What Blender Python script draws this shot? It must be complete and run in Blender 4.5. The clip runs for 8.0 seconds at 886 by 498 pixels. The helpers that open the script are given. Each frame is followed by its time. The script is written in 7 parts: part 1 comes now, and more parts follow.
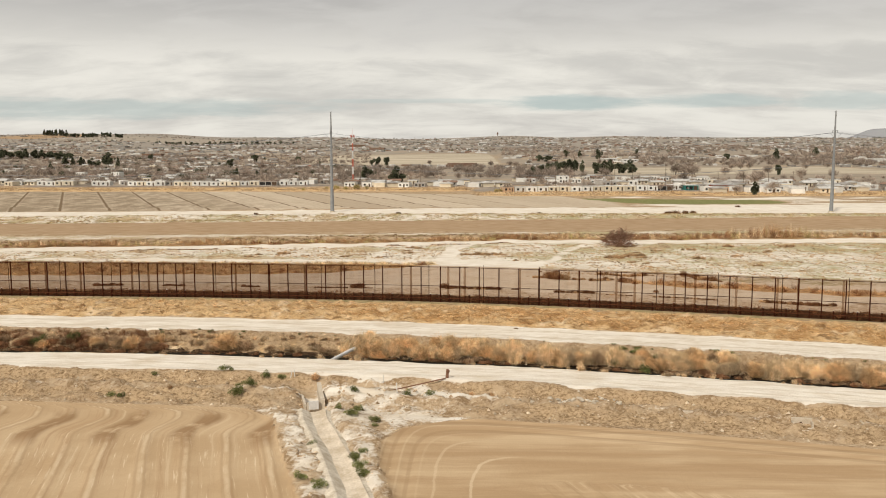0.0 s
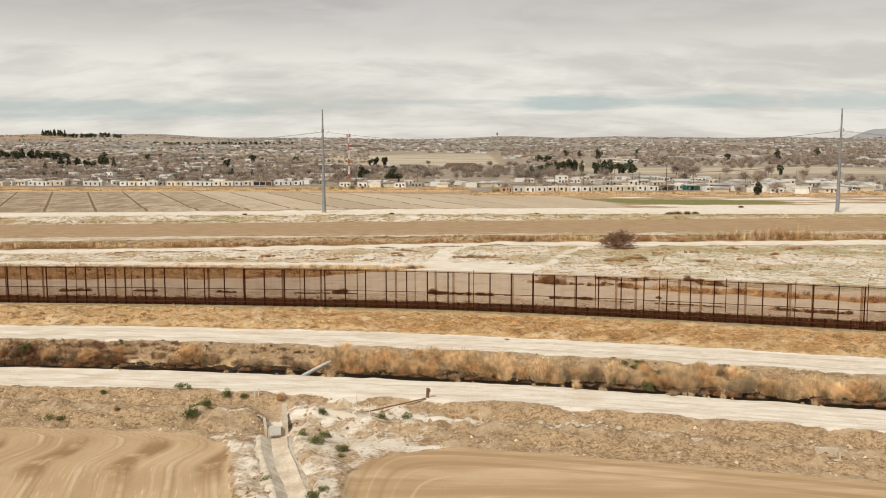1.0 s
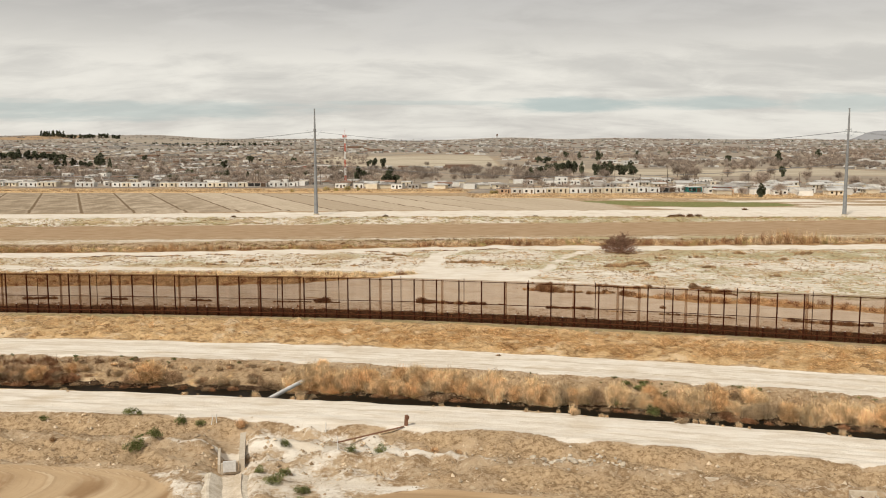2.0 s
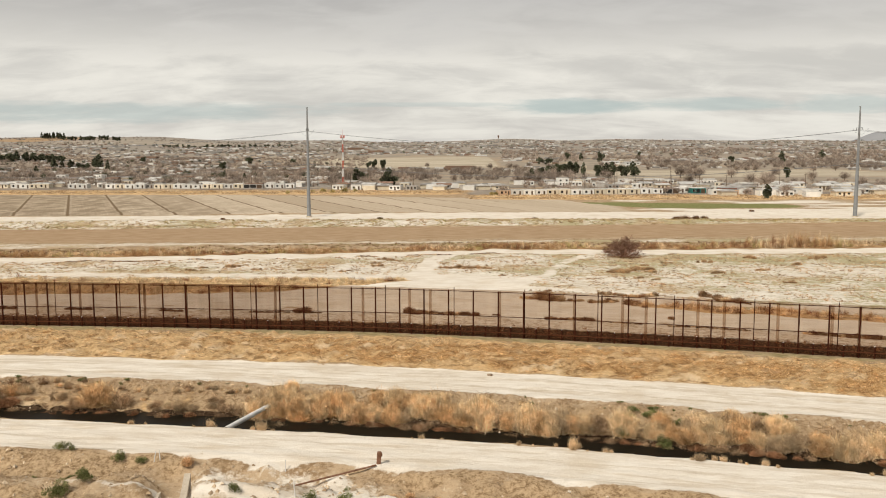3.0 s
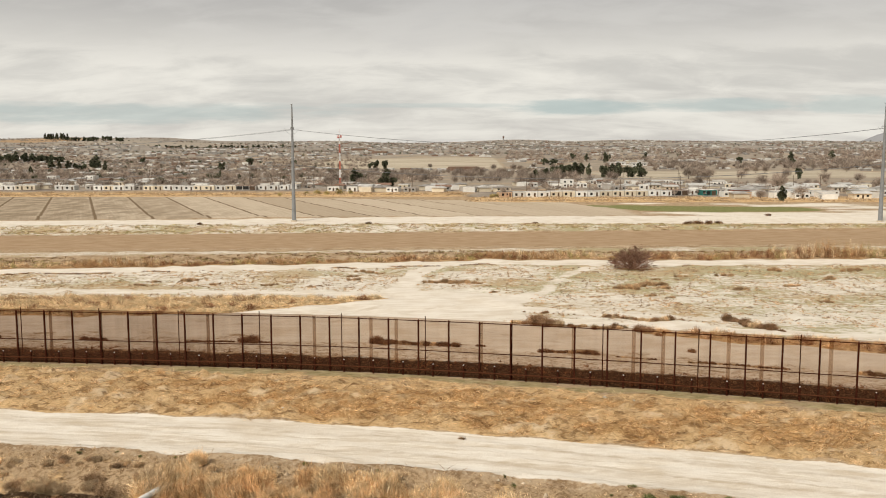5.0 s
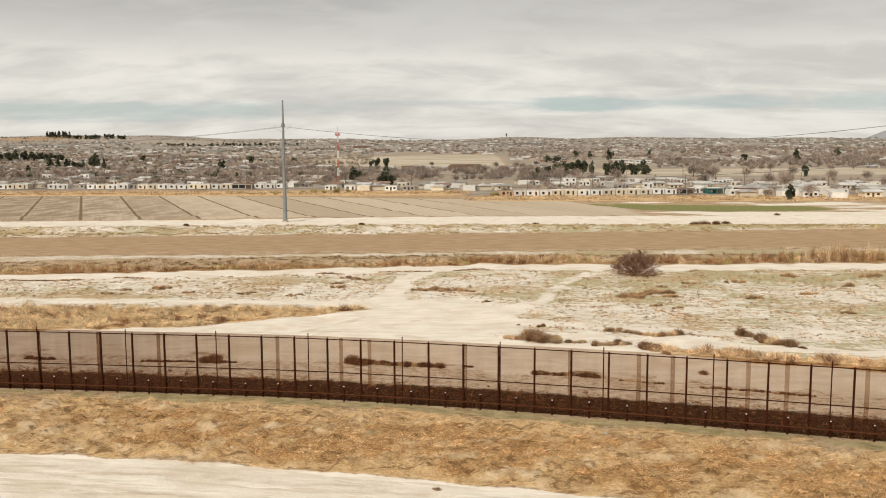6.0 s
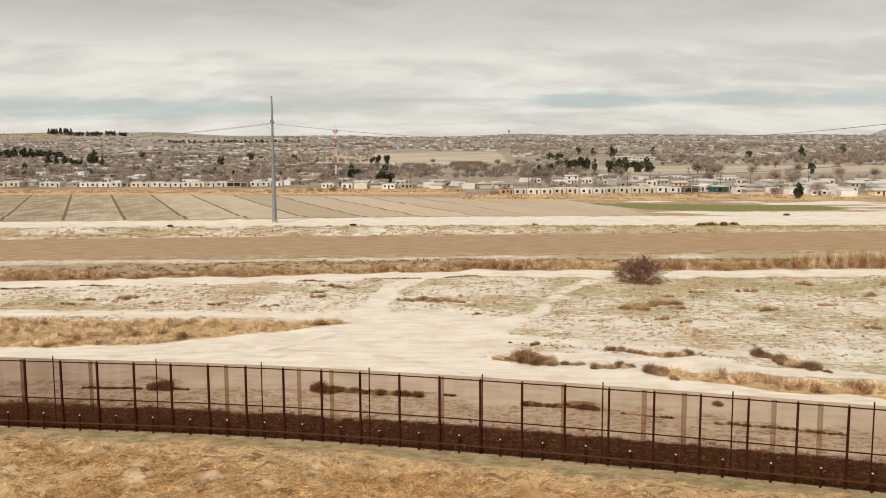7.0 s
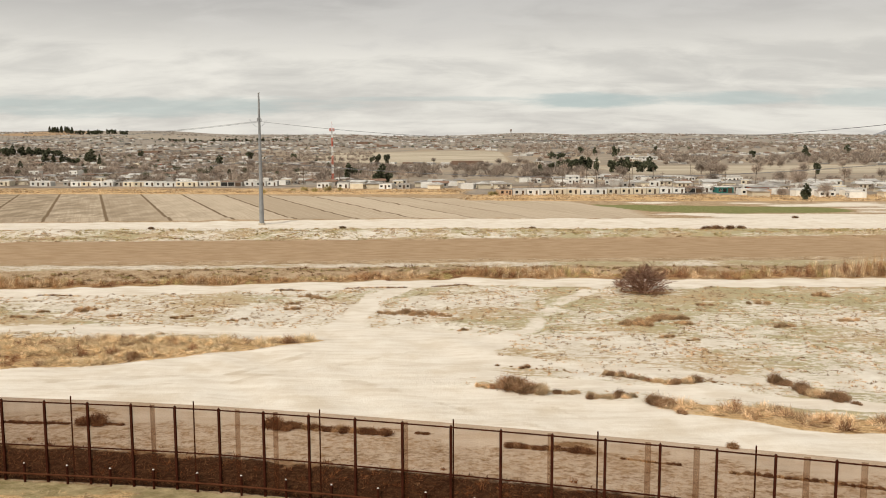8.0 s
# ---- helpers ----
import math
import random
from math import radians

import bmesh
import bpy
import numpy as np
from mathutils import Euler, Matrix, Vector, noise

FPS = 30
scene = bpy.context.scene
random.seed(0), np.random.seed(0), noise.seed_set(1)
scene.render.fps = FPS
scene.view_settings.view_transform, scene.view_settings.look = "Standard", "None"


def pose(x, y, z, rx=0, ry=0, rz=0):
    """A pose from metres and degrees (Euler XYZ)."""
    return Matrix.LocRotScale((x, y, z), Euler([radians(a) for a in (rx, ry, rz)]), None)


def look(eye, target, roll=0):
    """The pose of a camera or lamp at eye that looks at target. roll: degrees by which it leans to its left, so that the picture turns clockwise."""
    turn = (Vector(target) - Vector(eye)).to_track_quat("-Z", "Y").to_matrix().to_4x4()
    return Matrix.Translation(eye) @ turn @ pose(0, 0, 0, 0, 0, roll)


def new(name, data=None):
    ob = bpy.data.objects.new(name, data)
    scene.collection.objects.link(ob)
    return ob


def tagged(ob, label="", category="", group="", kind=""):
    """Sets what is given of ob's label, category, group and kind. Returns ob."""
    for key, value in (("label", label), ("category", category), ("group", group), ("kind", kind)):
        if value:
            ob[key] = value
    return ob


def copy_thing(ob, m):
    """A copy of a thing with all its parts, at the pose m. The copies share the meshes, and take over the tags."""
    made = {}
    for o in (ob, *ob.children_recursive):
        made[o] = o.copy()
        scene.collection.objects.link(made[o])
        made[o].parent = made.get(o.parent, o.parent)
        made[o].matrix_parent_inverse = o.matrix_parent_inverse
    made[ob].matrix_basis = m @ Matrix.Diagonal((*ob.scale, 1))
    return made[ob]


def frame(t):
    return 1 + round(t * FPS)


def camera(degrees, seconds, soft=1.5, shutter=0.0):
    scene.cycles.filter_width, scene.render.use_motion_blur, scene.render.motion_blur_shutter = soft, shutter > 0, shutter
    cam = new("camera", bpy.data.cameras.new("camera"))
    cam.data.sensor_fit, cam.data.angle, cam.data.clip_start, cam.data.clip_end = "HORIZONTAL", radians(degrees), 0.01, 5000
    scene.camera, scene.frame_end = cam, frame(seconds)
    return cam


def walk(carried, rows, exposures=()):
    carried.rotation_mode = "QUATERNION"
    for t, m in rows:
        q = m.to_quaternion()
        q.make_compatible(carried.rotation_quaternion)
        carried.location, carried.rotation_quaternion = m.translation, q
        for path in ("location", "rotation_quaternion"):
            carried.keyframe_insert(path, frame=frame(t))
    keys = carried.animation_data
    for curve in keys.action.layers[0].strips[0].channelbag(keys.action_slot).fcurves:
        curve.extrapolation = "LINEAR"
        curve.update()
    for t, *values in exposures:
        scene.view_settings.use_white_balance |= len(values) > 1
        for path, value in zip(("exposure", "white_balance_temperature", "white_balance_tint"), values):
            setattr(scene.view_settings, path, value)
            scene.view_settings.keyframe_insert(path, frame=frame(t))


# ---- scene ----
cam = camera(54.0, 8.0, soft=1.0)
PATH = [
    (0, (1.726, 0.543, 23.535), (1.687, 2.53, 23.307), -0.1),
    (0.5, (2.627, 5.158, 23.182), (2.588, 7.144, 22.954), -0.1),
    (1, (3.404, 9.68, 22.94), (3.365, 11.667, 22.713), -0.1),
    (2.5, (5.543, 23.645, 22.301), (5.504, 25.632, 22.079), -0.0),
    (3, (6.286, 28.748, 22.014), (6.243, 30.735, 21.794), -0.1),
    (3.5, (6.992, 33.452, 21.954), (6.947, 35.44, 21.736), 0.0),
    (4, (7.822, 38.359, 21.936), (7.773, 40.346, 21.717), 0.0),
    (4.5, (8.617, 43.454, 21.833), (8.564, 45.442, 21.614), -0.0),
    (5, (9.493, 48.804, 21.704), (9.437, 50.791, 21.486), -0.1),
    (6.5, (12.245, 64.266, 21.963), (12.177, 66.252, 21.735), -0.2),
    (7, (13.182, 69.67, 22.1), (13.111, 71.655, 21.869), -0.2),
    (7.5, (14.113, 74.93, 22.125), (14.04, 76.915, 21.892), -0.1),
    (8, (15.133, 80.31, 22.14), (15.057, 82.295, 21.907), -0.1),
]
walk(cam, [(t, look(eye, target, roll)) for t, eye, target, roll in PATH])


# ---------------------------------------------------------------- world, sun
SUN_EL, SUN_AZ = 44.0, 212.0

world = bpy.data.worlds.new("overcast_sky")
scene.world = world
world.use_nodes = True


class Nodes:
    """Short hand for building node trees."""

    def __init__(self, tree):
        self.tree = tree
        tree.nodes.clear()

    def add(self, kind, **sets):
        n = self.tree.nodes.new(kind)
        for k, v in sets.items():
            if k == "op":
                n.operation = v
            elif k == "blend":
                n.blend_type = v
            elif k == "data_type":
                n.data_type = v
            elif k == "name":
                n.attribute_name = v
        return n

    def put(self, socket, value):
        if value is None:
            return
        if hasattr(value, "links"):
            self.tree.links.new(value, socket)
        elif isinstance(value, (tuple, list)) and len(value) == 3 and socket.type == "RGBA":
            socket.default_value = (*value, 1)
        else:
            socket.default_value = value

    def math(self, op, a, b=None, c=None, clamp=False):
        n = self.add("ShaderNodeMath", op=op)
        n.use_clamp = clamp
        for s, v in zip(n.inputs, (a, b, c)):
            self.put(s, v)
        return n.outputs[0]

    def mix(self, fac, a, b, blend="MIX"):
        n = self.add("ShaderNodeMix", data_type="RGBA", blend=blend)
        n.clamp_factor = True
        self.put(n.inputs[0], fac)
        self.put(n.inputs[6], a)
        self.put(n.inputs[7], b)
        return n.outputs[2]

    def noise(self, vec, scale, detail=4.0, rough=0.55, dist=0.0):
        n = self.add("ShaderNodeTexNoise")
        self.put(n.inputs["Vector"], vec)
        n.inputs["Scale"].default_value = scale
        n.inputs["Detail"].default_value = detail
        n.inputs["Roughness"].default_value = rough
        n.inputs["Distortion"].default_value = dist
        return n.outputs["Fac"]

    def voronoi(self, vec, scale):
        n = self.add("ShaderNodeTexVoronoi")
        self.put(n.inputs["Vector"], vec)
        n.inputs["Scale"].default_value = scale
        return n

    def scaled(self, vec, sx, sy, sz, loc=(0, 0, 0)):
        n = self.add("ShaderNodeMapping")
        self.put(n.inputs["Vector"], vec)
        n.inputs["Scale"].default_value = (sx, sy, sz)
        n.inputs["Location"].default_value = loc
        return n.outputs[0]

    def ramp(self, fac, *stops):
        n = self.add("ShaderNodeValToRGB")
        self.put(n.inputs[0], fac)
        e = n.color_ramp.elements
        while len(e) < len(stops):
            e.new(0.5)
        for el, (p, c) in zip(e, stops):
            el.position = p
            el.color = (*c, 1) if isinstance(c, tuple) else (c, c, c, 1)
        return n.outputs[0]

    def step(self, value, lo, hi):
        n = self.add("ShaderNodeMapRange")
        n.interpolation_type = "SMOOTHSTEP"
        self.put(n.inputs[0], value)
        n.inputs[1].default_value, n.inputs[2].default_value = lo, hi
        return n.outputs[0]

    def xyz(self, vec):
        n = self.add("ShaderNodeSeparateXYZ")
        self.put(n.inputs[0], vec)
        return n.outputs

    def join(self, x, y, z):
        n = self.add("ShaderNodeCombineXYZ")
        for s, v in zip(n.inputs, (x, y, z)):
            self.put(s, v)
        return n.outputs[0]


def sky():
    k = Nodes(world.node_tree)
    tex = k.add("ShaderNodeTexSky")
    tex.sky_type = "NISHITA"
    tex.sun_disc = False
    tex.sun_elevation, tex.sun_rotation = radians(SUN_EL), radians(SUN_AZ)
    tex.dust_density = 3.0
    blue = k.mix(1.0, tex.outputs[0], (0.105, 0.105, 0.105), "MULTIPLY")
    d = k.add("ShaderNodeTexCoord").outputs["Generated"]
    x, y, z = k.xyz(d)
    up = k.math("MAXIMUM", z, 0.0)
    flat = k.math("ADD", up, 0.24)
    p = k.join(k.math("DIVIDE", x, flat), k.math("DIVIDE", y, flat), 0.0)
    # a low deck of broad soft billows
    rolls = k.noise(k.scaled(p, 0.8, 1.3, 1, (3.1, 0.4, 0)), 1.15, 6, 0.5, 0.5)
    billow = k.noise(k.scaled(p, 0.9, 1.5, 1, (7.7, 2.1, 0)), 3.6, 8, 0.58, 0.4)
    shade = k.math("ADD", k.math("MULTIPLY", rolls, 0.54), k.math("MULTIPLY", billow, 0.46))
    height = k.math("ADD", up, k.math("MULTIPLY", k.math("SUBTRACT", shade, 0.5), 0.17))
    # grey deck overhead in view, brighter break below it, milky near the ground
    band = k.ramp(height, (0.0, (0.80, 0.765, 0.70)), (0.05, (0.80, 0.778, 0.715)), (0.108, (0.82, 0.795, 0.733)),
                  (0.14, (0.655, 0.637, 0.602)), (0.19, (0.55, 0.54, 0.525)), (0.5, (0.49, 0.485, 0.48)), (0.95, (0.52, 0.515, 0.51)))
    body = k.mix(k.step(shade, 0.38, 0.62), (0.83, 0.83, 0.838), (1.11, 1.105, 1.093))
    cloud = k.mix(1.0, band, body, "MULTIPLY")
    # thin blue-green rents low in the deck
    ahead = k.math("MAXIMUM", y, 0.05)
    side, rise = k.math("DIVIDE", x, ahead), k.math("DIVIDE", z, ahead)
    fray = k.math("MULTIPLY", k.math("SUBTRACT", k.noise(k.scaled(d, 2.6, 2.6, 22.0), 2.6, 7, 0.65), 0.5), 4.5)
    gap = 0.0
    for a0, e0, wide, tall, deep in ((0.13, 0.0525, 0.10, 0.0085, 0.75), (0.27, 0.0545, 0.09, 0.0075, 0.6), (-0.43, 0.0470, 0.24, 0.0125, 0.55), (0.44, 0.0545, 0.07, 0.0095, 0.5), (-0.02, 0.0545, 0.12, 0.003, 0.35)):
        dx = k.math("DIVIDE", k.math("SUBTRACT", side, a0), wide)
        dz = k.math("DIVIDE", k.math("SUBTRACT", rise, e0), tall)
        q = k.math("ADD", k.math("ADD", k.math("MULTIPLY", dx, dx), k.math("MULTIPLY", dz, dz)), fray)
        gap = k.math("MAXIMUM", gap, k.math("MULTIPLY", k.math("SUBTRACT", 1.0, k.step(q, 0.1, 1.5)), deep))
    rentcol = k.mix(0.2, (0.52, 0.635, 0.625), blue)
    out = k.mix(gap, cloud, rentcol)
    bg = k.add("ShaderNodeBackground")
    k.put(bg.inputs[0], out)
    bg.inputs[1].default_value = 1.0
    o = k.add("ShaderNodeOutputWorld")
    k.tree.links.new(bg.outputs[0], o.inputs[0])


sky()

sun = new("sun", bpy.data.lights.new("sun", "SUN"))
sun.data.energy, sun.data.angle, sun.data.color = 3.75, radians(7), (1.0, 0.925, 0.81)
az, el = radians(SUN_AZ), radians(SUN_EL)
SUN_DIR = Vector((math.sin(az) * math.cos(el), math.cos(az) * math.cos(el), math.sin(el)))
sun.matrix_world = look((0, 0, 300), Vector((0, 0, 300)) - SUN_DIR)
scene.view_settings.exposure = -0.12


# ---------------------------------------------------------------- materials
def material(name):
    m = bpy.data.materials.new(name)
    m.use_nodes = True
    return m, Nodes(m.node_tree)


def finish(k, colour, rough=0.9, metal=0.0, bump=None, strength=0.3, distance=0.05, spec=0.12):
    s = k.add("ShaderNodeBsdfPrincipled")
    k.put(s.inputs["Base Color"], colour)
    k.put(s.inputs["Roughness"], rough)
    s.inputs["Metallic"].default_value = metal
    s.inputs["Specular IOR Level"].default_value = spec
    if bump is not None:
        b = k.add("ShaderNodeBump")
        b.inputs["Strength"].default_value, b.inputs["Distance"].default_value = strength, distance
        k.put(b.inputs["Height"], bump)
        k.tree.links.new(b.outputs[0], s.inputs["Normal"])
    o = k.add("ShaderNodeOutputMaterial")
    k.tree.links.new(s.outputs[0], o.inputs[0])
    return s


def plain(name, a, b, rough=0.85, metal=0.0, scale=3.0, bump=0.2, per_piece=0.0, spec=0.12):
    """A surface whose colour wanders between a and b, coarse and fine."""
    m, k = material(name)
    pos = k.add("ShaderNodeNewGeometry").outputs["Position"]
    n = k.math("ADD", k.math("MULTIPLY", k.noise(pos, scale, 5), 0.6), k.math("MULTIPLY", k.noise(pos, scale * 9, 3), 0.4))
    c = k.mix(k.step(n, 0.33, 0.67), a, b)
    if per_piece:
        r = k.add("ShaderNodeObjectInfo").outputs["Random"]
        v = k.math("ADD", k.math("MULTIPLY", r, per_piece), 1 - per_piece / 2)
        c = k.mix(1.0, c, k.join(v, v, v), "MULTIPLY")
    finish(k, c, rough, metal, n, bump, 0.03, spec)
    return m


def foliage(name, dark, mid, light, per_piece=0.5, clots=1.1):
    """Twigs, blades and leaves: every blade its own shade, every plant its own tone."""
    m, k = material(name)
    g = k.add("ShaderNodeNewGeometry")
    leaf = g.outputs["Random Per Island"]
    c = k.ramp(leaf, (0.0, dark), (0.5, mid), (1.0, light))
    patch = k.noise(g.outputs["Position"], 0.25, 3)
    v = k.math("ADD", k.math("MULTIPLY", patch, 0.5), 0.75)
    clot = k.step(k.noise(g.outputs["Position"], clots, 3, 0.6), 0.36, 0.64)
    v = k.math("MULTIPLY", v, k.math("ADD", k.math("MULTIPLY", clot, 0.62), 0.76))
    r = k.add("ShaderNodeObjectInfo").outputs["Random"]
    v = k.math("MULTIPLY", v, k.math("ADD", k.math("MULTIPLY", r, per_piece), 1 - per_piece / 2))
    c = k.mix(1.0, c, k.join(v, v, v), "MULTIPLY")
    finish(k, c, 0.95)
    return m


def ground_material():
    m, k = material("valley_earth")
    pos = k.add("ShaderNodeNewGeometry").outputs["Position"]
    A = k.xyz(k.add("ShaderNodeAttribute", name="za").outputs["Vector"])
    B = k.xyz(k.add("ShaderNodeAttribute", name="zb").outputs["Vector"])
    C = k.xyz(k.add("ShaderNodeAttribute", name="zc").outputs["Vector"])
    fine = k.noise(pos, 2.6, 8, 0.65)
    mid = k.noise(pos, 0.33, 5, 0.6)
    wide = k.noise(pos, 0.045, 4)
    streak = k.noise(k.scaled(pos, 0.16, 0.9, 1), 0.9, 7, 0.65)
    clump = k.noise(k.scaled(pos, 0.7, 1.0, 1), 1.1, 6, 0.7)
    edge = k.math("ADD", k.math("MULTIPLY", k.math("SUBTRACT", fine, 0.5), 0.55), k.math("MULTIPLY", k.math("SUBTRACT", clump, 0.5), 0.75))

    def mask(attr, lo=0.38, hi=0.62, rag=1.0):
        return k.step(k.math("ADD", attr, k.math("MULTIPLY", edge, rag)), lo, hi)

    D = k.xyz(k.add("ShaderNodeAttribute", name="zd").outputs["Vector"])
    E = k.xyz(k.add("ShaderNodeAttribute", name="ze").outputs["Vector"])
    G = k.xyz(k.add("ShaderNodeAttribute", name="zf").outputs["Vector"])
    px, py, pz = k.xyz(pos)
    along = k.join(k.math("MULTIPLY", px, 0.11), k.math("MULTIPLY", G[0], 1.5), 0.0)
    lane = k.noise(along, 1.0, 6, 0.62, 0.15)
    lane_fine = k.noise(k.join(k.math("MULTIPLY", px, 0.3), k.math("MULTIPLY", G[0], 6.0), 4.0), 1.0, 5, 0.65)
    earth = k.mix(k.step(k.math("ADD", k.math("MULTIPLY", mid, 0.45), k.math("MULTIPLY", k.noise(pos, 2.2, 9, 0.75), 0.55)), 0.42, 0.56), (0.26, 0.17, 0.093), (0.455, 0.335, 0.213))
    earth = k.mix(k.math("MULTIPLY", k.step(fine, 0.50, 0.66), 0.6), earth, (0.57, 0.47, 0.34))
    # yellow-brown cut banks
    grit = k.noise(pos, 3.4, 9, 0.72)
    lumps = k.math("ADD", k.math("MULTIPLY", grit, 0.55), k.math("MULTIPLY", k.noise(pos, 1.9, 8, 0.72, 0.5), 0.45))
    raw = k.mix(k.step(lumps, 0.39, 0.56), (0.20, 0.126, 0.066), (0.47, 0.338, 0.203))
    raw = k.mix(k.math("MULTIPLY", k.step(grit, 0.55, 0.70), 0.6), raw, (0.56, 0.44, 0.30))
    c = k.mix(mask(C[1]), earth, raw)
    built = k.mix(k.step(k.noise(pos, 0.03, 7, 0.7), 0.38, 0.62), (0.17, 0.14, 0.112), (0.34, 0.29, 0.235))
    c = k.mix(mask(C[2], rag=0.4), c, built)
    # dry land far out, greyed with distance to put haze into its colour
    far_land = k.mix(k.noise(pos, 0.012, 6, 0.6), (0.27, 0.22, 0.165), (0.44, 0.38, 0.30))
    c = k.mix(k.math("MULTIPLY", k.step(py, 540.0, 680.0), 0.6), c, far_land)
    c = k.mix(k.math("MULTIPLY", k.step(py, 1500.0, 2300.0), 0.7), c, k.mix(k.noise(pos, 0.02, 6, 0.65), (0.20, 0.18, 0.155), (0.40, 0.36, 0.31)))
    open_field = k.mix(k.step(k.noise(k.scaled(pos, 0.25, 1.0, 1), 0.03, 6, 0.6), 0.36, 0.64), (0.37, 0.315, 0.235), (0.52, 0.45, 0.345))
    c = k.mix(k.math("MULTIPLY", mask(G[1], rag=0.4), k.step(py, 640.0, 720.0)), c, open_field)
    # salt crust with thin low growth
    salt = k.mix(k.step(mid, 0.35, 0.7), (0.63, 0.56, 0.46), (0.76, 0.705, 0.61))
    speck = k.math("ADD", k.math("MULTIPLY", k.noise(k.scaled(pos, 0.5, 0.75, 1), 2.0, 9, 0.8), 0.62), k.math("MULTIPLY", k.noise(k.scaled(pos, 0.13, 0.62, 1), 1.6, 7, 0.72, 0.4), 0.38))
    growth = k.mix(k.step(k.math("ADD", wide, k.math("MULTIPLY", k.step(px, -10.0, 50.0), 0.12)), 0.48, 0.64), (0.45, 0.335, 0.19), (0.385, 0.335, 0.185))
    growth = k.mix(k.math("MULTIPLY", k.step(fine, 0.5, 0.7), 0.6), growth, (0.20, 0.14, 0.07))
    cover = k.math("ADD", k.math("ADD", speck, k.math("MULTIPLY", k.math("MULTIPLY", k.step(py, 178.0, 212.0), k.step(px, 12.0, 34.0)), 0.05)), k.math("MULTIPLY", k.math("SUBTRACT", k.noise(pos, 0.06, 4), 0.5), 0.5))
    crust = k.mix(k.math("MULTIPLY", k.step(cover, 0.485, 0.545), 0.9), salt, growth)
    c = k.mix(mask(B[0], rag=0.7), c, crust)
    # fallow land: strips parted by dark furrow lines
    s = k.math("DIVIDE", k.math("ADD", px, k.math("ADD", k.math("MULTIPLY", py, 0.56 / 1.246), -36.0)), 19.6)
    part_ = k.math("ABSOLUTE", k.math("SUBTRACT", k.math("FRACT", k.math("ADD", s, 0.5)), 0.5))
    lines = k.math("SUBTRACT", 1.0, k.step(part_, 0.015, 0.04))
    which = k.add("ShaderNodeTexWhiteNoise")
    which.noise_dimensions = "1D"
    k.put(which.inputs["W"], k.math("FLOOR", s))
    rows = k.noise(k.join(k.math("MULTIPLY", s, 26.0), k.math("MULTIPLY", py, 0.02), 0.0), 1.0, 5, 0.6)
    tone = k.math("ADD", k.math("MULTIPLY", rows, 0.5), k.math("MULTIPLY", which.outputs["Value"], 0.16))
    fallow = k.mix(k.step(tone, 0.22, 0.48), (0.42, 0.335, 0.24), (0.56, 0.465, 0.35))
    west = k.step(k.math("ADD", k.math("ADD", px, k.math("MULTIPLY", k.math("SUBTRACT", wide, 0.5), 90.0)), k.math("MULTIPLY", k.math("SUBTRACT", py, 345.0), 0.5)), -30.0, -130.0)
    fallow = k.mix(k.math("MULTIPLY", west, k.math("MULTIPLY", k.step(k.noise(k.scaled(pos, 0.35, 0.12, 1), 0.5, 5), 0.36, 0.6), 0.75)), fallow, (0.235, 0.18, 0.12))
    fallow = k.mix(k.math("MULTIPLY", k.math("MULTIPLY", k.step(part_, 0.035, 0.05), k.step(part_, 0.09, 0.06)), 0.16), fallow, (0.55, 0.465, 0.36))
    fallow = k.mix(k.math("MULTIPLY", lines, k.step(px, 60.0, -20.0)), fallow, (0.19, 0.135, 0.085))
    c = k.mix(mask(D[0], rag=0.3), c, fallow)
    # tilled brown soil
    soil = k.mix(k.step(k.noise(k.scaled(pos, 0.4, 1, 1), 0.5, 6), 0.35, 0.65), (0.345, 0.235, 0.14), (0.415, 0.295, 0.185))
    soil = k.mix(k.math("MULTIPLY", k.step(fine, 0.5, 0.75), 0.3), soil, (0.50, 0.36, 0.23))
    c = k.mix(mask(A[2], rag=0.35), c, soil)
    # wheel ridges and harrow streaks of the two near fields
    near_soil = k.mix(k.step(k.noise(pos, 0.12, 4), 0.35, 0.65), (0.445, 0.312, 0.182), (0.508, 0.37, 0.227))
    wav = k.math("MULTIPLY", k.math("SUBTRACT", k.noise(pos, 0.09, 4), 0.5), 0.2)
    sl = k.math("ADD", D[1], wav)
    st = k.noise(k.join(k.math("MULTIPLY", sl, 5.5), k.math("MULTIPLY", py, 0.05), 0.0), 1.0, 6, 0.65)
    ridge = k.math("ABSOLUTE", k.math("SUBTRACT", k.math("FRACT", sl), 0.5))
    lf = k.mix(k.step(st, 0.33, 0.48), (0.405, 0.27, 0.155), near_soil)
    lf = k.mix(k.math("MULTIPLY", k.step(st, 0.54, 0.70), 0.5), lf, (0.60, 0.465, 0.31))
    scrape = k.noise(k.join(k.math("MULTIPLY", sl, 14.0), k.math("MULTIPLY", py, 0.22), 7.0), 1.0, 5, 0.6)
    lf = k.mix(k.math("MULTIPLY", k.step(scrape, 0.58, 0.68), k.math("MULTIPLY", k.step(py, 76.0, 70.0), 0.7)), lf, (0.66, 0.53, 0.37))
    lf = k.mix(k.math("MULTIPLY", k.step(ridge, 0.40, 0.50), k.math("MULTIPLY", k.step(k.noise(pos, 0.22, 5, 0.65), 0.38, 0.62), 0.6)), lf, (0.62, 0.49, 0.335))
    lf = k.mix(k.math("MULTIPLY", k.math("MULTIPLY", k.step(ridge, 0.33, 0.40), k.step(ridge, 0.45, 0.41)), 0.3), lf, (0.30, 0.19, 0.10))
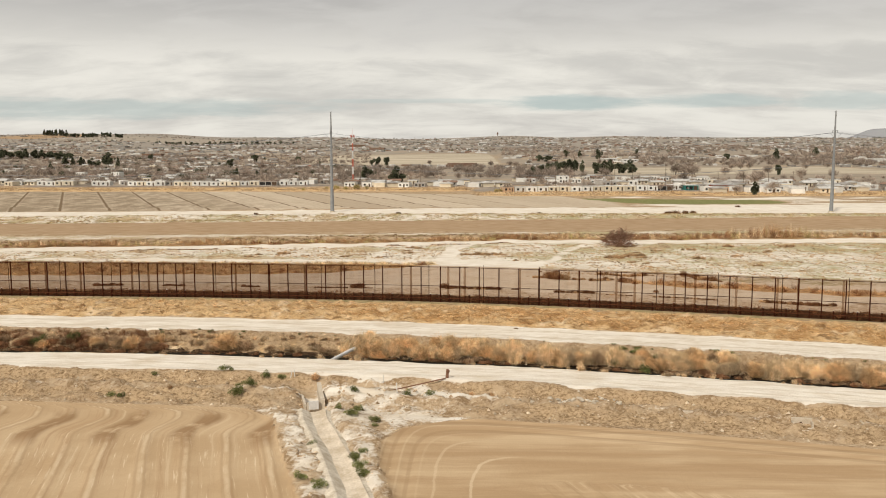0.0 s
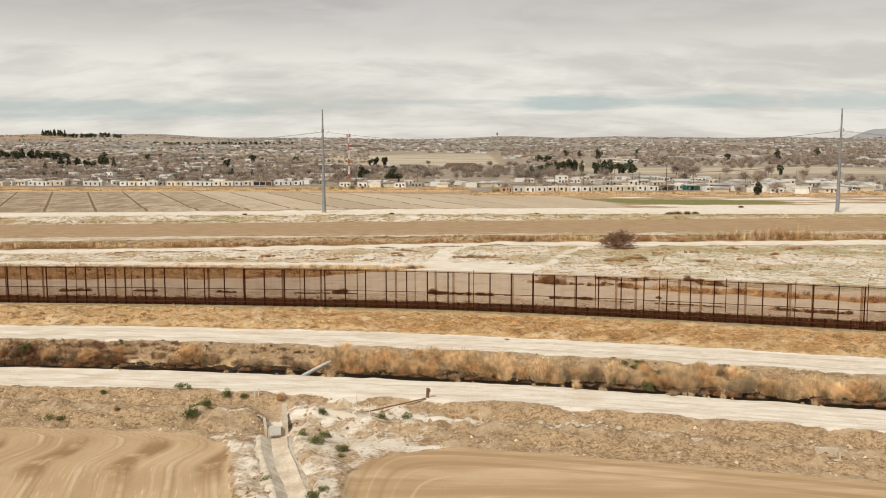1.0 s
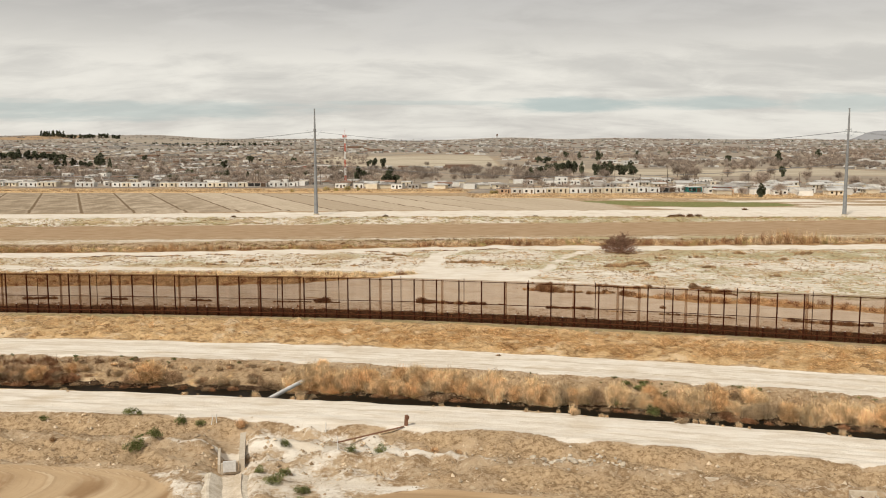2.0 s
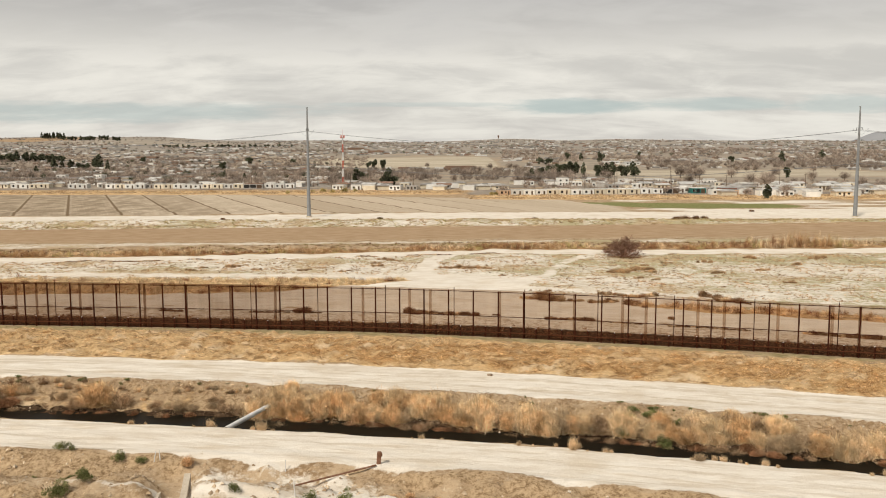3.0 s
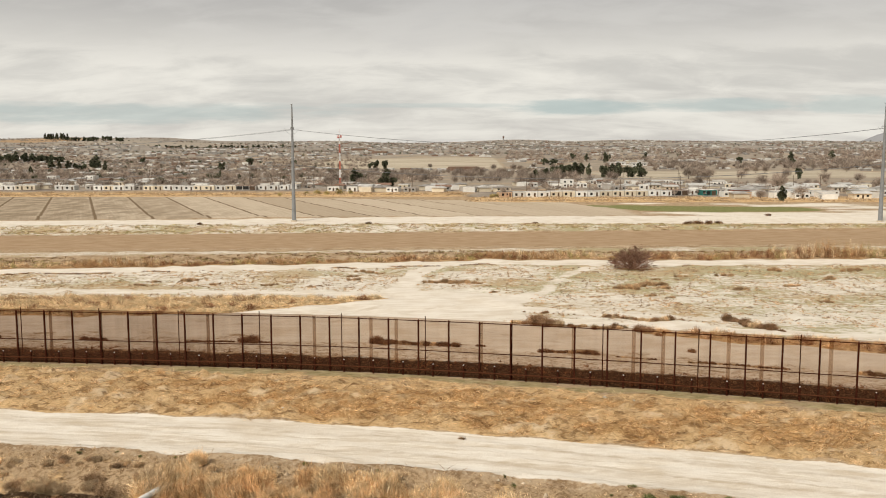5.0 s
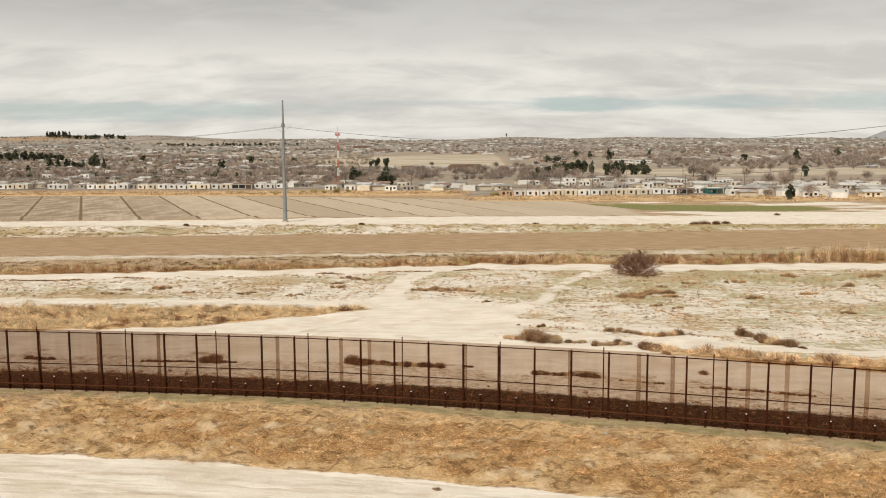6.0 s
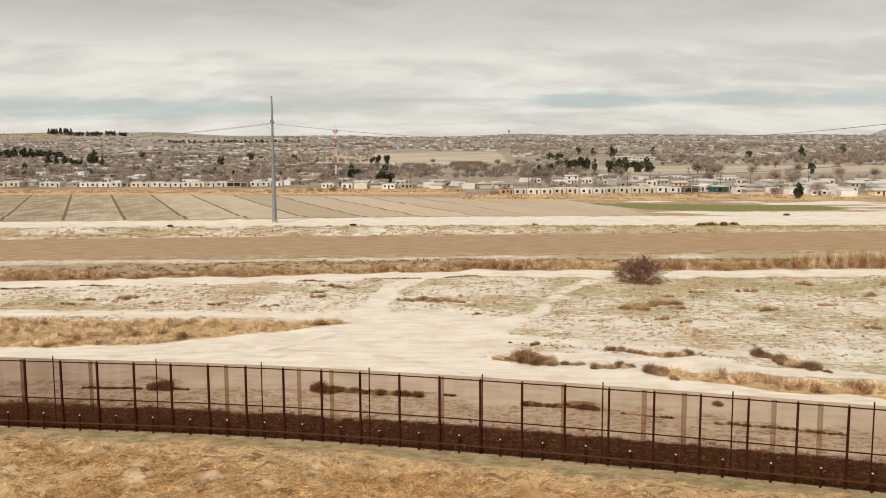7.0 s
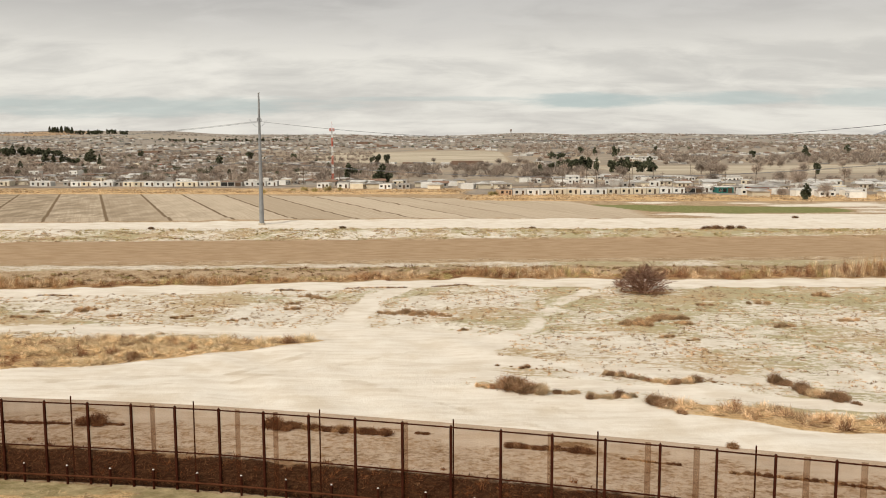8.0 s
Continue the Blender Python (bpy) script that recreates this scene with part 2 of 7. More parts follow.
    head = k.math("MULTIPLY", k.step(py, 67.0, 71.5), k.step(py, 79.0, 75.5))
    phase = k.math("FRACT", k.math("ADD", k.math("MULTIPLY", sl, 0.5), 0.3))
    worn = k.math("MULTIPLY", k.math("MULTIPLY", k.step(phase, 0.50, 0.68), k.step(phase, 0.95, 0.85)), k.step(k.noise(pos, 0.3, 5), 0.36, 0.52))
    lf = k.mix(k.math("MULTIPLY", k.math("MULTIPLY", head, worn), 0.85), lf, (0.27, 0.165, 0.085))
    c = k.mix(mask(E[0], rag=0.2), c, lf)
    sr = k.math("ADD", D[2], wav)
    st2 = k.noise(k.join(k.math("MULTIPLY", sr, 3.5), k.math("MULTIPLY", px, 0.03), 3.0), 1.0, 6, 0.65)
    ring = k.math("ABSOLUTE", k.math("SUBTRACT", k.math("FRACT", sr), 0.5))
    sweepn = k.noise(k.scaled(pos, 0.05, 0.55, 1), 1.0, 6, 0.6, 0.3)
    edge_d = k.math("MULTIPLY", D[2], 1.6)
    rim = k.math("MULTIPLY", k.step(edge_d, 4.2, 2.4), k.math("SUBTRACT", 1.0, G[2]))
    rf = k.mix(k.step(sweepn, 0.36, 0.62), (0.40, 0.27, 0.153), near_soil)
    rf = k.mix(k.math("MULTIPLY", k.step(sweepn, 0.56, 0.72), 0.5), rf, (0.57, 0.425, 0.27))
    rowy = k.math("MULTIPLY", k.math("MULTIPLY", k.step(st2, 0.50, 0.64), G[2]), k.step(k.noise(k.scaled(pos, 0.12, 0.3, 1), 1.0, 4), 0.36, 0.6))
    rf = k.mix(k.math("MULTIPLY", rowy, 0.75), rf, (0.62, 0.475, 0.31))
    rf = k.mix(k.math("MULTIPLY", k.math("MULTIPLY", k.step(st2, 0.46, 0.34), G[2]), 0.6), rf, (0.375, 0.25, 0.14))
    rf = k.mix(k.math("MULTIPLY", k.math("MULTIPLY", k.step(ring, 0.42, 0.48), rim), 0.25), rf, (0.64, 0.50, 0.335))
    rf = k.mix(k.math("MULTIPLY", k.math("MULTIPLY", k.step(ring, 0.14, 0.05), rim), 0.35), rf, (0.31, 0.20, 0.11))
    for at, wide, far, deep in ((4.4, 0.14, 5.0, 0.28), (7.0, 0.13, 7.5, 0.45)):
        off = k.math("ABSOLUTE", k.math("SUBTRACT", k.math("ADD", edge_d, k.math("MULTIPLY", k.math("SUBTRACT", mid, 0.5), 0.5)), at))
        rf = k.mix(k.math("MULTIPLY", k.math("MULTIPLY", k.step(off, wide, wide * 0.4), k.math("SUBTRACT", 1.0, G[2])), k.math("MULTIPLY", k.step(px, far, far - 4.0), deep)), rf, (0.69, 0.55, 0.38))
    c = k.mix(mask(E[1], rag=0.2), c, rf)
    # matted straw
    warp = k.math("MULTIPLY", k.noise(pos, 0.5, 3), 5.0)
    thatch = k.noise(k.scaled(k.join(px, k.math("ADD", py, warp), pz), 1.0, 2.6, 1), 1.35, 10, 0.78, 0.9)
    lay = k.noise(k.scaled(k.join(k.math("ADD", px, k.math("MULTIPLY", py, 0.6)), k.math("ADD", py, warp), pz), 0.8, 2.8, 1), 2.2, 6, 0.7, 1.2)
    straw = k.mix(k.step(thatch, 0.37, 0.58), (0.44, 0.27, 0.118), (0.72, 0.505, 0.275))
    straw = k.mix(k.math("MULTIPLY", k.step(k.noise(pos, 0.3, 6, 0.65), 0.52, 0.64), 0.8), straw, (0.76, 0.59, 0.385))
    russet = k.mix(k.step(lay, 0.38, 0.58), (0.27, 0.135, 0.05), (0.64, 0.40, 0.18))
    russet = k.mix(k.math("MULTIPLY", k.step(lay, 0.58, 0.70), 0.8), russet, (0.74, 0.54, 0.29))
    straw = k.mix(k.math("MULTIPLY", mask(G[1], 0.3, 0.65, 0.8), 0.9), straw, russet)
    straw = k.mix(k.math("MULTIPLY", k.step(k.noise(k.scaled(pos, 0.8, 1.4, 1), 0.75, 8, 0.7, 0.6), 0.52, 0.60), 0.8), straw, (0.21, 0.115, 0.048))
    c = k.mix(mask(A[1]), c, straw)
    # green growth; dark litter with painted shade behind the fence and in the canal
    c = k.mix(k.math("MULTIPLY", mask(B[1]), 0.9), c, k.mix(k.step(py, 340.0, 360.0), k.mix(k.step(clump, 0.3, 0.7), (0.22, 0.185, 0.08), (0.50, 0.405, 0.235)), k.mix(k.step(clump, 0.3, 0.7), (0.12, 0.145, 0.05), (0.26, 0.255, 0.105))))
    # this near-black also stands for the shade down in the canal cut
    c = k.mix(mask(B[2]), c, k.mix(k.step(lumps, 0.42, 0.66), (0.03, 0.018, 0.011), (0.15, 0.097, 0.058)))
    # russet litter under reeds
    c = k.mix(mask(E[2]), c, k.mix(k.step(clump, 0.35, 0.65), (0.25, 0.135, 0.06), (0.46, 0.31, 0.165)))
    # pale dust of tracks and roads
    dust = k.mix(k.step(streak, 0.34, 0.64), (0.635, 0.555, 0.45), (0.74, 0.675, 0.58))
    dust = k.mix(k.math("MULTIPLY", k.step(mid, 0.42, 0.72), 0.6), dust, (0.77, 0.715, 0.625))
    dust = k.mix(k.math("MULTIPLY", k.step(k.noise(pos, 0.16, 6, 0.6), 0.5, 0.68), 0.55), dust, (0.58, 0.485, 0.365))
    dust = k.mix(k.math("MULTIPLY", k.step(fine, 0.55, 0.8), 0.22), dust, (0.47, 0.385, 0.28))
    way = k.math("MULTIPLY", k.step(G[0], 13.0, 14.5), k.step(G[0], 37.2, 36.0))
    dust = k.mix(k.math("MULTIPLY", way, k.math("MULTIPLY", k.step(lane, 0.50, 0.62), 0.6)), dust, (0.53, 0.435, 0.32))
    dust = k.mix(k.math("MULTIPLY", way, k.math("MULTIPLY", k.step(lane_fine, 0.52, 0.66), 0.55)), dust, (0.80, 0.745, 0.65))
    c = k.mix(mask(A[0], rag=0.85), c, dust)
    # wheel tracks along the roads
    c = k.mix(k.math("MULTIPLY", mask(C[0], 0.3, 0.9, 0.5), 0.6), c, (0.47, 0.375, 0.265))
    c = k.mix(k.math("MULTIPLY", k.step(wide, 0.35, 0.65), 0.08), c, (0.34, 0.24, 0.15))
    height = k.math("ADD", k.math("MULTIPLY", k.math("ADD", fine, grit), 0.7), k.math("ADD", clump, k.math("MULTIPLY", thatch, k.math("MULTIPLY", A[1], 2.2))))
    calm = k.math("SUBTRACT", 1.0, k.math("MULTIPLY", k.math("ADD", k.math("ADD", E[0], E[1]), k.math("MULTIPLY", A[0], 0.7), clamp=True), 0.75))
    finish(k, c, 1.0, 0.0, k.math("MULTIPLY", height, calm), 0.8, 0.18, 0.0)
    return m


EARTH = ground_material()
RUST = plain("rusted_steel", (0.06, 0.022, 0.011), (0.10, 0.04, 0.02), 1.0, 0.0, 2.0, 0.0, 0.0, 0.0)
RUST_DARK = plain("dark_rusty_steel", (0.03, 0.009, 0.005), (0.058, 0.018, 0.010), 1.0, 0.0, 2.0, 0.0, 0.0, 0.0)
GALV = plain("galvanised_steel", (0.21, 0.217, 0.222), (0.29, 0.297, 0.30), 0.6, 0.35, 0.8, 0.05)
WIRE = plain("weathered_cable", (0.16, 0.16, 0.165), (0.22, 0.22, 0.22), 0.6, 0.5, 1.0, 0.0)
CAP = plain("pale_cap", (0.55, 0.53, 0.5), (0.68, 0.66, 0.62), 0.6, 0.0, 4.0, 0.05)
CONCRETE = plain("weathered_concrete", (0.44, 0.365, 0.275), (0.59, 0.515, 0.41), 0.95, 0.0, 1.2, 0.3)
CHALK = plain("chalky_lining", (0.42, 0.345, 0.25), (0.72, 0.65, 0.54), 0.98, 0.0, 1.1, 0.6)
SILT = plain("pale_silt", (0.46, 0.37, 0.265), (0.70, 0.61, 0.49), 0.98, 0.0, 0.7, 0.5)
PIPE = plain("white_painted_pipe", (0.60, 0.59, 0.56), (0.72, 0.71, 0.68), 0.5, 0.0, 1.5, 0.08)
TIMBER = plain("brown_rusty_beam", (0.13, 0.065, 0.04), (0.26, 0.14, 0.09), 0.9, 0.0, 3.0)
STONE = plain("broken_stone", (0.40, 0.33, 0.24), (0.58, 0.52, 0.43), 0.95, 0.0, 1.0, 0.4, 0.5)
BARK = plain("grey_bark", (0.12, 0.088, 0.062), (0.19, 0.145, 0.105), 0.95, 0.0, 2.0)

STRAW = foliage("dry_grass", (0.34, 0.235, 0.115), (0.63, 0.475, 0.275), (0.84, 0.695, 0.465))
RUSSET = foliage("russet_weed", (0.27, 0.13, 0.05), (0.63, 0.385, 0.178), (0.87, 0.645, 0.37), 0.3)
FEATHER = foliage("feathery_straw", (0.38, 0.225, 0.10), (0.75, 0.535, 0.29), (0.92, 0.755, 0.50), 0.3)
CLOD = foliage("dry_clods", (0.30, 0.205, 0.12), (0.45, 0.33, 0.21), (0.64, 0.53, 0.39))
MAROON = foliage("dark_russet_weed", (0.10, 0.042, 0.02), (0.25, 0.118, 0.058), (0.46, 0.265, 0.14))
THATCH = foliage("matted_grass", (0.36, 0.21, 0.092), (0.67, 0.46, 0.24), (0.85, 0.67, 0.425), 0.5, 0.8)
RUSTGRASS = foliage("rust_brown_grass", (0.22, 0.10, 0.035), (0.56, 0.325, 0.135), (0.82, 0.59, 0.315))
FOOTGREEN = foliage("dusty_green_grass", (0.16, 0.135, 0.05), (0.34, 0.28, 0.125), (0.56, 0.46, 0.27))
TAWNY = foliage("tawny_weed", (0.26, 0.16, 0.078), (0.56, 0.40, 0.23), (0.82, 0.655, 0.44))
DEAD = foliage("dead_grey_weed", (0.13, 0.072, 0.036), (0.31, 0.20, 0.11), (0.56, 0.405, 0.25))
BRUSHW = foliage("brown_brush", (0.12, 0.058, 0.028), (0.28, 0.155, 0.08), (0.52, 0.345, 0.20))
CRUSTW = foliage("brown_crust_weed", (0.24, 0.13, 0.065), (0.42, 0.27, 0.145), (0.63, 0.46, 0.27))
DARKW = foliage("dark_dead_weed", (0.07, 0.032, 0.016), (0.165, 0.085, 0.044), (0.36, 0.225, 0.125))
GREEN = foliage("green_weed", (0.055, 0.066, 0.02), (0.14, 0.152, 0.05), (0.28, 0.272, 0.112))
OLIVE = foliage("olive_weed", (0.22, 0.18, 0.07), (0.36, 0.29, 0.12), (0.54, 0.43, 0.21))
REED = foliage("reed_bed", (0.34, 0.175, 0.078), (0.51, 0.30, 0.142), (0.67, 0.45, 0.24))
TWIG = foliage("bare_twigs", (0.14, 0.07, 0.045), (0.245, 0.135, 0.09), (0.37, 0.225, 0.15))
FARTWIG = foliage("bare_tree_crown", (0.18, 0.138, 0.108), (0.29, 0.232, 0.186), (0.43, 0.355, 0.29), 0.5, 0.12)
NEEDLE = foliage("evergreen_needles", (0.035, 0.04, 0.024), (0.075, 0.08, 0.048), (0.14, 0.142, 0.086), 0.5, 0.4)


def mesh_panel_material():
    """Fine woven wire: closed by about a third."""
    m, k = material("woven_wire_mesh")
    pos = k.add("ShaderNodeNewGeometry").outputs["Position"]
    n = k.noise(pos, 0.8, 4)
    s = k.add("ShaderNodeBsdfPrincipled")
    k.put(s.inputs["Base Color"], k.mix(n, (0.05, 0.018, 0.009), (0.08, 0.032, 0.016)))
    s.inputs["Roughness"].default_value = 1.0
    s.inputs["Specular IOR Level"].default_value = 0.0
    t = k.add("ShaderNodeBsdfTransparent")
    t.inputs[0].default_value = (0.97, 0.845, 0.73, 1)
    mixer = k.add("ShaderNodeMixShader")
    k.put(mixer.inputs[0], k.math("ADD", k.math("ADD", k.math("MULTIPLY", k.noise(pos, 0.35, 3), 0.12), k.math("MULTIPLY", k.noise(k.scaled(pos, 1, 1, 0.03), 1.6, 4), 0.16)), k.math("ADD", 0.26, k.math("MULTIPLY", k.step(k.xyz(pos)[0], 4.0, -26.0), 0.2))))
    k.tree.links.new(t.outputs[0], mixer.inputs[1])
    k.tree.links.new(s.outputs[0], mixer.inputs[2])
    o = k.add("ShaderNodeOutputMaterial")
    k.tree.links.new(mixer.outputs[0], o.inputs[0])
    return m


MESHWIRE = mesh_panel_material()


def water_material():
    m, k = material("still_dark_water")
    pos = k.add("ShaderNodeNewGeometry").outputs["Position"]
    n = k.noise(k.scaled(pos, 1, 2, 1), 1.2, 3)
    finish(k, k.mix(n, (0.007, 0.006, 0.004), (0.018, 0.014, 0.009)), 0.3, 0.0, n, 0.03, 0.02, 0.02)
    return m


WATER = water_material()


# ---------------------------------------------------------------- helpers of this scene
def link_mesh(name, verts, faces, mat, parent=None, label="", smooth=False):
    me = bpy.data.meshes.new(name)
    me.from_pydata([tuple(v) for v in verts], [], [tuple(f) for f in faces])
    if smooth:
        me.polygons.foreach_set("use_smooth", [True] * len(me.polygons))
    me.materials.append(mat)
    ob = new(name, me)
    ob.parent = parent
    if label:
        tagged(ob, label)
    return ob


def part(name, bm, mat, parent=None, label="", smooth=False):
    me = bpy.data.meshes.new(name)
    bm.to_mesh(me)
    bm.free()
    if smooth:
        me.polygons.foreach_set("use_smooth", [True] * len(me.polygons))
    me.materials.append(mat)
    ob = new(name, me)
    ob.parent = parent
    if label:
        tagged(ob, label)
    return ob


def shared(name, me, parent, m):
    """One more piece on a mesh that is already there."""
    ob = new(name, me)
    ob.parent = parent
    ob.matrix_basis = m
    return ob


def box(bm, x, y, z, sx, sy, sz, bevel=0.0):
    """A box with its base centre at x, y, z."""
    r = bmesh.ops.create_cube(bm, size=1.0, matrix=Matrix.LocRotScale((x, y, z + sz / 2), None, (sx, sy, sz)))
    if bevel:
        es = list({e for v in r["verts"] for e in v.link_edges})
        bmesh.ops.bevel(bm, geom=es, offset=bevel, segments=1, affect="EDGES")
    return r


def tube(bm, a, b, ra, rb, n=8):
    """A tapered round bar from a to b."""
    a, b = Vector(a), Vector(b)
    q = (b - a).to_track_quat("Z", "Y").to_matrix().to_4x4()
    bmesh.ops.create_cone(bm, cap_ends=True, segments=n, radius1=ra, radius2=rb, depth=(b - a).length,
                          matrix=Matrix.Translation((a + b) / 2) @ q)


def thing(name, label, category, at, group="", kind="", rz=0.0):
    e = new(name)
    e.empty_display_size = 0.3
    e.matrix_basis = pose(*at, 0, 0, rz)
    return tagged(e, label, category, group, kind)


# ---------------------------------------------------------------- the plan
# Distances ahead are kept in plan units of S metres; across and up are metres.
S = 1.246


def fence_s(x):
    """The fence's line over the plan; canal, roads and fields run along it."""
    x = np.asarray(x, float)
    return 112.1 - 0.03 * (x + 74) - 3.87 * np.logaddexp(0, x / 18)


def fence_y(x):
    """The same line in metres."""
    return S * fence_s(x)


def fence_shift(x):
    """How far the fence itself stands before that line at its western end."""
    t = np.clip((np.asarray(x, float) + 22) / 22, 0, 1)
    return 0.6 * (1 - t * t * (3 - 2 * t))


def smooth(a, b, v):
    t = np.clip((np.asarray(v, float) - a) / (b - a), 0, 1)
    return t * t * (3 - 2 * t)


def band(v, a, b, soft):
    """1 between a and b, fading over soft."""
    return smooth(a - soft, a + soft, v) * (1 - smooth(b - soft, b + soft, v))




def wobble(x, y, size, seed):
    """A cheap smooth noise over the plan, about -1 to 1."""
    r = np.random.default_rng(seed)
    out = np.zeros(np.broadcast(x, y).shape)
    for i in range(9):
        a = r.uniform(0, 2 * np.pi)
        f = 2 * np.pi / (size * r.uniform(0.45, 1.6))
        out = out + np.sin((x * np.cos(a) + y * np.sin(a)) * f + r.uniform(0, 6.28))
    return out / 3.2


DITCH = [(-14.6, 73.0), (-13.6, 69.5), (-12.1, 64.5), (-10.9, 60.2), (-7.9, 53.2), (-4.8, 44.5), (0.5, 30.0), (8.0, 8.0)]


def ditch_x(y):
    pts = sorted((p[1], p[0]) for p in DITCH)
    return np.interp(y, [p[0] for p in pts], [p[1] for p in pts])


def field_mask(x, y):
    """Left field, right field: 1 inside, with rounded headland corners."""
    u = fence_s(x) - y
    left_edge = np.interp(y, [20, 45.8, 54.1, 60.7, 63.3, 64.5], [-0.4, -9.2, -12.5, -15.1, -18.0, -22.0])
    right_edge = np.interp(y, [20, 45.9, 51.2, 55.9, 58.9, 60.7, 61.5], [5.5, -2.6, -4.3, -4.8, -3.3, 1.1, 6.0])
    head = smooth(45.2, 46.2, u)
    left = head * (1 - smooth(-0.35, 0.35, x - left_edge))
    right = head * smooth(-0.35, 0.35, x - right_edge)
    return left, right


PROFILE_U = [-400, -12, -6.0, -4.6, -1.0, 0.0, 0.8, 3.5, 6.0, 9.0, 12.2, 13.3, 14.2, 19.6, 20.3, 21.0, 23.4, 25.3, 26.2, 29.6, 30.1, 30.6, 31.4, 32.0, 35.8, 36.4, 37.0, 38.6, 39.4, 40.7, 41.4, 42.1, 43.6, 45.0, 46.6, 400]
PROFILE_Z = [0.0, 0.0, 0.05, 0.12, -0.25, -0.05, 0.0, 0.10, 0.30, 0.42, 0.40, 0.04, 0.0, 0.0, 0.16, -0.02, -0.62, -1.45, -2.1, -2.1, -1.0, -0.22, 0.02, 0.0, 0.02, 0.14, -0.05, -0.75, -0.8, -0.05, 0.14, 0.04, -0.32, -0.45, -0.4, -0.4]
WATER_Z = -1.5


def furrow(x, y):
    """The rows of the left field, counted across: they hook round at the headland."""
    u = fence_s(x) - y
    hook = 2.5 * smooth(57.0, 61.3, y) - 5.0 * np.clip((47.6 - u) / 1.7, 0, 1) ** 2
    return (x + 0.36 * (y - 46) - hook + 0.1 * wobble(x, y, 14, 3)) / 3.3 + 0.25


def furrow_right(x, y):
    """The rows of the right field: rings along its edge, straight rows within."""
    u = fence_s(x) - y - 45.6
    d = -np.logaddexp(-np.clip(u, -50, 400) / 2.2, -(np.clip(x, -60, 400) + 4.6) / 2.2) * 2.2
    inner = smooth(10.2, 10.6, d)
    return d / 1.6, (x + 0.46 * (y - 46)) / 1.72, inner


def ground_z(x, y):
    """The ground's height at a place in metres."""
    x, y = np.broadcast_arrays(np.asarray(x, float), np.asarray(y, float) / S)
    u = fence_s(x) - y
    wav = 0.28 * wobble(x, y, 16, 1) + 0.16 * wobble(x, y, 6, 2)
    z = np.interp(u + wav * smooth(12, 14, np.abs(u - 4)), PROFILE_U, PROFILE_Z)
    rough = np.clip(1.25 * band(u, 37.0, 45.0, 0.6) + band(u, 20.6, 25.6, 0.5) + 1.3 * band(u, 2.6, 13.0, 0.8), 0, 1.3)
    z = z + rough * (0.15 * wobble(x, y, 3.2, 21) + 0.11 * wobble(x, y, 1.5, 22) + 0.06 * wobble(x, y, 0.9, 25))
    lanes = band(u, 31.2, 36.5, 0.3) + band(u, 13.8, 20.4, 0.3)
    z = z + lanes * (0.035 * np.sin(7.5 * u + 1.3 * wobble(x, y, 14, 26)) + 0.05 * wobble(x * 0.25, u, 1.1, 27))
    # the spoil between the fields and the ditch cut in it
    spoil = smooth(38.5, 40.5, u) * smooth(-16, -12, x - 0.0) * (1 - smooth(0, 3, x))
    left, right = field_mask(x, y)
    between = smooth(44, 47, u) * (1 - left) * (1 - right)
    d = np.abs(x - ditch_x(y))
    z = z + between * (0.35 + 0.14 * wobble(x, y, 2.6, 23) + 0.09 * wobble(x, y, 1.1, 24)) * (1 - smooth(3.2, 5.2, d))
    cut = (1 - smooth(0.5, 1.9, d)) * smooth(37.6, 38.6, u)
    z = z * (1 - cut) + cut * np.minimum(z, -1.15)
    s = furrow(x, y)
    z = z + left * (0.13 * smooth(0.30, 0.5, np.abs(s % 1 - 0.5)) + 0.03 * np.sin(s * 6.2832 * 3))
    ring, rows, inner = furrow_right(x, y)
    z = z + right * (0.06 * np.cos(ring * 6.2832) * (1 - inner) * (0.2 + 0.8 * (1 - smooth(1.6, 2.4, ring))) + 0.05 * np.cos(rows * 6.2832) * inner)
    # beyond the fence
    v = -u
    z = z + 0.35 * band(y, 183, 192, 2.5) + 0.9 * band(y, 236, 250, 5) + 0.5 * band(y, 272, 281, 2.5)
    z = z + smooth(4, 12, v) * 0.12 * wobble(x, y, 11, 6)
    # the mesa behind the town
    t = np.clip((y - 850) / 1850, 0, 1.0)
    bend = 1 + 0.22 * np.exp(-((x + 1500) / 700) ** 2) + 0.04 * np.sin(x / 310) + 0.02 * np.sin(x / 95 + 1)
    z = z + 67 * t ** 1.2 * bend - 30 * smooth(2750, 4200, y)
    z = z + smooth(800, 1500, y) * 3.0 * wobble(x, y, 420, 7)
    return z


def gz(x, y):
    return float(ground_z(np.array([x]), np.array([y]))[0])


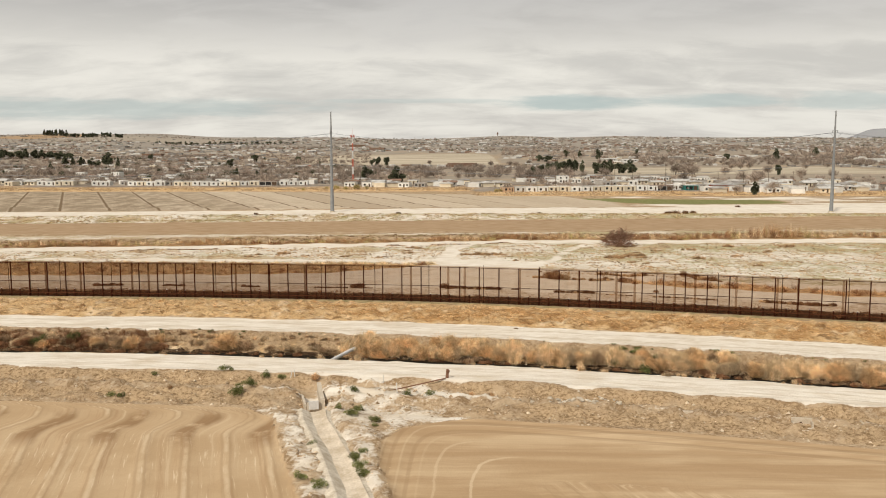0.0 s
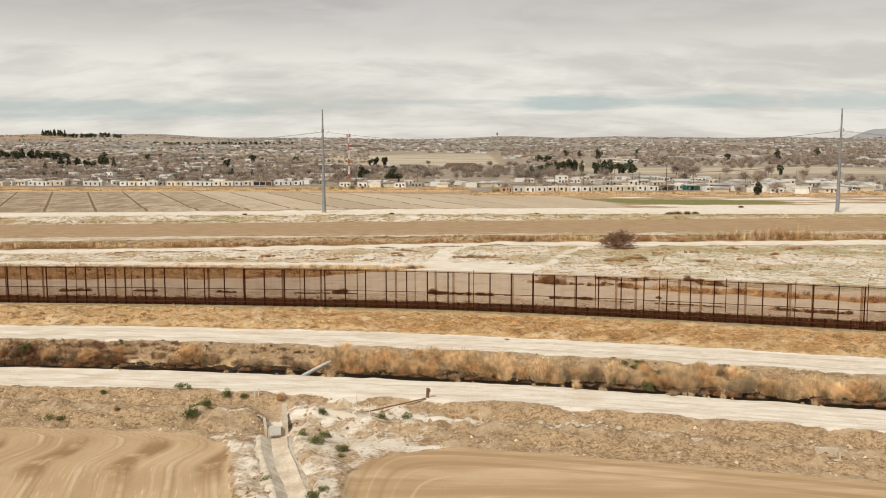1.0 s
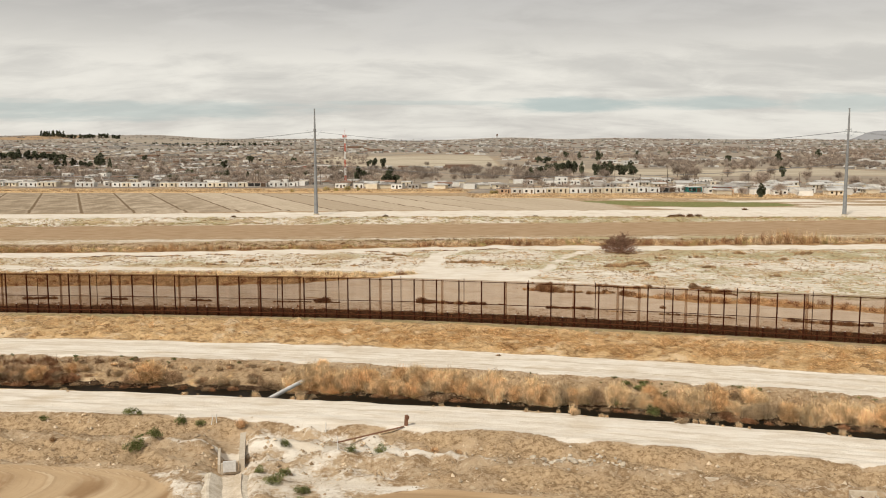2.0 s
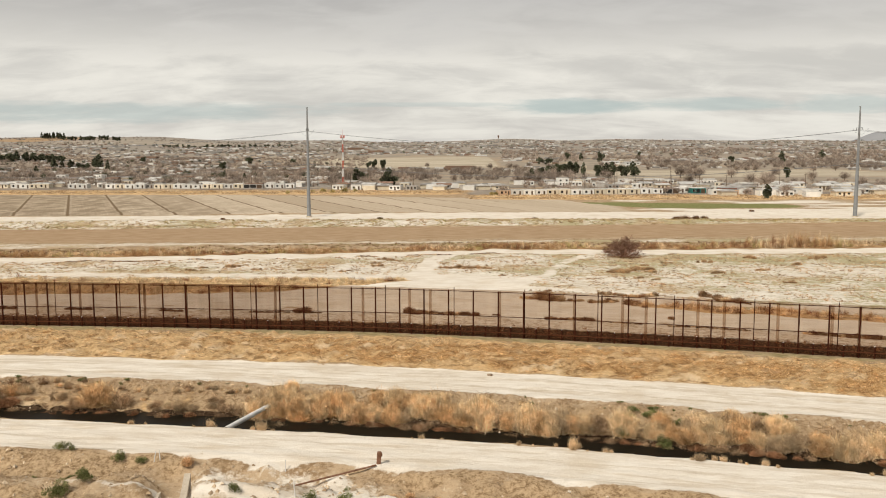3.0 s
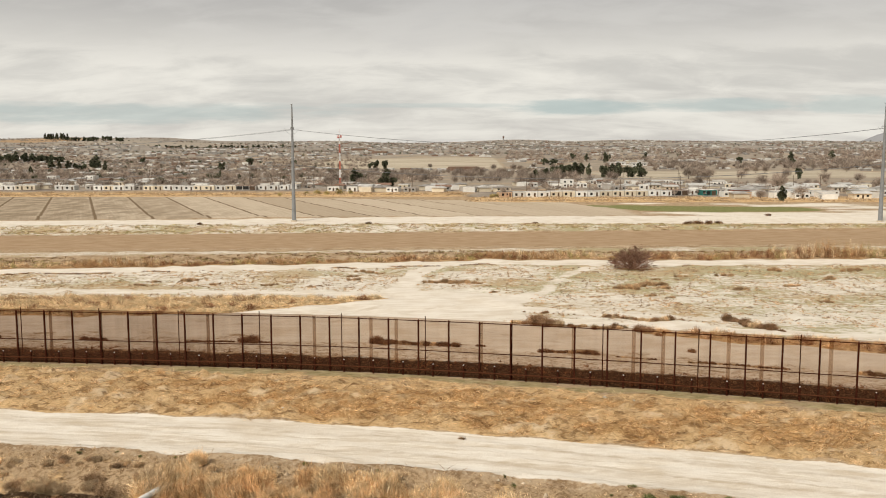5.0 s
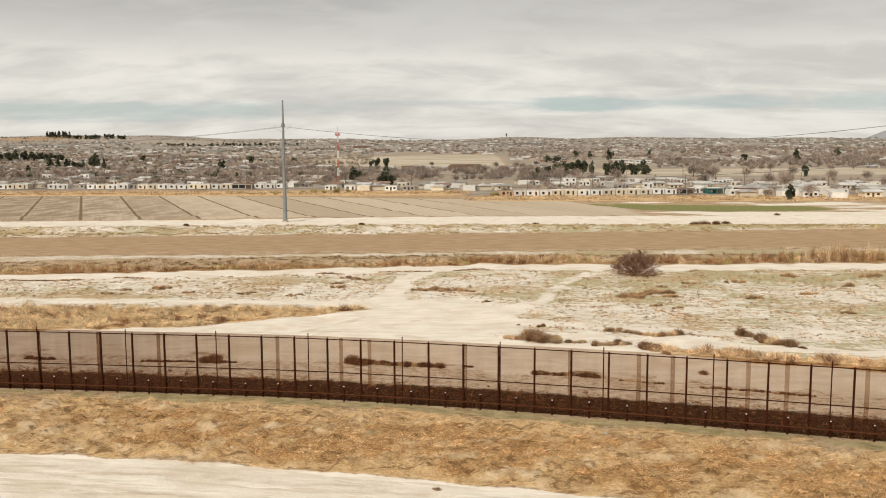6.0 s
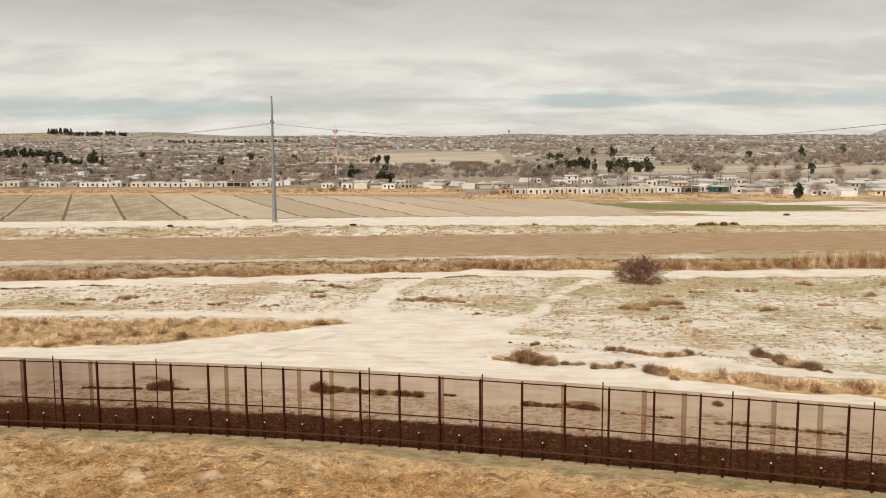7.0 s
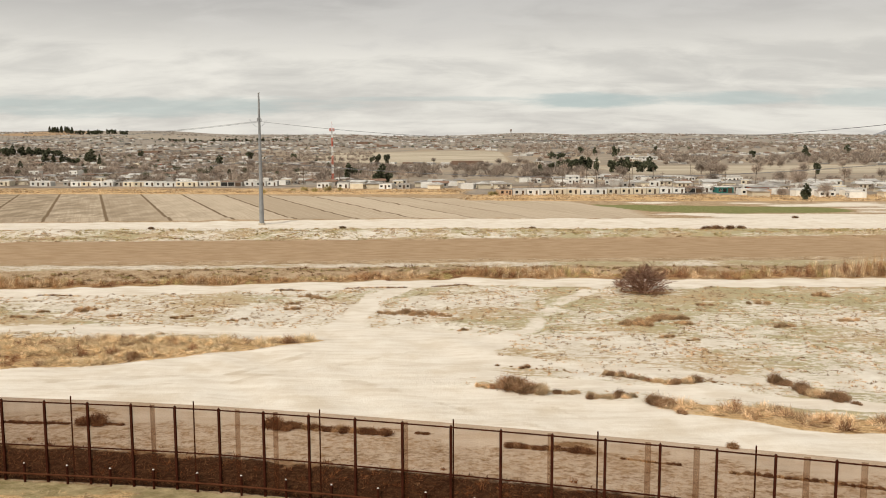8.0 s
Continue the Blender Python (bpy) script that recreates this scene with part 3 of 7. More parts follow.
def zones(x, y):
    """What covers the ground, from 0 to 1 each: dust, straw, soil; crust, green, dark (litter and painted shade);
    ridge, raw bank, spare. y in plan units.
    """
    u = fence_s(x) - y
    v = -u
    w = wobble(x, y, 9, 31) * 0.35
    left, right = field_mask(x, y)
    dust = band(u + w, 31.0, 36.7, 0.35) + band(u + 0.5 * w, 13.7, 20.5, 0.35)
    # beyond the fence: patrol road, the open turning place and its tracks
    dust = dust + band(v + 2 * w, 11.5, 20.5, 1.2) * 0.95 + 0.52 * band(v, 4.2, 11.5, 0.6)
    open_place = np.exp(-(((x - 3) / 15) ** 4 + ((y - 138) / 11) ** 4))
    dust = dust + 1.2 * open_place
    dust = dust + band(v + w, 18.5, 22.2, 0.8) + smooth(18, 20, v) * (1 - smooth(-1.0, 0.5, y - np.interp(x, [-120, -33.4, -22.4, -12, -1.8], [131.7, 132.7, 134.1, 138.2, 142.5]))) * (1 - smooth(-4, 4, x))
    dust = dust + 0.85 * band(v + 1.2 * w, 24.4, 27.3, 0.5) * smooth(14, 20, x) + 0.6 * band(v + 1.5 * w, 29.6, 33.0, 0.8) * smooth(10, 16, x) * (1 - smooth(40, 60, x))

    def track(pts, width):
        best = np.full(x.shape, 1e9)
        for (ax, ay), (bx, by) in zip(pts, pts[1:]):
            L2 = (bx - ax) ** 2 + (by - ay) ** 2
            t = np.clip(((x - ax) * (bx - ax) + (y - ay) * (by - ay)) / L2, 0, 1)
            best = np.minimum(best, np.hypot(x - ax - t * (bx - ax), y - ay - t * (by - ay)))
        return (1 - smooth(width * 0.4, width * 1.9, best + 1.0 * w)) * (0.95 + 0.25 * wobble(x, y, 4, 44))

    dust = dust + track([(6, 139), (-1.9, 146.2), (-0.9, 151.9), (-0.6, 158.8), (0.6, 166.7), (4, 175)], 1.7)
    dust = dust + 0.62 * track([(15, 140), (19.0, 145.4), (22.3, 149.5), (23.9, 155.5), (26.5, 162.1), (31.3, 169.9), (36, 177)], 1.3)
    dust = dust + 0.9 * track([(-90, 149), (-41, 147.5), (-12, 147), (-2, 145)], 1.5)
    y3 = np.interp(x, [-150, -58, -24, 14, 52, 82, 160], [160, 167.5, 172.2, 178.5, 178.3, 179.5, 182])
    dust = dust + band(y - y3 + 1.5 * w, -3.2, 3.0, 0.8)
    y4 = np.interp(x, [-300, -114, 6, 129, 400], [246, 258, 267, 272, 282])
    dust = dust + band(y - y4 + 1.5 * w, -16.5, 9, 1.6) + 0.8 * smooth(75, 110, x) * band(y - y4, 12, 24, 3)
    dust = dust + 0.42 * band(y - np.interp(x, [-120, 8, 120], [193.5, 201.5, 208]) + 2.5 * w, -2.0, 0.8, 1.2)
    dust = dust + smooth(55, 85, x) * band(y, 284, 348, 4) * np.clip(0.45 + 0.4 * wobble(x * 0.12, y, 9, 61), 0, 1)
    between = smooth(45, 46.5, u) * (1 - left) * (1 - right)
    dust = dust + between * (0.47 + 0.10 * wobble(x, y, 3, 33))
    spoil = np.exp(-((x + 6) / 9.5) ** 4) * band(u, 37.2, 46, 0.8)
    dust = dust + (0.50 + 0.14 * wobble(x, y, 5, 46)) * spoil + 0.42 * band(u + 0.5 * w, 41.0, 41.8, 0.3) * np.clip(0.85 + 0.5 * wobble(x, y, 9, 45), 0, 1)

    straw = band(u + w, 0.9, 13.6, 0.5) * (0.95 + 0.22 * wobble(x, y, 5, 34) - 0.30 * (1 - smooth(2.0, 5.0, u)) - 0.10 * (1 - smooth(-30, 10, x)) - 0.2 * smooth(0.4, 0.9, wobble(x, y, 6.5, 48)))
    wedge = smooth(-0.5, 1.5, (y - np.interp(x, [-120, -33, -20, -8, -1], [128, 131.0, 134.2, 139.3, 142]))) * (1 - smooth(-1, 0.8, y - 143.6)) * (1 - smooth(-4, 0, x))
    straw = straw + wedge
    strip = band(v - 21.6 + 0.045 * (x - 32) * smooth(30, 34, x) + w, -1.9, 1.6, 0.6) * smooth(30, 33, x)
    straw = straw + 0.9 * strip + 0.5 * band(u, 21.0, 25.5, 0.5) * (0.6 + 0.4 * wobble(x, y, 6, 35))
    y5 = np.interp(x, [-150, -75, 9, 98, 200], [184, 190, 198, 204, 210])
    straw = straw + 0.35 * band(y - y5, -8, 0.5, 1.5) + 0.35 * band(y, 236, 256, 4) * (0.7 + 0.4 * wobble(x, y, 12, 36))
    far_scrub = band(y, 392, 432, 8) * smooth(-400, -300, x) * (1 - smooth(-10, 30, x)) + band(y, 352, 392, 8) * smooth(-10, 30, x)
    straw = straw + far_scrub * 0.85

    bush_litter = 1.1 * np.exp(-((x - 41.4) / 4.6) ** 2 - ((y - 171.0) / 1.5) ** 2)
    reed_land = bush_litter + band(y - y3 + w, 3.3, 7.2, 0.5) * (0.75 + 0.3 * wobble(x, y, 12, 42))
    brown_lo = np.interp(x, [-200, -75, 9, 98, 300], [186, 193, 201.5, 208, 220])
    brown_hi = np.interp(x, [-200, -98, 7.6, 60, 117, 300], [215, 224, 231, 234, 237.5, 248])
    soil = smooth(-0.6, 0.6, y - brown_lo) * (1 - smooth(-1.0, 1.0, y - brown_hi)) * 1.0
    y_far = np.interp(x, [-400, -221, -131, 2, 53, 60], [418, 403, 395, 368, 352, 330])
    light_field = smooth(-1, 1, y - (y4 + 11)) * (1 - smooth(-3, 3, y - y_far)) * (1 - smooth(50, 90, x))

    crust = smooth(11, 14, v + w) * (1 - smooth(-2, 2, y - y3))
    crust = crust + 0.7 * band(y - y4, -35, -15, 3) + 0.55 * band(y - y5, -7, 0.5, 1.5)
    crust = np.clip(crust, 0, 1)
    u1 = u - fence_shift(x) / S
    green = band(u1 + 0.7 * w, 0.0, 2.0, 0.5) * (0.68 + 0.3 * wobble(x, y, 7, 37))
    gm = smooth(-2, 2, y - np.interp(x, [55, 75, 101, 135, 160], [338, 306, 299, 303, 312])) * (1 - smooth(-2, 2, y - np.interp(x, [52, 81, 131, 160], [337, 332, 325, 318]))) * smooth(56, 62, x) * (1 - smooth(136, 156, x))
    green = green + gm * 0.95
    crust = crust * (1 - gm)
    dust = dust * (1 - gm)
    # dark weedy bank behind the fence, its shade near the foot put into colour
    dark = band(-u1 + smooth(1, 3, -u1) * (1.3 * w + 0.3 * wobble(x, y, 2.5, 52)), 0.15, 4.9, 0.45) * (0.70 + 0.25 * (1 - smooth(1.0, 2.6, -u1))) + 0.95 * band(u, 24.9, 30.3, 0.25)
    ring, rows, inner = furrow_right(x, y)
    # two wheel tracks in each dirt road
    crest = 0.0 * x
    for lane, wide in ((34.4, 0.9), (17.0, 1.5), (15.4, 0.5), (18.6, 0.45)):
        for side in (-1, 1):
            crest = crest + 0.5 * (1 - smooth(0.12, 0.42, np.abs(u + 0.6 * w - lane - side * wide)))
    for pts in ([(-30, 124), (-12, 128), (-3, 137), (-2, 146)], [(-8, 128), (6, 137), (10.1, 139.6), (12.0, 131.7), (15.6, 127.7), (24, 121)], [(-28, 128), (-10, 131), (4, 129), (14, 122), (30, 112)]):
        crest = crest + 0.62 * track(pts, 0.34)
    raw = band(u + w, 36.9, 40.6, 0.3) * (0.8 + 0.3 * wobble(x, y, 4, 39)) + 0.85 * band(u, 42.2, 44.9, 0.3) * (0.8 + 0.3 * wobble(x, y, 5, 47)) + 0.6 * band(u, 21, 26, 0.5)
    heap = band(u + 1.5 * w, 4.6, 12.6, 1.0) * np.clip(0.62 + 0.6 * wobble(x, y * 1.5, 8, 49) + 0.25 * wobble(x, y, 2.5, 50), 0, 1) * (0.3 + 0.7 * smooth(-26, -8, x))
    raw = raw * (1 - 0.6 * spoil)
    c = lambda a: np.clip(a, 0, 1.2)
    dust = c(dust) * (1 - left) * (1 - right) * (1 - wedge) * (1 - 0.9 * strip)
    # grey-brown ground of the town and the mesa, with open pale fields left in it
    town = smooth(436, 452, y + 60 * smooth(-20, 20, x)) * (0.72 + 0.35 * wobble(x, y, 70, 40))
    open_land = smooth(-10, 15, x - 140) * (1 - smooth(-40, 40, x - 470)) * band(y - 0.12 * (x - 160), 640, 868, 14)
    open_land = open_land + smooth(-250, -215, x + 12 * wobble(x, y, 90, 62)) * (1 - smooth(40, 75, x)) * band(y, 962, 1360, 24)
    open_land = open_land + 0.45 * band(y, 2050, 2500, 60) * band(x, -1350, -700, 90)
    town = town * (1 - np.clip(open_land, 0, 1))
    soil = soil + 0.9 * band(y, 2250, 2640, 25) * band(x, -1640, -1380, 30)
    return np.stack([dust, c(straw), c(soil), c(crust), c(green), c(dark), c(crest), c(raw), c(town),
                     c(light_field), furrow(x, y), ring * (1 - inner) + rows * inner, c(left), c(right), c(reed_land), u, c(heap + open_land), inner], -1)


def steps(*runs):
    """Grid lines: runs of (from, to, step)."""
    out = []
    for a, b, s in runs:
        out.append(np.linspace(a, b, max(2, int(round((b - a) / s)) + 1))[:-1])
    return np.concatenate(out + [[runs[-1][1]]])


GX = steps((-4300, -1500, 140), (-1500, -400, 28), (-400, -125, 8), (-125, -62, 1.6), (-62, 64, 0.53), (64, 125, 1.6), (125, 400, 8), (400, 1500, 28), (1500, 4300, 140))
GY = S * steps((-400, -40, 24), (-40, 38, 3.0), (38, 68, 0.23), (68, 106, 0.34), (106, 136, 0.42), (136, 206, 0.85), (206, 296, 1.8), (296, 460, 3.6), (460, 900, 14), (900, 2800, 42), (2800, 3900, 110))


def build_ground():
    """One sheet to the skyline; roads and fields are its own pieces, edge to edge with the rest."""
    X, Y = np.meshgrid(GX, GY)
    Z = ground_z(X, Y)
    Q = zones(X, Y / S)
    nx = len(GX)
    co = np.stack([X, Y, Z], -1).reshape(-1, 3)
    q = Q.reshape(-1, 18)
    cx, cy = (X[:-1, :-1] + X[1:, 1:]) / 2, (Y[:-1, :-1] + Y[1:, 1:]) / 2 / S
    uu = fence_s(cx) - cy
    left, right = field_mask(cx, cy)
    near = (np.abs(cx) < 400)
    y3 = np.interp(cx, [-150, -58, -24, 14, 52, 82, 160], [160, 167.5, 172.2, 178.5, 178.3, 179.5, 182])
    y4 = np.interp(cx, [-300, -114, 6, 129, 400], [246, 258, 267, 272, 282])
    lo = np.interp(cx, [-200, -75, 9, 98, 300], [186, 193, 201.5, 208, 220])
    hi = np.interp(cx, [-200, -98, 7.6, 60, 117, 300], [215, 224, 231, 234, 237.5, 248])
    y_far = np.interp(cx, [-400, -221, -131, 2, 53, 60], [418, 403, 395, 368, 352, 330])
    zone = np.zeros(cx.shape, int)
    for n, test in enumerate((
        (left > 0.5), (right > 0.5),
        (uu > 31.1) & (uu < 36.6), (uu > 13.7) & (uu < 20.5), (uu > 0.3) & (uu <= 13.7),
        (uu < -4.3) & (uu > -12), (np.abs(cy - y3) < 3.0), (cy > lo) & (cy < hi),
        (np.abs(cy - y4) < 8), (cy > y4 + 11) & (cy < y_far) & (cx < 60),
    ), 1):
        zone[test & near & (zone == 0)] = n
    names = [("ground", "dry valley ground of salt crust, scrub and dust", "ground"),
             ("field", "bare tan field with curving wheel ridges", "field"),
             ("field", "bare tan field with turning tracks at its edge", "field"),
             ("road", "pale dirt road along the canal", "dirt road"),
             ("road", "pale dirt patrol road before the fence", "dirt road"),
             ("grass_strip", "strip of matted dry straw before the fence", "grass strip"),
             ("road", "tan dirt track behind the fence", "dirt road"),
             ("road", "pale dirt road beside the reed bed", "dirt road"),
             ("field", "tilled brown field between two weedy banks", "field"),
             ("road", "wide white dirt road under the power line", "dirt road"),
             ("field", "pale fallow field divided by dark furrow lines", "field")]
    idx = np.arange(nx * len(GY)).reshape(len(GY), nx)
    quads = np.stack([idx[:-1, :-1], idx[:-1, 1:], idx[1:, 1:], idx[1:, :-1]], -1)
    for n, (name, label, cat) in enumerate(names):
        f = quads[zone == n]
        used, inv = np.unique(f, return_inverse=True)
        me = bpy.data.meshes.new(name)
        me.from_pydata(co[used].tolist(), [], inv.reshape(-1, 4).tolist())
        me.polygons.foreach_set("use_smooth", [True] * len(me.polygons))
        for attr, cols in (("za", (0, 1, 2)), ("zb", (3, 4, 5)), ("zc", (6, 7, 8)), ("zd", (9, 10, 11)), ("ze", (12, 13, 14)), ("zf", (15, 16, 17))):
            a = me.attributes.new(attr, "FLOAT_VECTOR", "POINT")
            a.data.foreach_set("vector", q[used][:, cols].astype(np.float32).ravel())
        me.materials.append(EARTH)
        tagged(new(name, me), label, cat, kind="structure")


build_ground()


def build_water():
    xs = np.arange(-130, 131, 2.0)
    vs, fs = [], []
    for x in xs:
        vs += [(x, float(fence_y(x)) - 31.2 * S, WATER_Z), (x, float(fence_y(x)) - 25.0 * S, WATER_Z)]
    for i in range(len(xs) - 1):
        fs.append((2 * i, 2 * i + 2, 2 * i + 3, 2 * i + 1))
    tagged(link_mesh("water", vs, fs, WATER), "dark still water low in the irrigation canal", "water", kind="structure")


build_water()


# ---------------------------------------------------------------- the fence
BAY = 3.05


def fence_stations(first, last):
    """Posts at even arc length along the fence's line, counted from the one at x = 13.65."""
    out = {0: 13.65}
    for way in (1, -1):
        x = 13.65
        for i in range(1, (last if way > 0 else -first) + 1):
            slope = float(fence_y(x + 0.5) - fence_y(x - 0.5))
            x = x + way * BAY / math.hypot(1, slope)
            out[way * i] = x
    return out


STATION = fence_stations(-44, 34)


def fence_at(s, front=0.0):
    """The place and turn at bay coordinate s."""
    i = math.floor(s)
    x = STATION[i] + (STATION[min(i + 1, 34)] - STATION[i]) * (s - i)
    slope = float(fence_y(x + 0.5) - fence_y(x - 0.5))
    a = math.atan(slope)
    y = float(fence_y(x) - fence_shift(x))
    return x + front * math.sin(a), y - front * math.cos(a), math.degrees(a)


def build_fence():
    H = 5.42
    root = thing("border_fence", "tall rust-brown steel border fence with see-through woven mesh", "fence", (0, 0, 0))
    bm = bmesh.new()
    box(bm, 0, 0, -0.4, 0.15, 0.15, H + 0.45, 0.012)
    top = bmesh.ops.create_cone(bm, cap_ends=False, segments=4, radius1=0.11, radius2=0.0, depth=0.14,
                                matrix=Matrix.Translation((0, 0, H + 0.12)) @ pose(0, 0, 0, 0, 0, 45))
    post = part("post", bm, RUST_DARK, root)
    bm = bmesh.new()
    box(bm, BAY / 2, 0, 0, BAY - 0.11, 0.07, 0.075, 0.008)
    for i in range(6):
        box(bm, 0.35 + i * 0.48, -0.02, 0.06, 0.035, 0.04, 0.035)
    rail = part("rail", bm, RUST_DARK, root)
    bm = bmesh.new()
    tube(bm, (0, 0, 0), (BAY, 0, 0), 0.065, 0.065, 8)
    barrier = part("barrier_rail", bm, RUST, root)
    bm = bmesh.new()
    tube(bm, (0, 0, -0.4), (0, 0, 1.25), 0.085, 0.085, 8)
    stub = part("stub_post", bm, RUST_DARK, root)
    bm = bmesh.new()
    tube(bm, (0, 0, 1.25), (0, 0, 1.31), 0.075, 0.035, 8)
    cap = part("stub_cap", bm, CAP, stub, "pale cap")
    bm = bmesh.new()
    tube(bm, (0, 0, -0.3), (0, 0, H + 0.42), 0.05, 0.045, 8)
    mast = part("tall_post", bm, RUST_DARK, root)
    bm = bmesh.new()
    v = [bm.verts.new(c) for c in ((0, 0.10, 0.02), (BAY, 0.10, 0.02), (BAY, 0.10, H + 0.24), (0, 0.10, H + 0.24))]
    bm.faces.new(v)
    panel = part("mesh_panel", bm, MESHWIRE, root, "rust-brown woven wire mesh")
    bm = bmesh.new()
    v = [bm.verts.new(c) for c in ((-0.17, 0.12, 0.02), (0.17, 0.12, 0.02), (0.17, 0.12, H + 0.1), (-0.17, 0.12, H + 0.1))]
    bm.faces.new(v)
    lap = part("mesh_overlap", bm, MESHWIRE, root, "doubled strip of woven mesh")
    used = set()

    def put(first, name, m):
        if first in used:
            return shared(name, first.data, root, m)
        used.add(first)
        first.matrix_basis = m
        return first

    for i in range(-43, 33):
        x, y, a = fence_at(i)
        x2, y2, _ = fence_at(i + 1)
        z, z2 = gz(x, y), gz(x2, y2)
        a = math.degrees(math.atan2(y2 - y, x2 - x))
        put(post, "post", pose(x, y, 0, 0, 0, a))
        put(panel, "mesh_panel", pose(x, y, 0, 0, 0, a))
        for h in (H - 0.02, 2.45):
            put(rail, "rail", pose(x, y, 0, 0, 0, a) @ pose(0, -0.05, h))
        bx, by, _ = fence_at(i, 0.35)
        put(barrier, "barrier_rail", pose(bx, by, 0.62, 0, 0, a))
        sx, sy, _ = fence_at(i + 0.5, 0.22)
        s = put(stub, "stub_post", pose(sx, sy, random.uniform(-0.06, 0.05), 0, 0, a))
        if s is not stub:
            shared("stub_cap", cap.data, s, Matrix.Identity(4))
    for k in range(-15, 12):
        s = 2.82 * k + 0.03
        if -43 < s < 32:
            x, y, a = fence_at(s, -0.25)
            put(mast, "tall_post", pose(x, y, 0, 0, 0, a))
    laps = [-12.1, -10.2, -6.53, -4.6, -3.75, -0.95, 1.96, 3.78, 4.65, 6.52, 7.45, 9.3, 11.1, 12.0, 13.9, 16.7, 18.6, 20.4, 22.3, 25.0,
            -14.0, -15.8, -18.6, -20.5, -21.4, -24.2, -26.1, -27.0, -29.8, -32.6, -34.5, -36.4, -39.2]
    for s in laps:
        x, y, a = fence_at(s)
        put(lap, "mesh_overlap", pose(x, y, 0, 0, 0, a))


build_fence()


# ---------------------------------------------------------------- power line
def cable(bm, pts, rad, n=5):
    """One unbroken round cable through the points."""
    rings = []
    for i, p in enumerate(pts):
        t = (Vector(pts[min(i + 1, len(pts) - 1)]) - Vector(pts[max(i - 1, 0)])).normalized()
        side = t.cross(Vector((0, 0, 1))).normalized()
        up = side.cross(t)
        rings.append([bm.verts.new(Vector(p) + side * math.cos(2 * math.pi * k / n) * rad + up * math.sin(2 * math.pi * k / n) * rad) for k in range(n)])
    for a, b in zip(rings, rings[1:]):
        for k in range(n):
            bm.faces.new((a[k], a[(k + 1) % n], b[(k + 1) % n], b[k]))


POLES = [(-234.0, 326.9), (-46.5, 327.6), (140.7, 328.4), (328.0, 329.1)]
ARM_Z = 30.2


def build_pole():
    e = thing("power_pole", "tall grey tapered steel transmission pole beside the white road", "power pole", (POLES[1][0], POLES[1][1], gz(*POLES[1])), "transmission poles")
    H = 37.2
    bm = bmesh.new()
    for i in range(4):
        a, b = i / 4, (i + 1) / 4
        tube(bm, (0, 0, H * a - (0.5 if i == 0 else 0.0)), (0, 0, H * b + 0.25), 0.72 - 0.48 * a, 0.70 - 0.48 * b, 12)
    part("shaft", bm, GALV, e)
    bm = bmesh.new()
    tube(bm, (0, 0, -0.4), (0, 0, 0.45), 1.0, 1.0, 16)
    part("footing", bm, CONCRETE, e)
    for side in (-1, 1):
        bm = bmesh.new()
        tube(bm, (0, side * 0.3, ARM_Z - 0.2), (0, side * 2.1, ARM_Z + 0.15), 0.10, 0.06, 8)
        arm = part("arm", bm, GALV, e)
        bm = bmesh.new()
        for j in range(7):
            tube(bm, (0, side * 2.1, ARM_Z + 0.05 - 0.12 * j), (0, side * 2.1, ARM_Z - 0.05 - 0.12 * j), 0.13, 0.11, 8)
        part("insulator", bm, WIRE, arm, "grey ribbed insulator")
    bm = bmesh.new()
    tube(bm, (-1.5, 0, 18.2), (1.5, 0, 18.2), 0.06, 0.06, 6)
    part("lower_arm", bm, GALV, e)
    bm = bmesh.new()
    pts = [(-2.6 + 5.2 * i / 12, -0.9, ARM_Z - 0.2 - 2.2 * math.sin(math.pi * i / 12)) for i in range(13)]
    cable(bm, pts, 0.03)
    part("jumper_cable", bm, WIRE, e)
    bm = bmesh.new()
    tube(bm, (-0.45, 0, H + 0.1), (0.35, 0, H + 0.35), 0.07, 0.04, 6)
    part("top_bracket", bm, GALV, e)
    for p in (POLES[0], POLES[2], POLES[3]):
        copy_thing(e, pose(p[0], p[1], gz(*p)))


build_pole()


def build_lines():
    for (x0, y0), (x1, y1) in zip(POLES, POLES[1:]):
        for side, top, sag in ((-2.1, ARM_Z - 0.75, 5.6), (2.1, ARM_Z - 0.75, 5.6), (-1.0, 18.2, 4.6), (1.0, 18.2, 4.6)):
            bm = bmesh.new()
            n = 28
            pts = []
            for i in range(n + 1):
                t = i / n
                pts.append((x0 + (x1 - x0) * t, y0 + (y1 - y0) * t + side, top - 4 * sag * t * (1 - t)))
            cable(bm, pts, 0.045)
            tagged(part("power_line", bm, WIRE), "thin grey power cable sagging between steel poles", "power line", "transmission cables")


build_lines()


# ---------------------------------------------------------------- plants
def blade_mesh(base, tip, width, bend, r):
    """Thin blades, each a bent strip of three triangles, from base to tip."""
    n = len(base)
    d = tip - base
    side = np.cross(d, r.normal(size=(n, 3)))
    side /= np.linalg.norm(side, axis=1, keepdims=True) + 1e-9
    side *= np.asarray(width).reshape(-1, 1) / 2
    mid = base + d * 0.55 + bend
    v = np.stack([base - side, base + side, mid + side * 0.8, mid - side * 0.8, tip], 1).reshape(-1, 3)
    o = np.arange(n)[:, None] * 5
    return v, o


def twig_mesh(base, tip, width, r):
    """The finest stalks: one slim tapering triangle each."""
    d = tip - base
    side = np.cross(d, r.normal(size=d.shape))
    side /= np.linalg.norm(side, axis=1, keepdims=True) + 1e-9
    side *= np.asarray(width).reshape(-1, 1) / 2
    return np.stack([base - side, base + side, tip], 1).reshape(-1, 3)


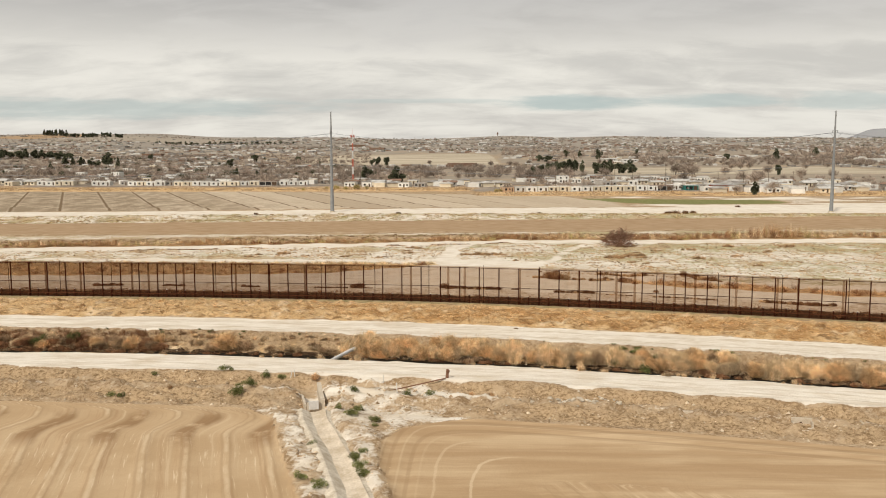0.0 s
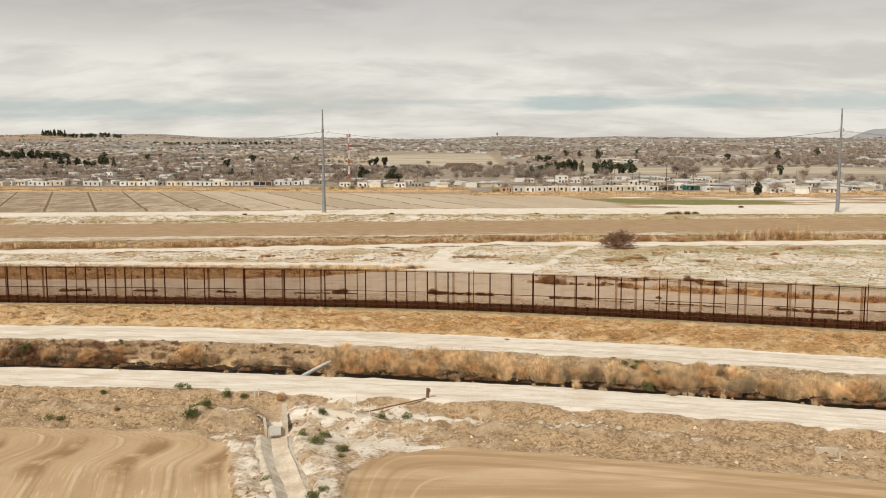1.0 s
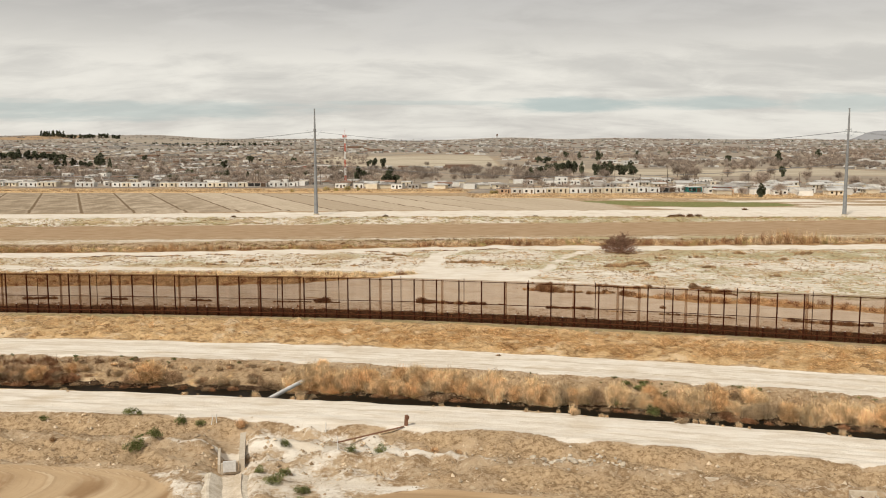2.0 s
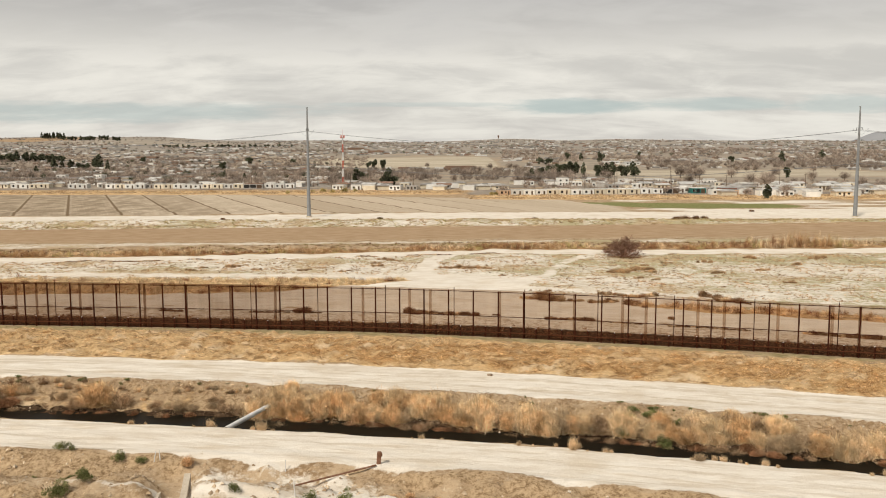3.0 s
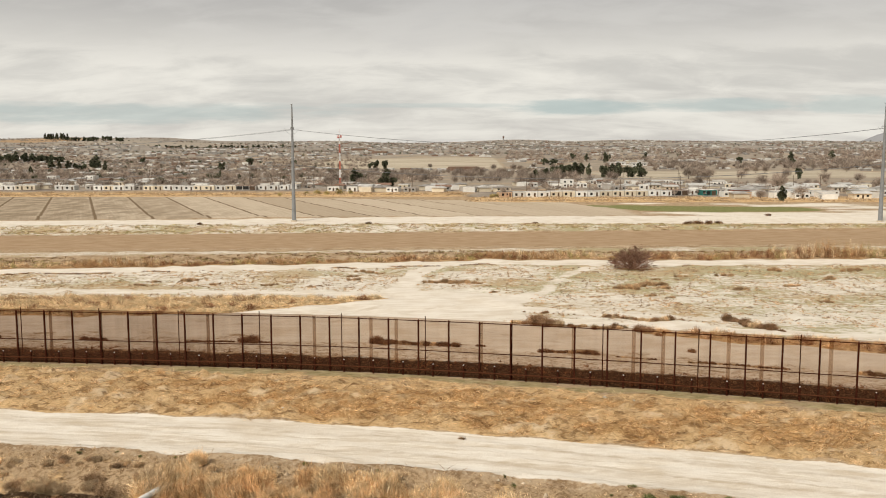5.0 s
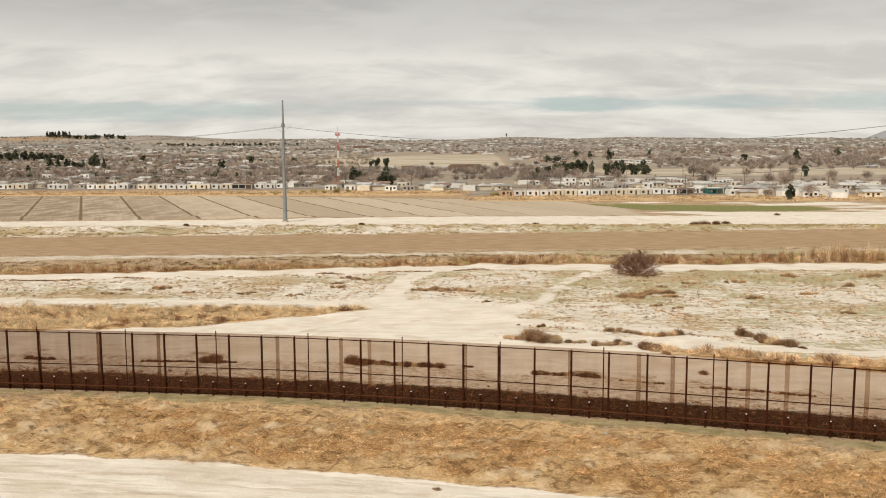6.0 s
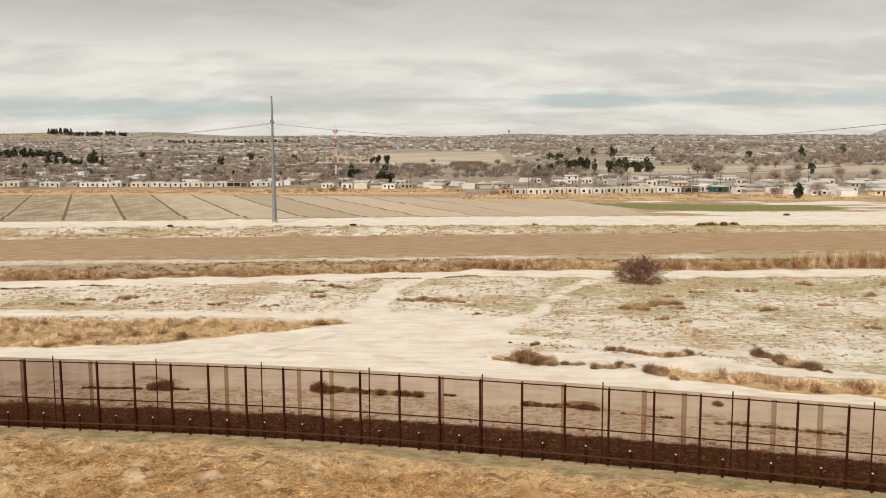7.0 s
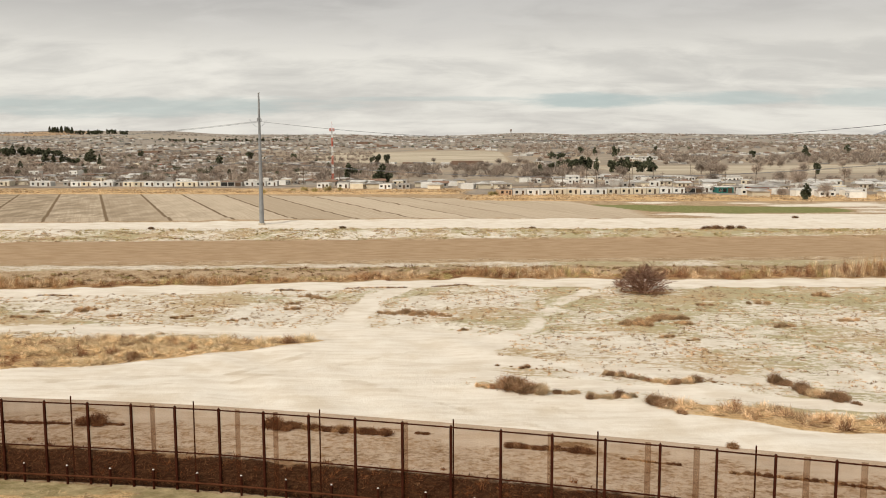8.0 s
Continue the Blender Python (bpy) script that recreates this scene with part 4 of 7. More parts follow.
def twig_object(name, v, mat, parent=None):
    me = bpy.data.meshes.new(name)
    me.from_pydata(v.tolist(), [], np.arange(len(v)).reshape(-1, 3).tolist())
    me.materials.append(mat)
    ob = new(name, me)
    ob.parent = parent
    return ob


def to_object(name, v, o, mat, parent=None):
    me = bpy.data.meshes.new(name)
    quads = (o + np.array([0, 1, 2, 3])).tolist()
    tris = (o + np.array([3, 2, 4])).tolist()
    me.from_pydata(v.tolist(), [], quads + tris)
    me.materials.append(mat)
    ob = new(name, me)
    ob.parent = parent
    return ob


def shrub_twigs(r, n, loose=0.25, width=0.05, upright=0.0):
    """Fine stalks of one plant of radius and height 1: long ones fanning from the root in a few lobes, short ones crossing at their ends."""
    k = 11
    a = r.uniform(0, 2 * np.pi, k)
    lean = r.uniform(0.05, 0.75, k) * (1.0 - 0.3 * upright)
    lobe = np.stack([np.cos(a) * lean, np.sin(a) * lean, np.sqrt(1 - lean ** 2) * r.uniform(0.55, 1.0, k)], 1)
    pick = r.integers(0, k, n)
    way = lobe[pick] + r.normal(0, 0.4, (n, 3)) * (1, 1, 0.5)
    way[:, 2] = np.abs(way[:, 2])
    reach = np.linalg.norm(lobe, axis=1)[pick] * (1 + r.normal(0, loose * 0.45, n))
    way /= np.linalg.norm(way, axis=1, keepdims=True)
    tip = way * reach[:, None] * (1, 1, 1)
    root = np.column_stack([r.normal(0, 0.16, (n, 2)), np.full(n, -0.03)]) + way * (0, 0, 0) + tip * (0.35, 0.35, 0)
    long = r.uniform(0, 1, n) < 0.38 + 0.25 * upright
    t = r.uniform(0.35, 1.0, n)[:, None]
    at = root + (tip - root) * t
    cross = way * 0.5 + r.normal(0, 0.55, (n, 3)) + (0, 0, 0.15 + 0.6 * upright)
    cross /= np.linalg.norm(cross, axis=1, keepdims=True)
    end = at + cross * r.uniform(0.10, 0.30, n)[:, None]
    base = np.where(long[:, None], root + (tip - root) * r.uniform(0, 0.35, n)[:, None], at)
    tip = np.where(long[:, None], tip, end)
    tip[:, 2] = np.maximum(tip[:, 2], 0.02)
    return twig_mesh(base, tip, r.uniform(0.6, 1.5, n) * width, r)


def leafy(r, n, width):
    """Broad small leaves in low lobes, for the green weeds."""
    k = 6
    lobe = np.stack([r.uniform(-0.5, 0.5, k), r.uniform(-0.5, 0.5, k), r.uniform(0.2, 0.7, k)], 1)
    d = r.normal(size=(n, 3))
    d[:, 2] = np.abs(d[:, 2]) - 0.3
    d /= np.linalg.norm(d, axis=1, keepdims=True)
    at = lobe[r.integers(0, k, n)] + d * r.uniform(0.2, 0.48, n)[:, None]
    at[:, 2] = np.maximum(at[:, 2], 0.0)
    way = d + r.normal(0, 0.5, (n, 3)) + (0, 0, 0.3)
    way /= np.linalg.norm(way, axis=1, keepdims=True)
    return twig_mesh(at, at + way * r.uniform(0.06, 0.13, n)[:, None], r.uniform(0.7, 1.4, n) * width, r)


SHRUBS = {}


def shrub(kind, mat, label, category, at, size, high, group, n=420, loose=0.25, width=0.05, upright=0.0, variants=3):
    """A plant of its own at a place; plants of a kind share a few meshes."""
    key = (kind, int(random.random() * variants))
    x, y = at[0], at[1] * S
    m = pose(x, y, gz(x, y) - 0.04, 0, 0, random.uniform(0, 360)) @ Matrix.Diagonal((size * random.uniform(0.85, 1.3), size * random.uniform(0.8, 1.15), high * random.uniform(0.85, 1.1), 1))
    if key in SHRUBS:
        ob = new(kind, SHRUBS[key])
    else:
        r = np.random.default_rng(100 + len(SHRUBS))
        v = leafy(r, n, width) if kind == "green_bush" else shrub_twigs(r, n, loose, width, upright)
        ob = twig_object(kind, v, mat)
        SHRUBS[key] = ob.data
    ob.matrix_basis = m
    return tagged(ob, label, category, group)


def u_to_y(x, u):
    return float(fence_s(x)) - u


def canal_bank_plants():
    R = random.Random(5)
    g = "dry weeds on the canal bank"

    def russet(x, u, s, h):
        shrub("tumbleweed", RUSSET, "russet dry tumbleweed bush on the canal bank", "bush", (x, u_to_y(x, u)), s * 1.2, h * 1.25, g, 5200, 0.26, 0.016, 0.5)

    def straw(x, u, s, h):
        shrub("straw_bush", FEATHER, "straw-coloured feathery dry bush above the canal", "bush", (x, u_to_y(x, u)), s * 1.25, h * 1.35, g, 5200, 0.28, 0.015, 0.6)

    def tawny(x, u, s, h):
        shrub("dry_bush", TAWNY, "tawny dry weed bush on the canal bank", "bush", (x, u_to_y(x, u)), s * 1.05, h * 1.1, g, 3200, 0.34, 0.018, 0.35)

    def grey(x, u, s, h):
        shrub("dead_scrub", DEAD, "grey-brown dead scrub on the canal bank", "scrub", (x, u_to_y(x, u)), s * 1.05, h * 1.05, g, 1800, 0.38, 0.026, 0.1)

    def maroon(x, u, s, h):
        shrub("dark_bush", MAROON, "dark reddish-brown dead bush at the water's edge", "bush", (x, u_to_y(x, u)), s, h, g, 2200, 0.3, 0.03, 0.2)

    def green(x, u, s, h):
        shrub("green_bush", GREEN, "small dark green weed on the canal bank", "bush", (x, u_to_y(x, u)), s, h, "green weeds", 1500, 0.25, 0.06, 0.0)

    # single plants that stand out
    russet(-27.6, 24.2, 1.75, 1.6)
    tawny(-23.2, 22.6, 0.65, 0.75)
    for x, u, s, h in ((-10.2, 24.3, 1.25, 1.75), (-8.3, 24.6, 1.15, 1.5), (-4.6, 24.5, 1.45, 1.75), (-2.6, 24.9, 1.35, 1.6), (0.2, 25.0, 1.3, 1.5), (-6.4, 24.6, 1.2, 1.6)):
        (straw if x < -9 else russet)(x, u, s, h)
    tawny(-9.6, 26.6, 0.9, 0.75)
    for x, u, s, h in ((8.0, 25.1, 1.15, 1.5), (11.9, 25.0, 1.35, 1.75), (13.7, 25.2, 1.0, 1.3)):
        straw(x, u, s, h)
    for x, u, s, h in ((10.3, 24.9, 1.1, 1.3), (24.6, 25.0, 1.2, 1.2), (28.2, 24.4, 1.4, 1.4), (42.5, 24.6, 1.7, 1.6), (45.5, 24.9, 1.5, 1.5)):
        russet(x, u, s, h)
    for x, u, s in ((19.9, 25.2, 0.95), (22.6, 25.7, 0.9), (22.2, 22.2, 0.8), (23.3, 22.5, 0.7), (21.2, 21.9, 0.8), (24.6, 22.9, 0.85), (22.8, 21.5, 0.5), (20.6, 22.6, 0.5), (26.0, 22.0, 0.4), (-20.5, 24.6, 0.5), (-47.5, 24.0, 1.1), (-52.0, 24.2, 1.2), (31.5, 21.3, 0.5), (33.2, 21.2, 0.4), (-37.0, 21.4, 0.5), (-30.5, 21.6, 0.5)):
        green(x, u, s, s * (0.7 if u < 23.5 else 1.15))
    for i in range(26):
        green(R.uniform(-46, 48), 20.9 + R.uniform(-0.2, 0.5), R.uniform(0.16, 0.38), R.uniform(0.14, 0.28))
    # the rest of the bank
    x = -66.0
    while x < 64:
        dens = 1.0
        if -36 < x < -12:
            dens = 0.55
        for row, (u0, spread) in enumerate(((24.7, 0.35), (23.8, 0.4), (22.4, 0.5))):
            p = (0.95, 0.6, 0.16)[row] * dens
            if R.random() > p:
                continue
            u = u0 + R.uniform(-spread, spread)
            xx = x + R.uniform(-0.5, 0.5)
            s = R.uniform(0.8, 1.4) * (1.0, 0.9, 0.55)[row]
            h = s * R.uniform(0.85, 1.2)
            q = R.random()
            if xx < -35:
                (maroon if q < 0.4 else grey if q < 0.7 else russet if q < 0.85 else tawny)(xx, u, s * 0.95, h * 0.8)
            elif xx < -12:
                (grey if q < 0.6 else tawny)(xx, u, s * 0.9, h * 0.75)
            elif xx < 16:
                (tawny if q < 0.34 else russet if q < 0.60 else straw if q < 0.93 else grey)(xx, u, s * 1.1, h * 1.1)
            else:
                (russet if q < 0.28 else tawny if q < 0.60 else straw if q < 0.92 else grey)(xx, u, s * 1.15, h * 1.15)
        # low dark bushes at the waterline, added partly for the shaded bank foot
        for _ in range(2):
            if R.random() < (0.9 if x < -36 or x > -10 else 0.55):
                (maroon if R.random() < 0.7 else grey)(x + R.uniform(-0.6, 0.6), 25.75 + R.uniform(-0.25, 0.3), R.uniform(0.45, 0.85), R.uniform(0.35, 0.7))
        if -36 < x < -12:
            for _ in range(3):
                if R.random() < 0.6:
                    (grey if R.random() < 0.55 else tawny)(x + R.uniform(-0.7, 0.7), R.uniform(21.6, 25.0), R.uniform(0.35, 0.75), R.uniform(0.25, 0.55))
        x += 1.0
    # weeds on the near lip over the water
    for x, s in ((-21, 0.4), (-14.2, 0.6), (-9.7, 0.8), (14.6, 0.95), (10.6, 0.35), (3.2, 0.35), (17.0, 0.4), (23.4, 0.6), (25.2, 0.7), (27.9, 0.45), (-33, 0.4), (35.6, 0.5)):
        for dx, k in ((0.0, 1.0), (R.uniform(0.3, 1.6), 0.55), (-R.uniform(0.3, 1.4), 0.4)):
            shrub("lip_tuft", TAWNY, "pale feathery grass tuft on the canal's lip", "grass tuft", (x + dx, u_to_y(x + dx, 31.0 + R.uniform(-0.5, 0.35))), s * k * R.uniform(0.7, 1.2), s * k * R.uniform(0.7, 1.3), "tufts on the canal lip", 900, 0.5, 0.026, 0.9)


canal_bank_plants()


def tufts(name, label, category, P, high, mat, blades=6, spread=0.25, width=0.05, lean=0.5, seed=1, comb=0.0, kind="stuff"):
    """Grass and weed too many to count: a spray of blades at each place of P."""
    r = np.random.default_rng(seed)
    P = np.asarray(P, float)
    n = len(P) * blades
    h = np.repeat(np.broadcast_to(high, len(P)), blades) * r.uniform(0.55, 1.15, n)
    xy = np.repeat(P * (1, S), blades, 0) + r.normal(0, spread, (n, 2))
    z = ground_z(xy[:, 0], xy[:, 1]) - 0.03
    base = np.column_stack([xy, z])
    off = r.normal(0, 1, (n, 2)) * (h * lean)[:, None]
    if comb:
        a = 2.6 * wobble(xy[:, 0], xy[:, 1], 4.5, seed + 70) + 0.4
        off = off * (1 - 0.6 * comb) + np.column_stack([np.cos(a), np.sin(a)]) * (h * lean * comb)[:, None]
    tip = base + np.column_stack([off, h * (1 - 0.45 * np.minimum(np.linalg.norm(off, axis=1) / h, 1.6) ** 2 / 2.56)])
    v = twig_mesh(base, tip, r.uniform(0.6, 1.4, n) * width, r)
    return tagged(twig_object(name, v, mat), label, category, kind=kind)


def mounds(name, label, category, P, wide, high, mat, blades=60, width=0.05, seed=1, rise=0.25):
    """Tussocks grown into one another: fans of fine stalks, each from its own root."""
    r = np.random.default_rng(seed)
    P = np.asarray(P, float)
    n = len(P) * blades
    each = lambda v: np.repeat(np.broadcast_to(v, len(P)) * r.uniform(0.6, 1.3, len(P)), blades)
    w, h = each(wide), each(high)
    root = np.repeat(P * (1, S), blades, 0) + r.normal(0, 0.22, (n, 2)) * w[:, None]
    z = ground_z(root[:, 0], root[:, 1]) - 0.03
    d = r.normal(size=(n, 3))
    d[:, 2] = np.abs(d[:, 2]) * 0.9 + rise
    d /= np.linalg.norm(d, axis=1, keepdims=True)
    d *= r.uniform(0.7, 1.1, n)[:, None]
    base = np.column_stack([root, z])
    tip = base + d * np.column_stack([w, w, h])
    base = base + (tip - base) * r.uniform(0, 0.55, n)[:, None]
    v = twig_mesh(base, tip, r.uniform(0.6, 1.4, n) * width, r)
    return tagged(twig_object(name, v, mat), label, category, kind="stuff")


def scatter(n, seed, x0, x1, y0, y1, keep):
    r = np.random.default_rng(seed)
    x, y = r.uniform(x0, x1, n), r.uniform(y0, y1, n)
    ok = r.uniform(0, 1, n) < keep(x, y)
    return np.column_stack([x[ok], y[ok]])


def grass():
    U = lambda x, y: fence_s(x) - y
    clump = lambda x, y, s, k: np.clip(0.5 + 0.8 * wobble(x, y, s, k), 0, 1)
    P = scatter(26000, 1, -75, 66, 78, 113, lambda x, y: band(U(x, y), 1.8, 13.4, 0.4) * (0.15 + 0.85 * clump(x, y, 2.2, 51) ** 1.4) * (0.55 + 0.45 * smooth(-30, 5, x)))
    tufts("dry_grass", "matted straw-coloured dry grass before the fence", "grass", P, 0.26, THATCH, 11, 0.26, 0.026, 1.6, 2, 0.7)
    P = scatter(34000, 7, -75, 66, 78, 113, lambda x, y: zones(x, y)[:, 16] ** 1.3)
    tufts("russet_grass", "reddish-brown flattened dry weeds before the fence", "grass", P, 0.28, RUSTGRASS, 11, 0.28, 0.026, 1.6, 3, 0.7)
    for seed, mat, label, n in ((40, THATCH, "pale wisps of flattened hay", 17000), (41, MAROON, "dark gaps of broken stalks in the hay", 9000)):
        P = scatter(n, seed, -75, 66, 78, 113, lambda x, y: band(U(x, y), 3.2, 13.2, 0.5) * clump(x, y, 2.6, 90 + seed) ** 1.5 * (0.4 + 0.6 * smooth(-22, -6, x)))
        tufts("hay_wisps", label, "grass", P, 0.2, mat, 7, 0.24, 0.024, 1.5, seed, 0.6)
    P = scatter(2600, 29, -75, 66, 78, 113, lambda x, y: band(U(x, y), 2.6, 13.3, 0.5) * (0.3 + 0.7 * clump(x, y, 5, 75)))
    mounds("dry_grass", "pale heaped tussocks in the straw strip", "grass", P, 0.7, 0.4, THATCH, 70, 0.028, 29, 0.1)
    P = scatter(3200, 30, -75, 66, 78, 113, lambda x, y: zones(x, y)[:, 16])
    mounds("russet_grass", "rust-brown heaped weeds in the straw strip", "grass", P, 0.75, 0.5, RUSTGRASS, 80, 0.028, 30, 0.1)
    P = scatter(12000, 3, -75, 66, 88, 113, lambda x, y: band(U(x, y), 0.1, 2.4, 0.4) * (0.25 + 0.75 * clump(x, y, 4, 52)))
    tufts("green_grass", "low green grass along the fence foot", "grass", P, 0.13, FOOTGREEN, 6, 0.25, 0.03, 1.0, 4)
    # dense weeds kept dark, partly in place of the shade behind the fence
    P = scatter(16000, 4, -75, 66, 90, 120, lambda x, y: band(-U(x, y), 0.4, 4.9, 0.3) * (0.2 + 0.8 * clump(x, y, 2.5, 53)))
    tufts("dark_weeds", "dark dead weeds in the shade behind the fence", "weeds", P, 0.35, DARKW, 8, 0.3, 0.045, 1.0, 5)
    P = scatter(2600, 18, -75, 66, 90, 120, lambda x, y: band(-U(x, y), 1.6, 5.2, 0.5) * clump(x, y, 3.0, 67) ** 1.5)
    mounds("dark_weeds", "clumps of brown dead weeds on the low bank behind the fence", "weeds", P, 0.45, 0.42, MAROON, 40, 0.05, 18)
    P = scatter(5200, 19, -75, 66, 90, 120, lambda x, y: band(-U(x, y), 1.0, 5.2, 0.6) * (0.25 + 0.75 * smooth(2.0, 4.0, -U(x, y))) * clump(x, y, 2.0, 68) ** 1.6)
    mounds("dark_weeds", "tan tufts on the low bank behind the fence", "weeds", P, 0.28, 0.26, DEAD, 20, 0.032, 19)
    # the wedge of tall grass: tussocks, with darker ones among them
    wedge = lambda x, y: np.clip((y - np.interp(x, [-120, -33, -20, -8, -1], [128.4, 131.4, 134.6, 139.6, 142.3])), 0, 1) * (1 - smooth(-0.8, 0.6, y - 143.4)) * (1 - smooth(-3, 0, x))
    P = scatter(1500, 5, -95, 2, 125, 146, wedge)
    mounds("dry_grass", "wedge of tall straw-coloured grass beside the dirt turning place", "grass", P, 1.2, 0.88, STRAW, 200, 0.032, 6, 0.05)
    P = scatter(1500, 21, -95, 2, 125, 146, lambda x, y: wedge(x, y) * clump(x, y, 4, 71) ** 2)
    mounds("dry_grass", "russet tussocks within the wedge of tall grass", "grass", P, 1.0, 1.0, MAROON, 110, 0.032, 21, 0.05)
    # the strip beyond the patrol road
    strip = lambda x, y: band(-U(x, y) - 21.7 + 0.045 * (x - 32), -1.5, 1.6, 0.5) * smooth(30, 33, x) * (0.2 + 0.8 * clump(x, y, 4, 54))
    P = scatter(8000, 6, 18, 90, 92, 128, strip)
    mounds("dry_grass", "strip of tall dry grass beyond the patrol road", "grass", P, 0.8, 0.85, TAWNY, 90, 0.03, 7, 0.05)
    P = scatter(1600, 22, 18, 90, 92, 128, lambda x, y: strip(x, y) * (0.25 + 0.75 * clump(x, y, 5, 72)))
    mounds("dry_grass", "brown tussocks within the strip of dry grass", "grass", P, 1.0, 1.15, MAROON, 100, 0.036, 22, 0.05)
    # sparse low growth on the salt crust
    bare = lambda x, y: smooth(13, 18, -U(x, y)) * (1 - np.clip(1.3 * zones(x, y)[:, 0], 0, 1))
    P = scatter(30000, 8, -110, 120, 128, 178, lambda x, y: bare(x, y) * clump(x, y, 11, 55) ** 2 * (0.35 + 0.65 * smooth(0, 30, x)))
    tufts("sparse_weeds", "sparse low olive weeds on the salt crust", "weeds", P, 0.10, OLIVE, 8, 0.35, 0.05, 1.6, 8)
    P = scatter(24000, 9, -110, 120, 126, 178, lambda x, y: bare(x, y) * clump(x, y, 9, 56) ** 1.5)
    mounds("sparse_weeds", "small tawny weed clumps on the salt crust", "weeds", P, 0.36, 0.26, CRUSTW, 14, 0.06, 9)
    P = scatter(15000, 23, -110, 120, 126, 178, lambda x, y: bare(x, y) * clump(x, y, 7, 73) ** 2.2)
    mounds("sparse_weeds", "small dark weed clumps on the salt crust", "weeds", P, 0.36, 0.26, DEAD, 16, 0.06, 23)
    # reeds beyond the third road
    y3 = lambda x: np.interp(x, [-150, -58, -24, 14, 52, 82, 160], [160, 167.5, 172.2, 178.5, 178.3, 179.5, 182])
    tall = lambda x: 0.85 + 0.35 * np.clip(wobble(x, x * 0, 18, 59), -0.6, 1) + 0.5 * smooth(14, 22, x) * (1 - smooth(34, 40, x)) + 1.7 * smooth(60, 76, x) * (1 - 0.6 * smooth(92, 100, x)) + 0.35 * (1 - smooth(-60, -40, x))
    for seed, mat, label, n, w, soft in ((10, REED, "russet reed bed along the drain beyond the dirt road", 12000, 26, 0.55), (17, OLIVE, "olive-green weeds within the reed bed", 5000, 15, 0.3),
                                         (24, TAWNY, "pale dry reeds along the drain", 8000, 19, 0.5), (25, MAROON, "dark red-brown weeds within the reed bed", 8000, 22, 0.15)):
        P = scatter(n, seed, -130, 145, 163, 198, lambda x, y: band(y - y3(x), 3.6, 7.0, 0.5) * np.clip(soft + 0.9 * wobble(x, y * 0 + 3, w, 58 + seed), 0.05, 1))
        mounds("reeds", label, "reeds", P, 0.95, 1.25 * tall(P[:, 0]), mat, 75, 0.042, seed, 0.05)
    # a thin line of low growth along the near side of that road
    for seed, mat, label, n in ((32, DARKW, "low dark dead weeds along the dirt road", 1500), (33, TAWNY, "low tawny weeds along the dirt road", 1100)):
        P = scatter(n * 30, seed, -75, 18, 160, 178, lambda x, y: band(y - y3(x) + 2.9 + 0.35 * wobble(x, y * 0, 13, 83), -0.14, 0.14, 0.12) * np.clip(0.35 + 0.9 * wobble(x, y * 0, 9, 84), 0, 1) * (1 - smooth(10, 17, x)))
        mounds("road_weeds", label, "weeds", P, 0.5, 0.34, mat, 40, 0.05, seed)
    # the mottled drain bank behind the reeds
    for seed, mat, label, n, size in ((11, OLIVE, "pale olive weeds on the drain bank", 9000, 0.42), (26, DEAD, "grey-brown dead weeds on the drain bank", 8000, 0.48), (27, STRAW, "pale dry tufts on the drain bank", 3000, 0.35), (36, DARKW, "dark weeds on the drain bank", 3500, 0.5)):
        P = scatter(n, seed, -135, 150, 166, 214, lambda x, y: band(y - y3(x), 6.5, 16, 1.5) * clump(x, y, 6, 60 + seed) ** 1.7)
        mounds("bank_weeds", label, "weeds", P, size * 1.5, size, mat, 24, 0.08, seed)
    y4 = lambda x: np.interp(x, [-300, -114, 6, 129, 400], [246, 258, 267, 272, 282])
    for seed, mat, label, n in ((34, OLIVE, "olive weed clumps on the bank below the white road", 3600), (35, DEAD, "grey-brown weed clumps on the bank below the white road", 3600)):
        P = scatter(n, seed, -170, 190, 210, 262, lambda x, y: band(y - y4(x), -34.5, -19, 2) * clump(x, y, 9, 60 + seed) ** 1.6)
        mounds("bank_weeds", label, "weeds", P, 0.8, 0.5, mat, 26, 0.09, seed)
    P = scatter(14000, 12, -170, 190, 212, 262, lambda x, y: band(y - y4(x), -34.5, -18, 2) * clump(x, y, 8, 61) ** 2)
    tufts("bank_weeds", "pale dry weeds on the bank below the white road", "weeds", P, 0.45, TAWNY, 7, 0.6, 0.14, 1.2, 12)
    P = scatter(8000, 16, -170, 190, 212, 262, lambda x, y: band(y - y4(x), -34.5, -18, 2) * clump(x, y, 8, 65) ** 2)
    tufts("bank_weeds", "olive weeds on the bank below the white road", "weeds", P, 0.45, OLIVE, 7, 0.6, 0.14, 1.2, 16)
    P = scatter(14000, 13, -330, 260, 350, 435, lambda x, y: np.where(x < 10, band(y, 402, 428, 5), band(y, 356, 388, 5)) * clump(x, y, 16, 62) ** 2)
    tufts("far_scrub", "tawny dry scrub before the houses", "scrub", P, 1.2, TAWNY, 9, 1.2, 0.24, 1.0, 13)
    # near bank and ditch sides
    P = scatter(6000, 14, -60, 50, 42, 76, lambda x, y: (band(U(x, y), 37, 45, 0.5) * 0.45 + smooth(45, 46, U(x, y)) * (1 - field_mask(x, y)[0]) * (1 - field_mask(x, y)[1])) * clump(x, y, 4, 63) ** 2 * smooth(1.0, 1.3, np.abs(x - ditch_x(y))))
    tufts("dry_weeds", "thin dry weeds on the field bank", "weeds", P, 0.2, TAWNY, 7, 0.25, 0.035, 1.3, 14)
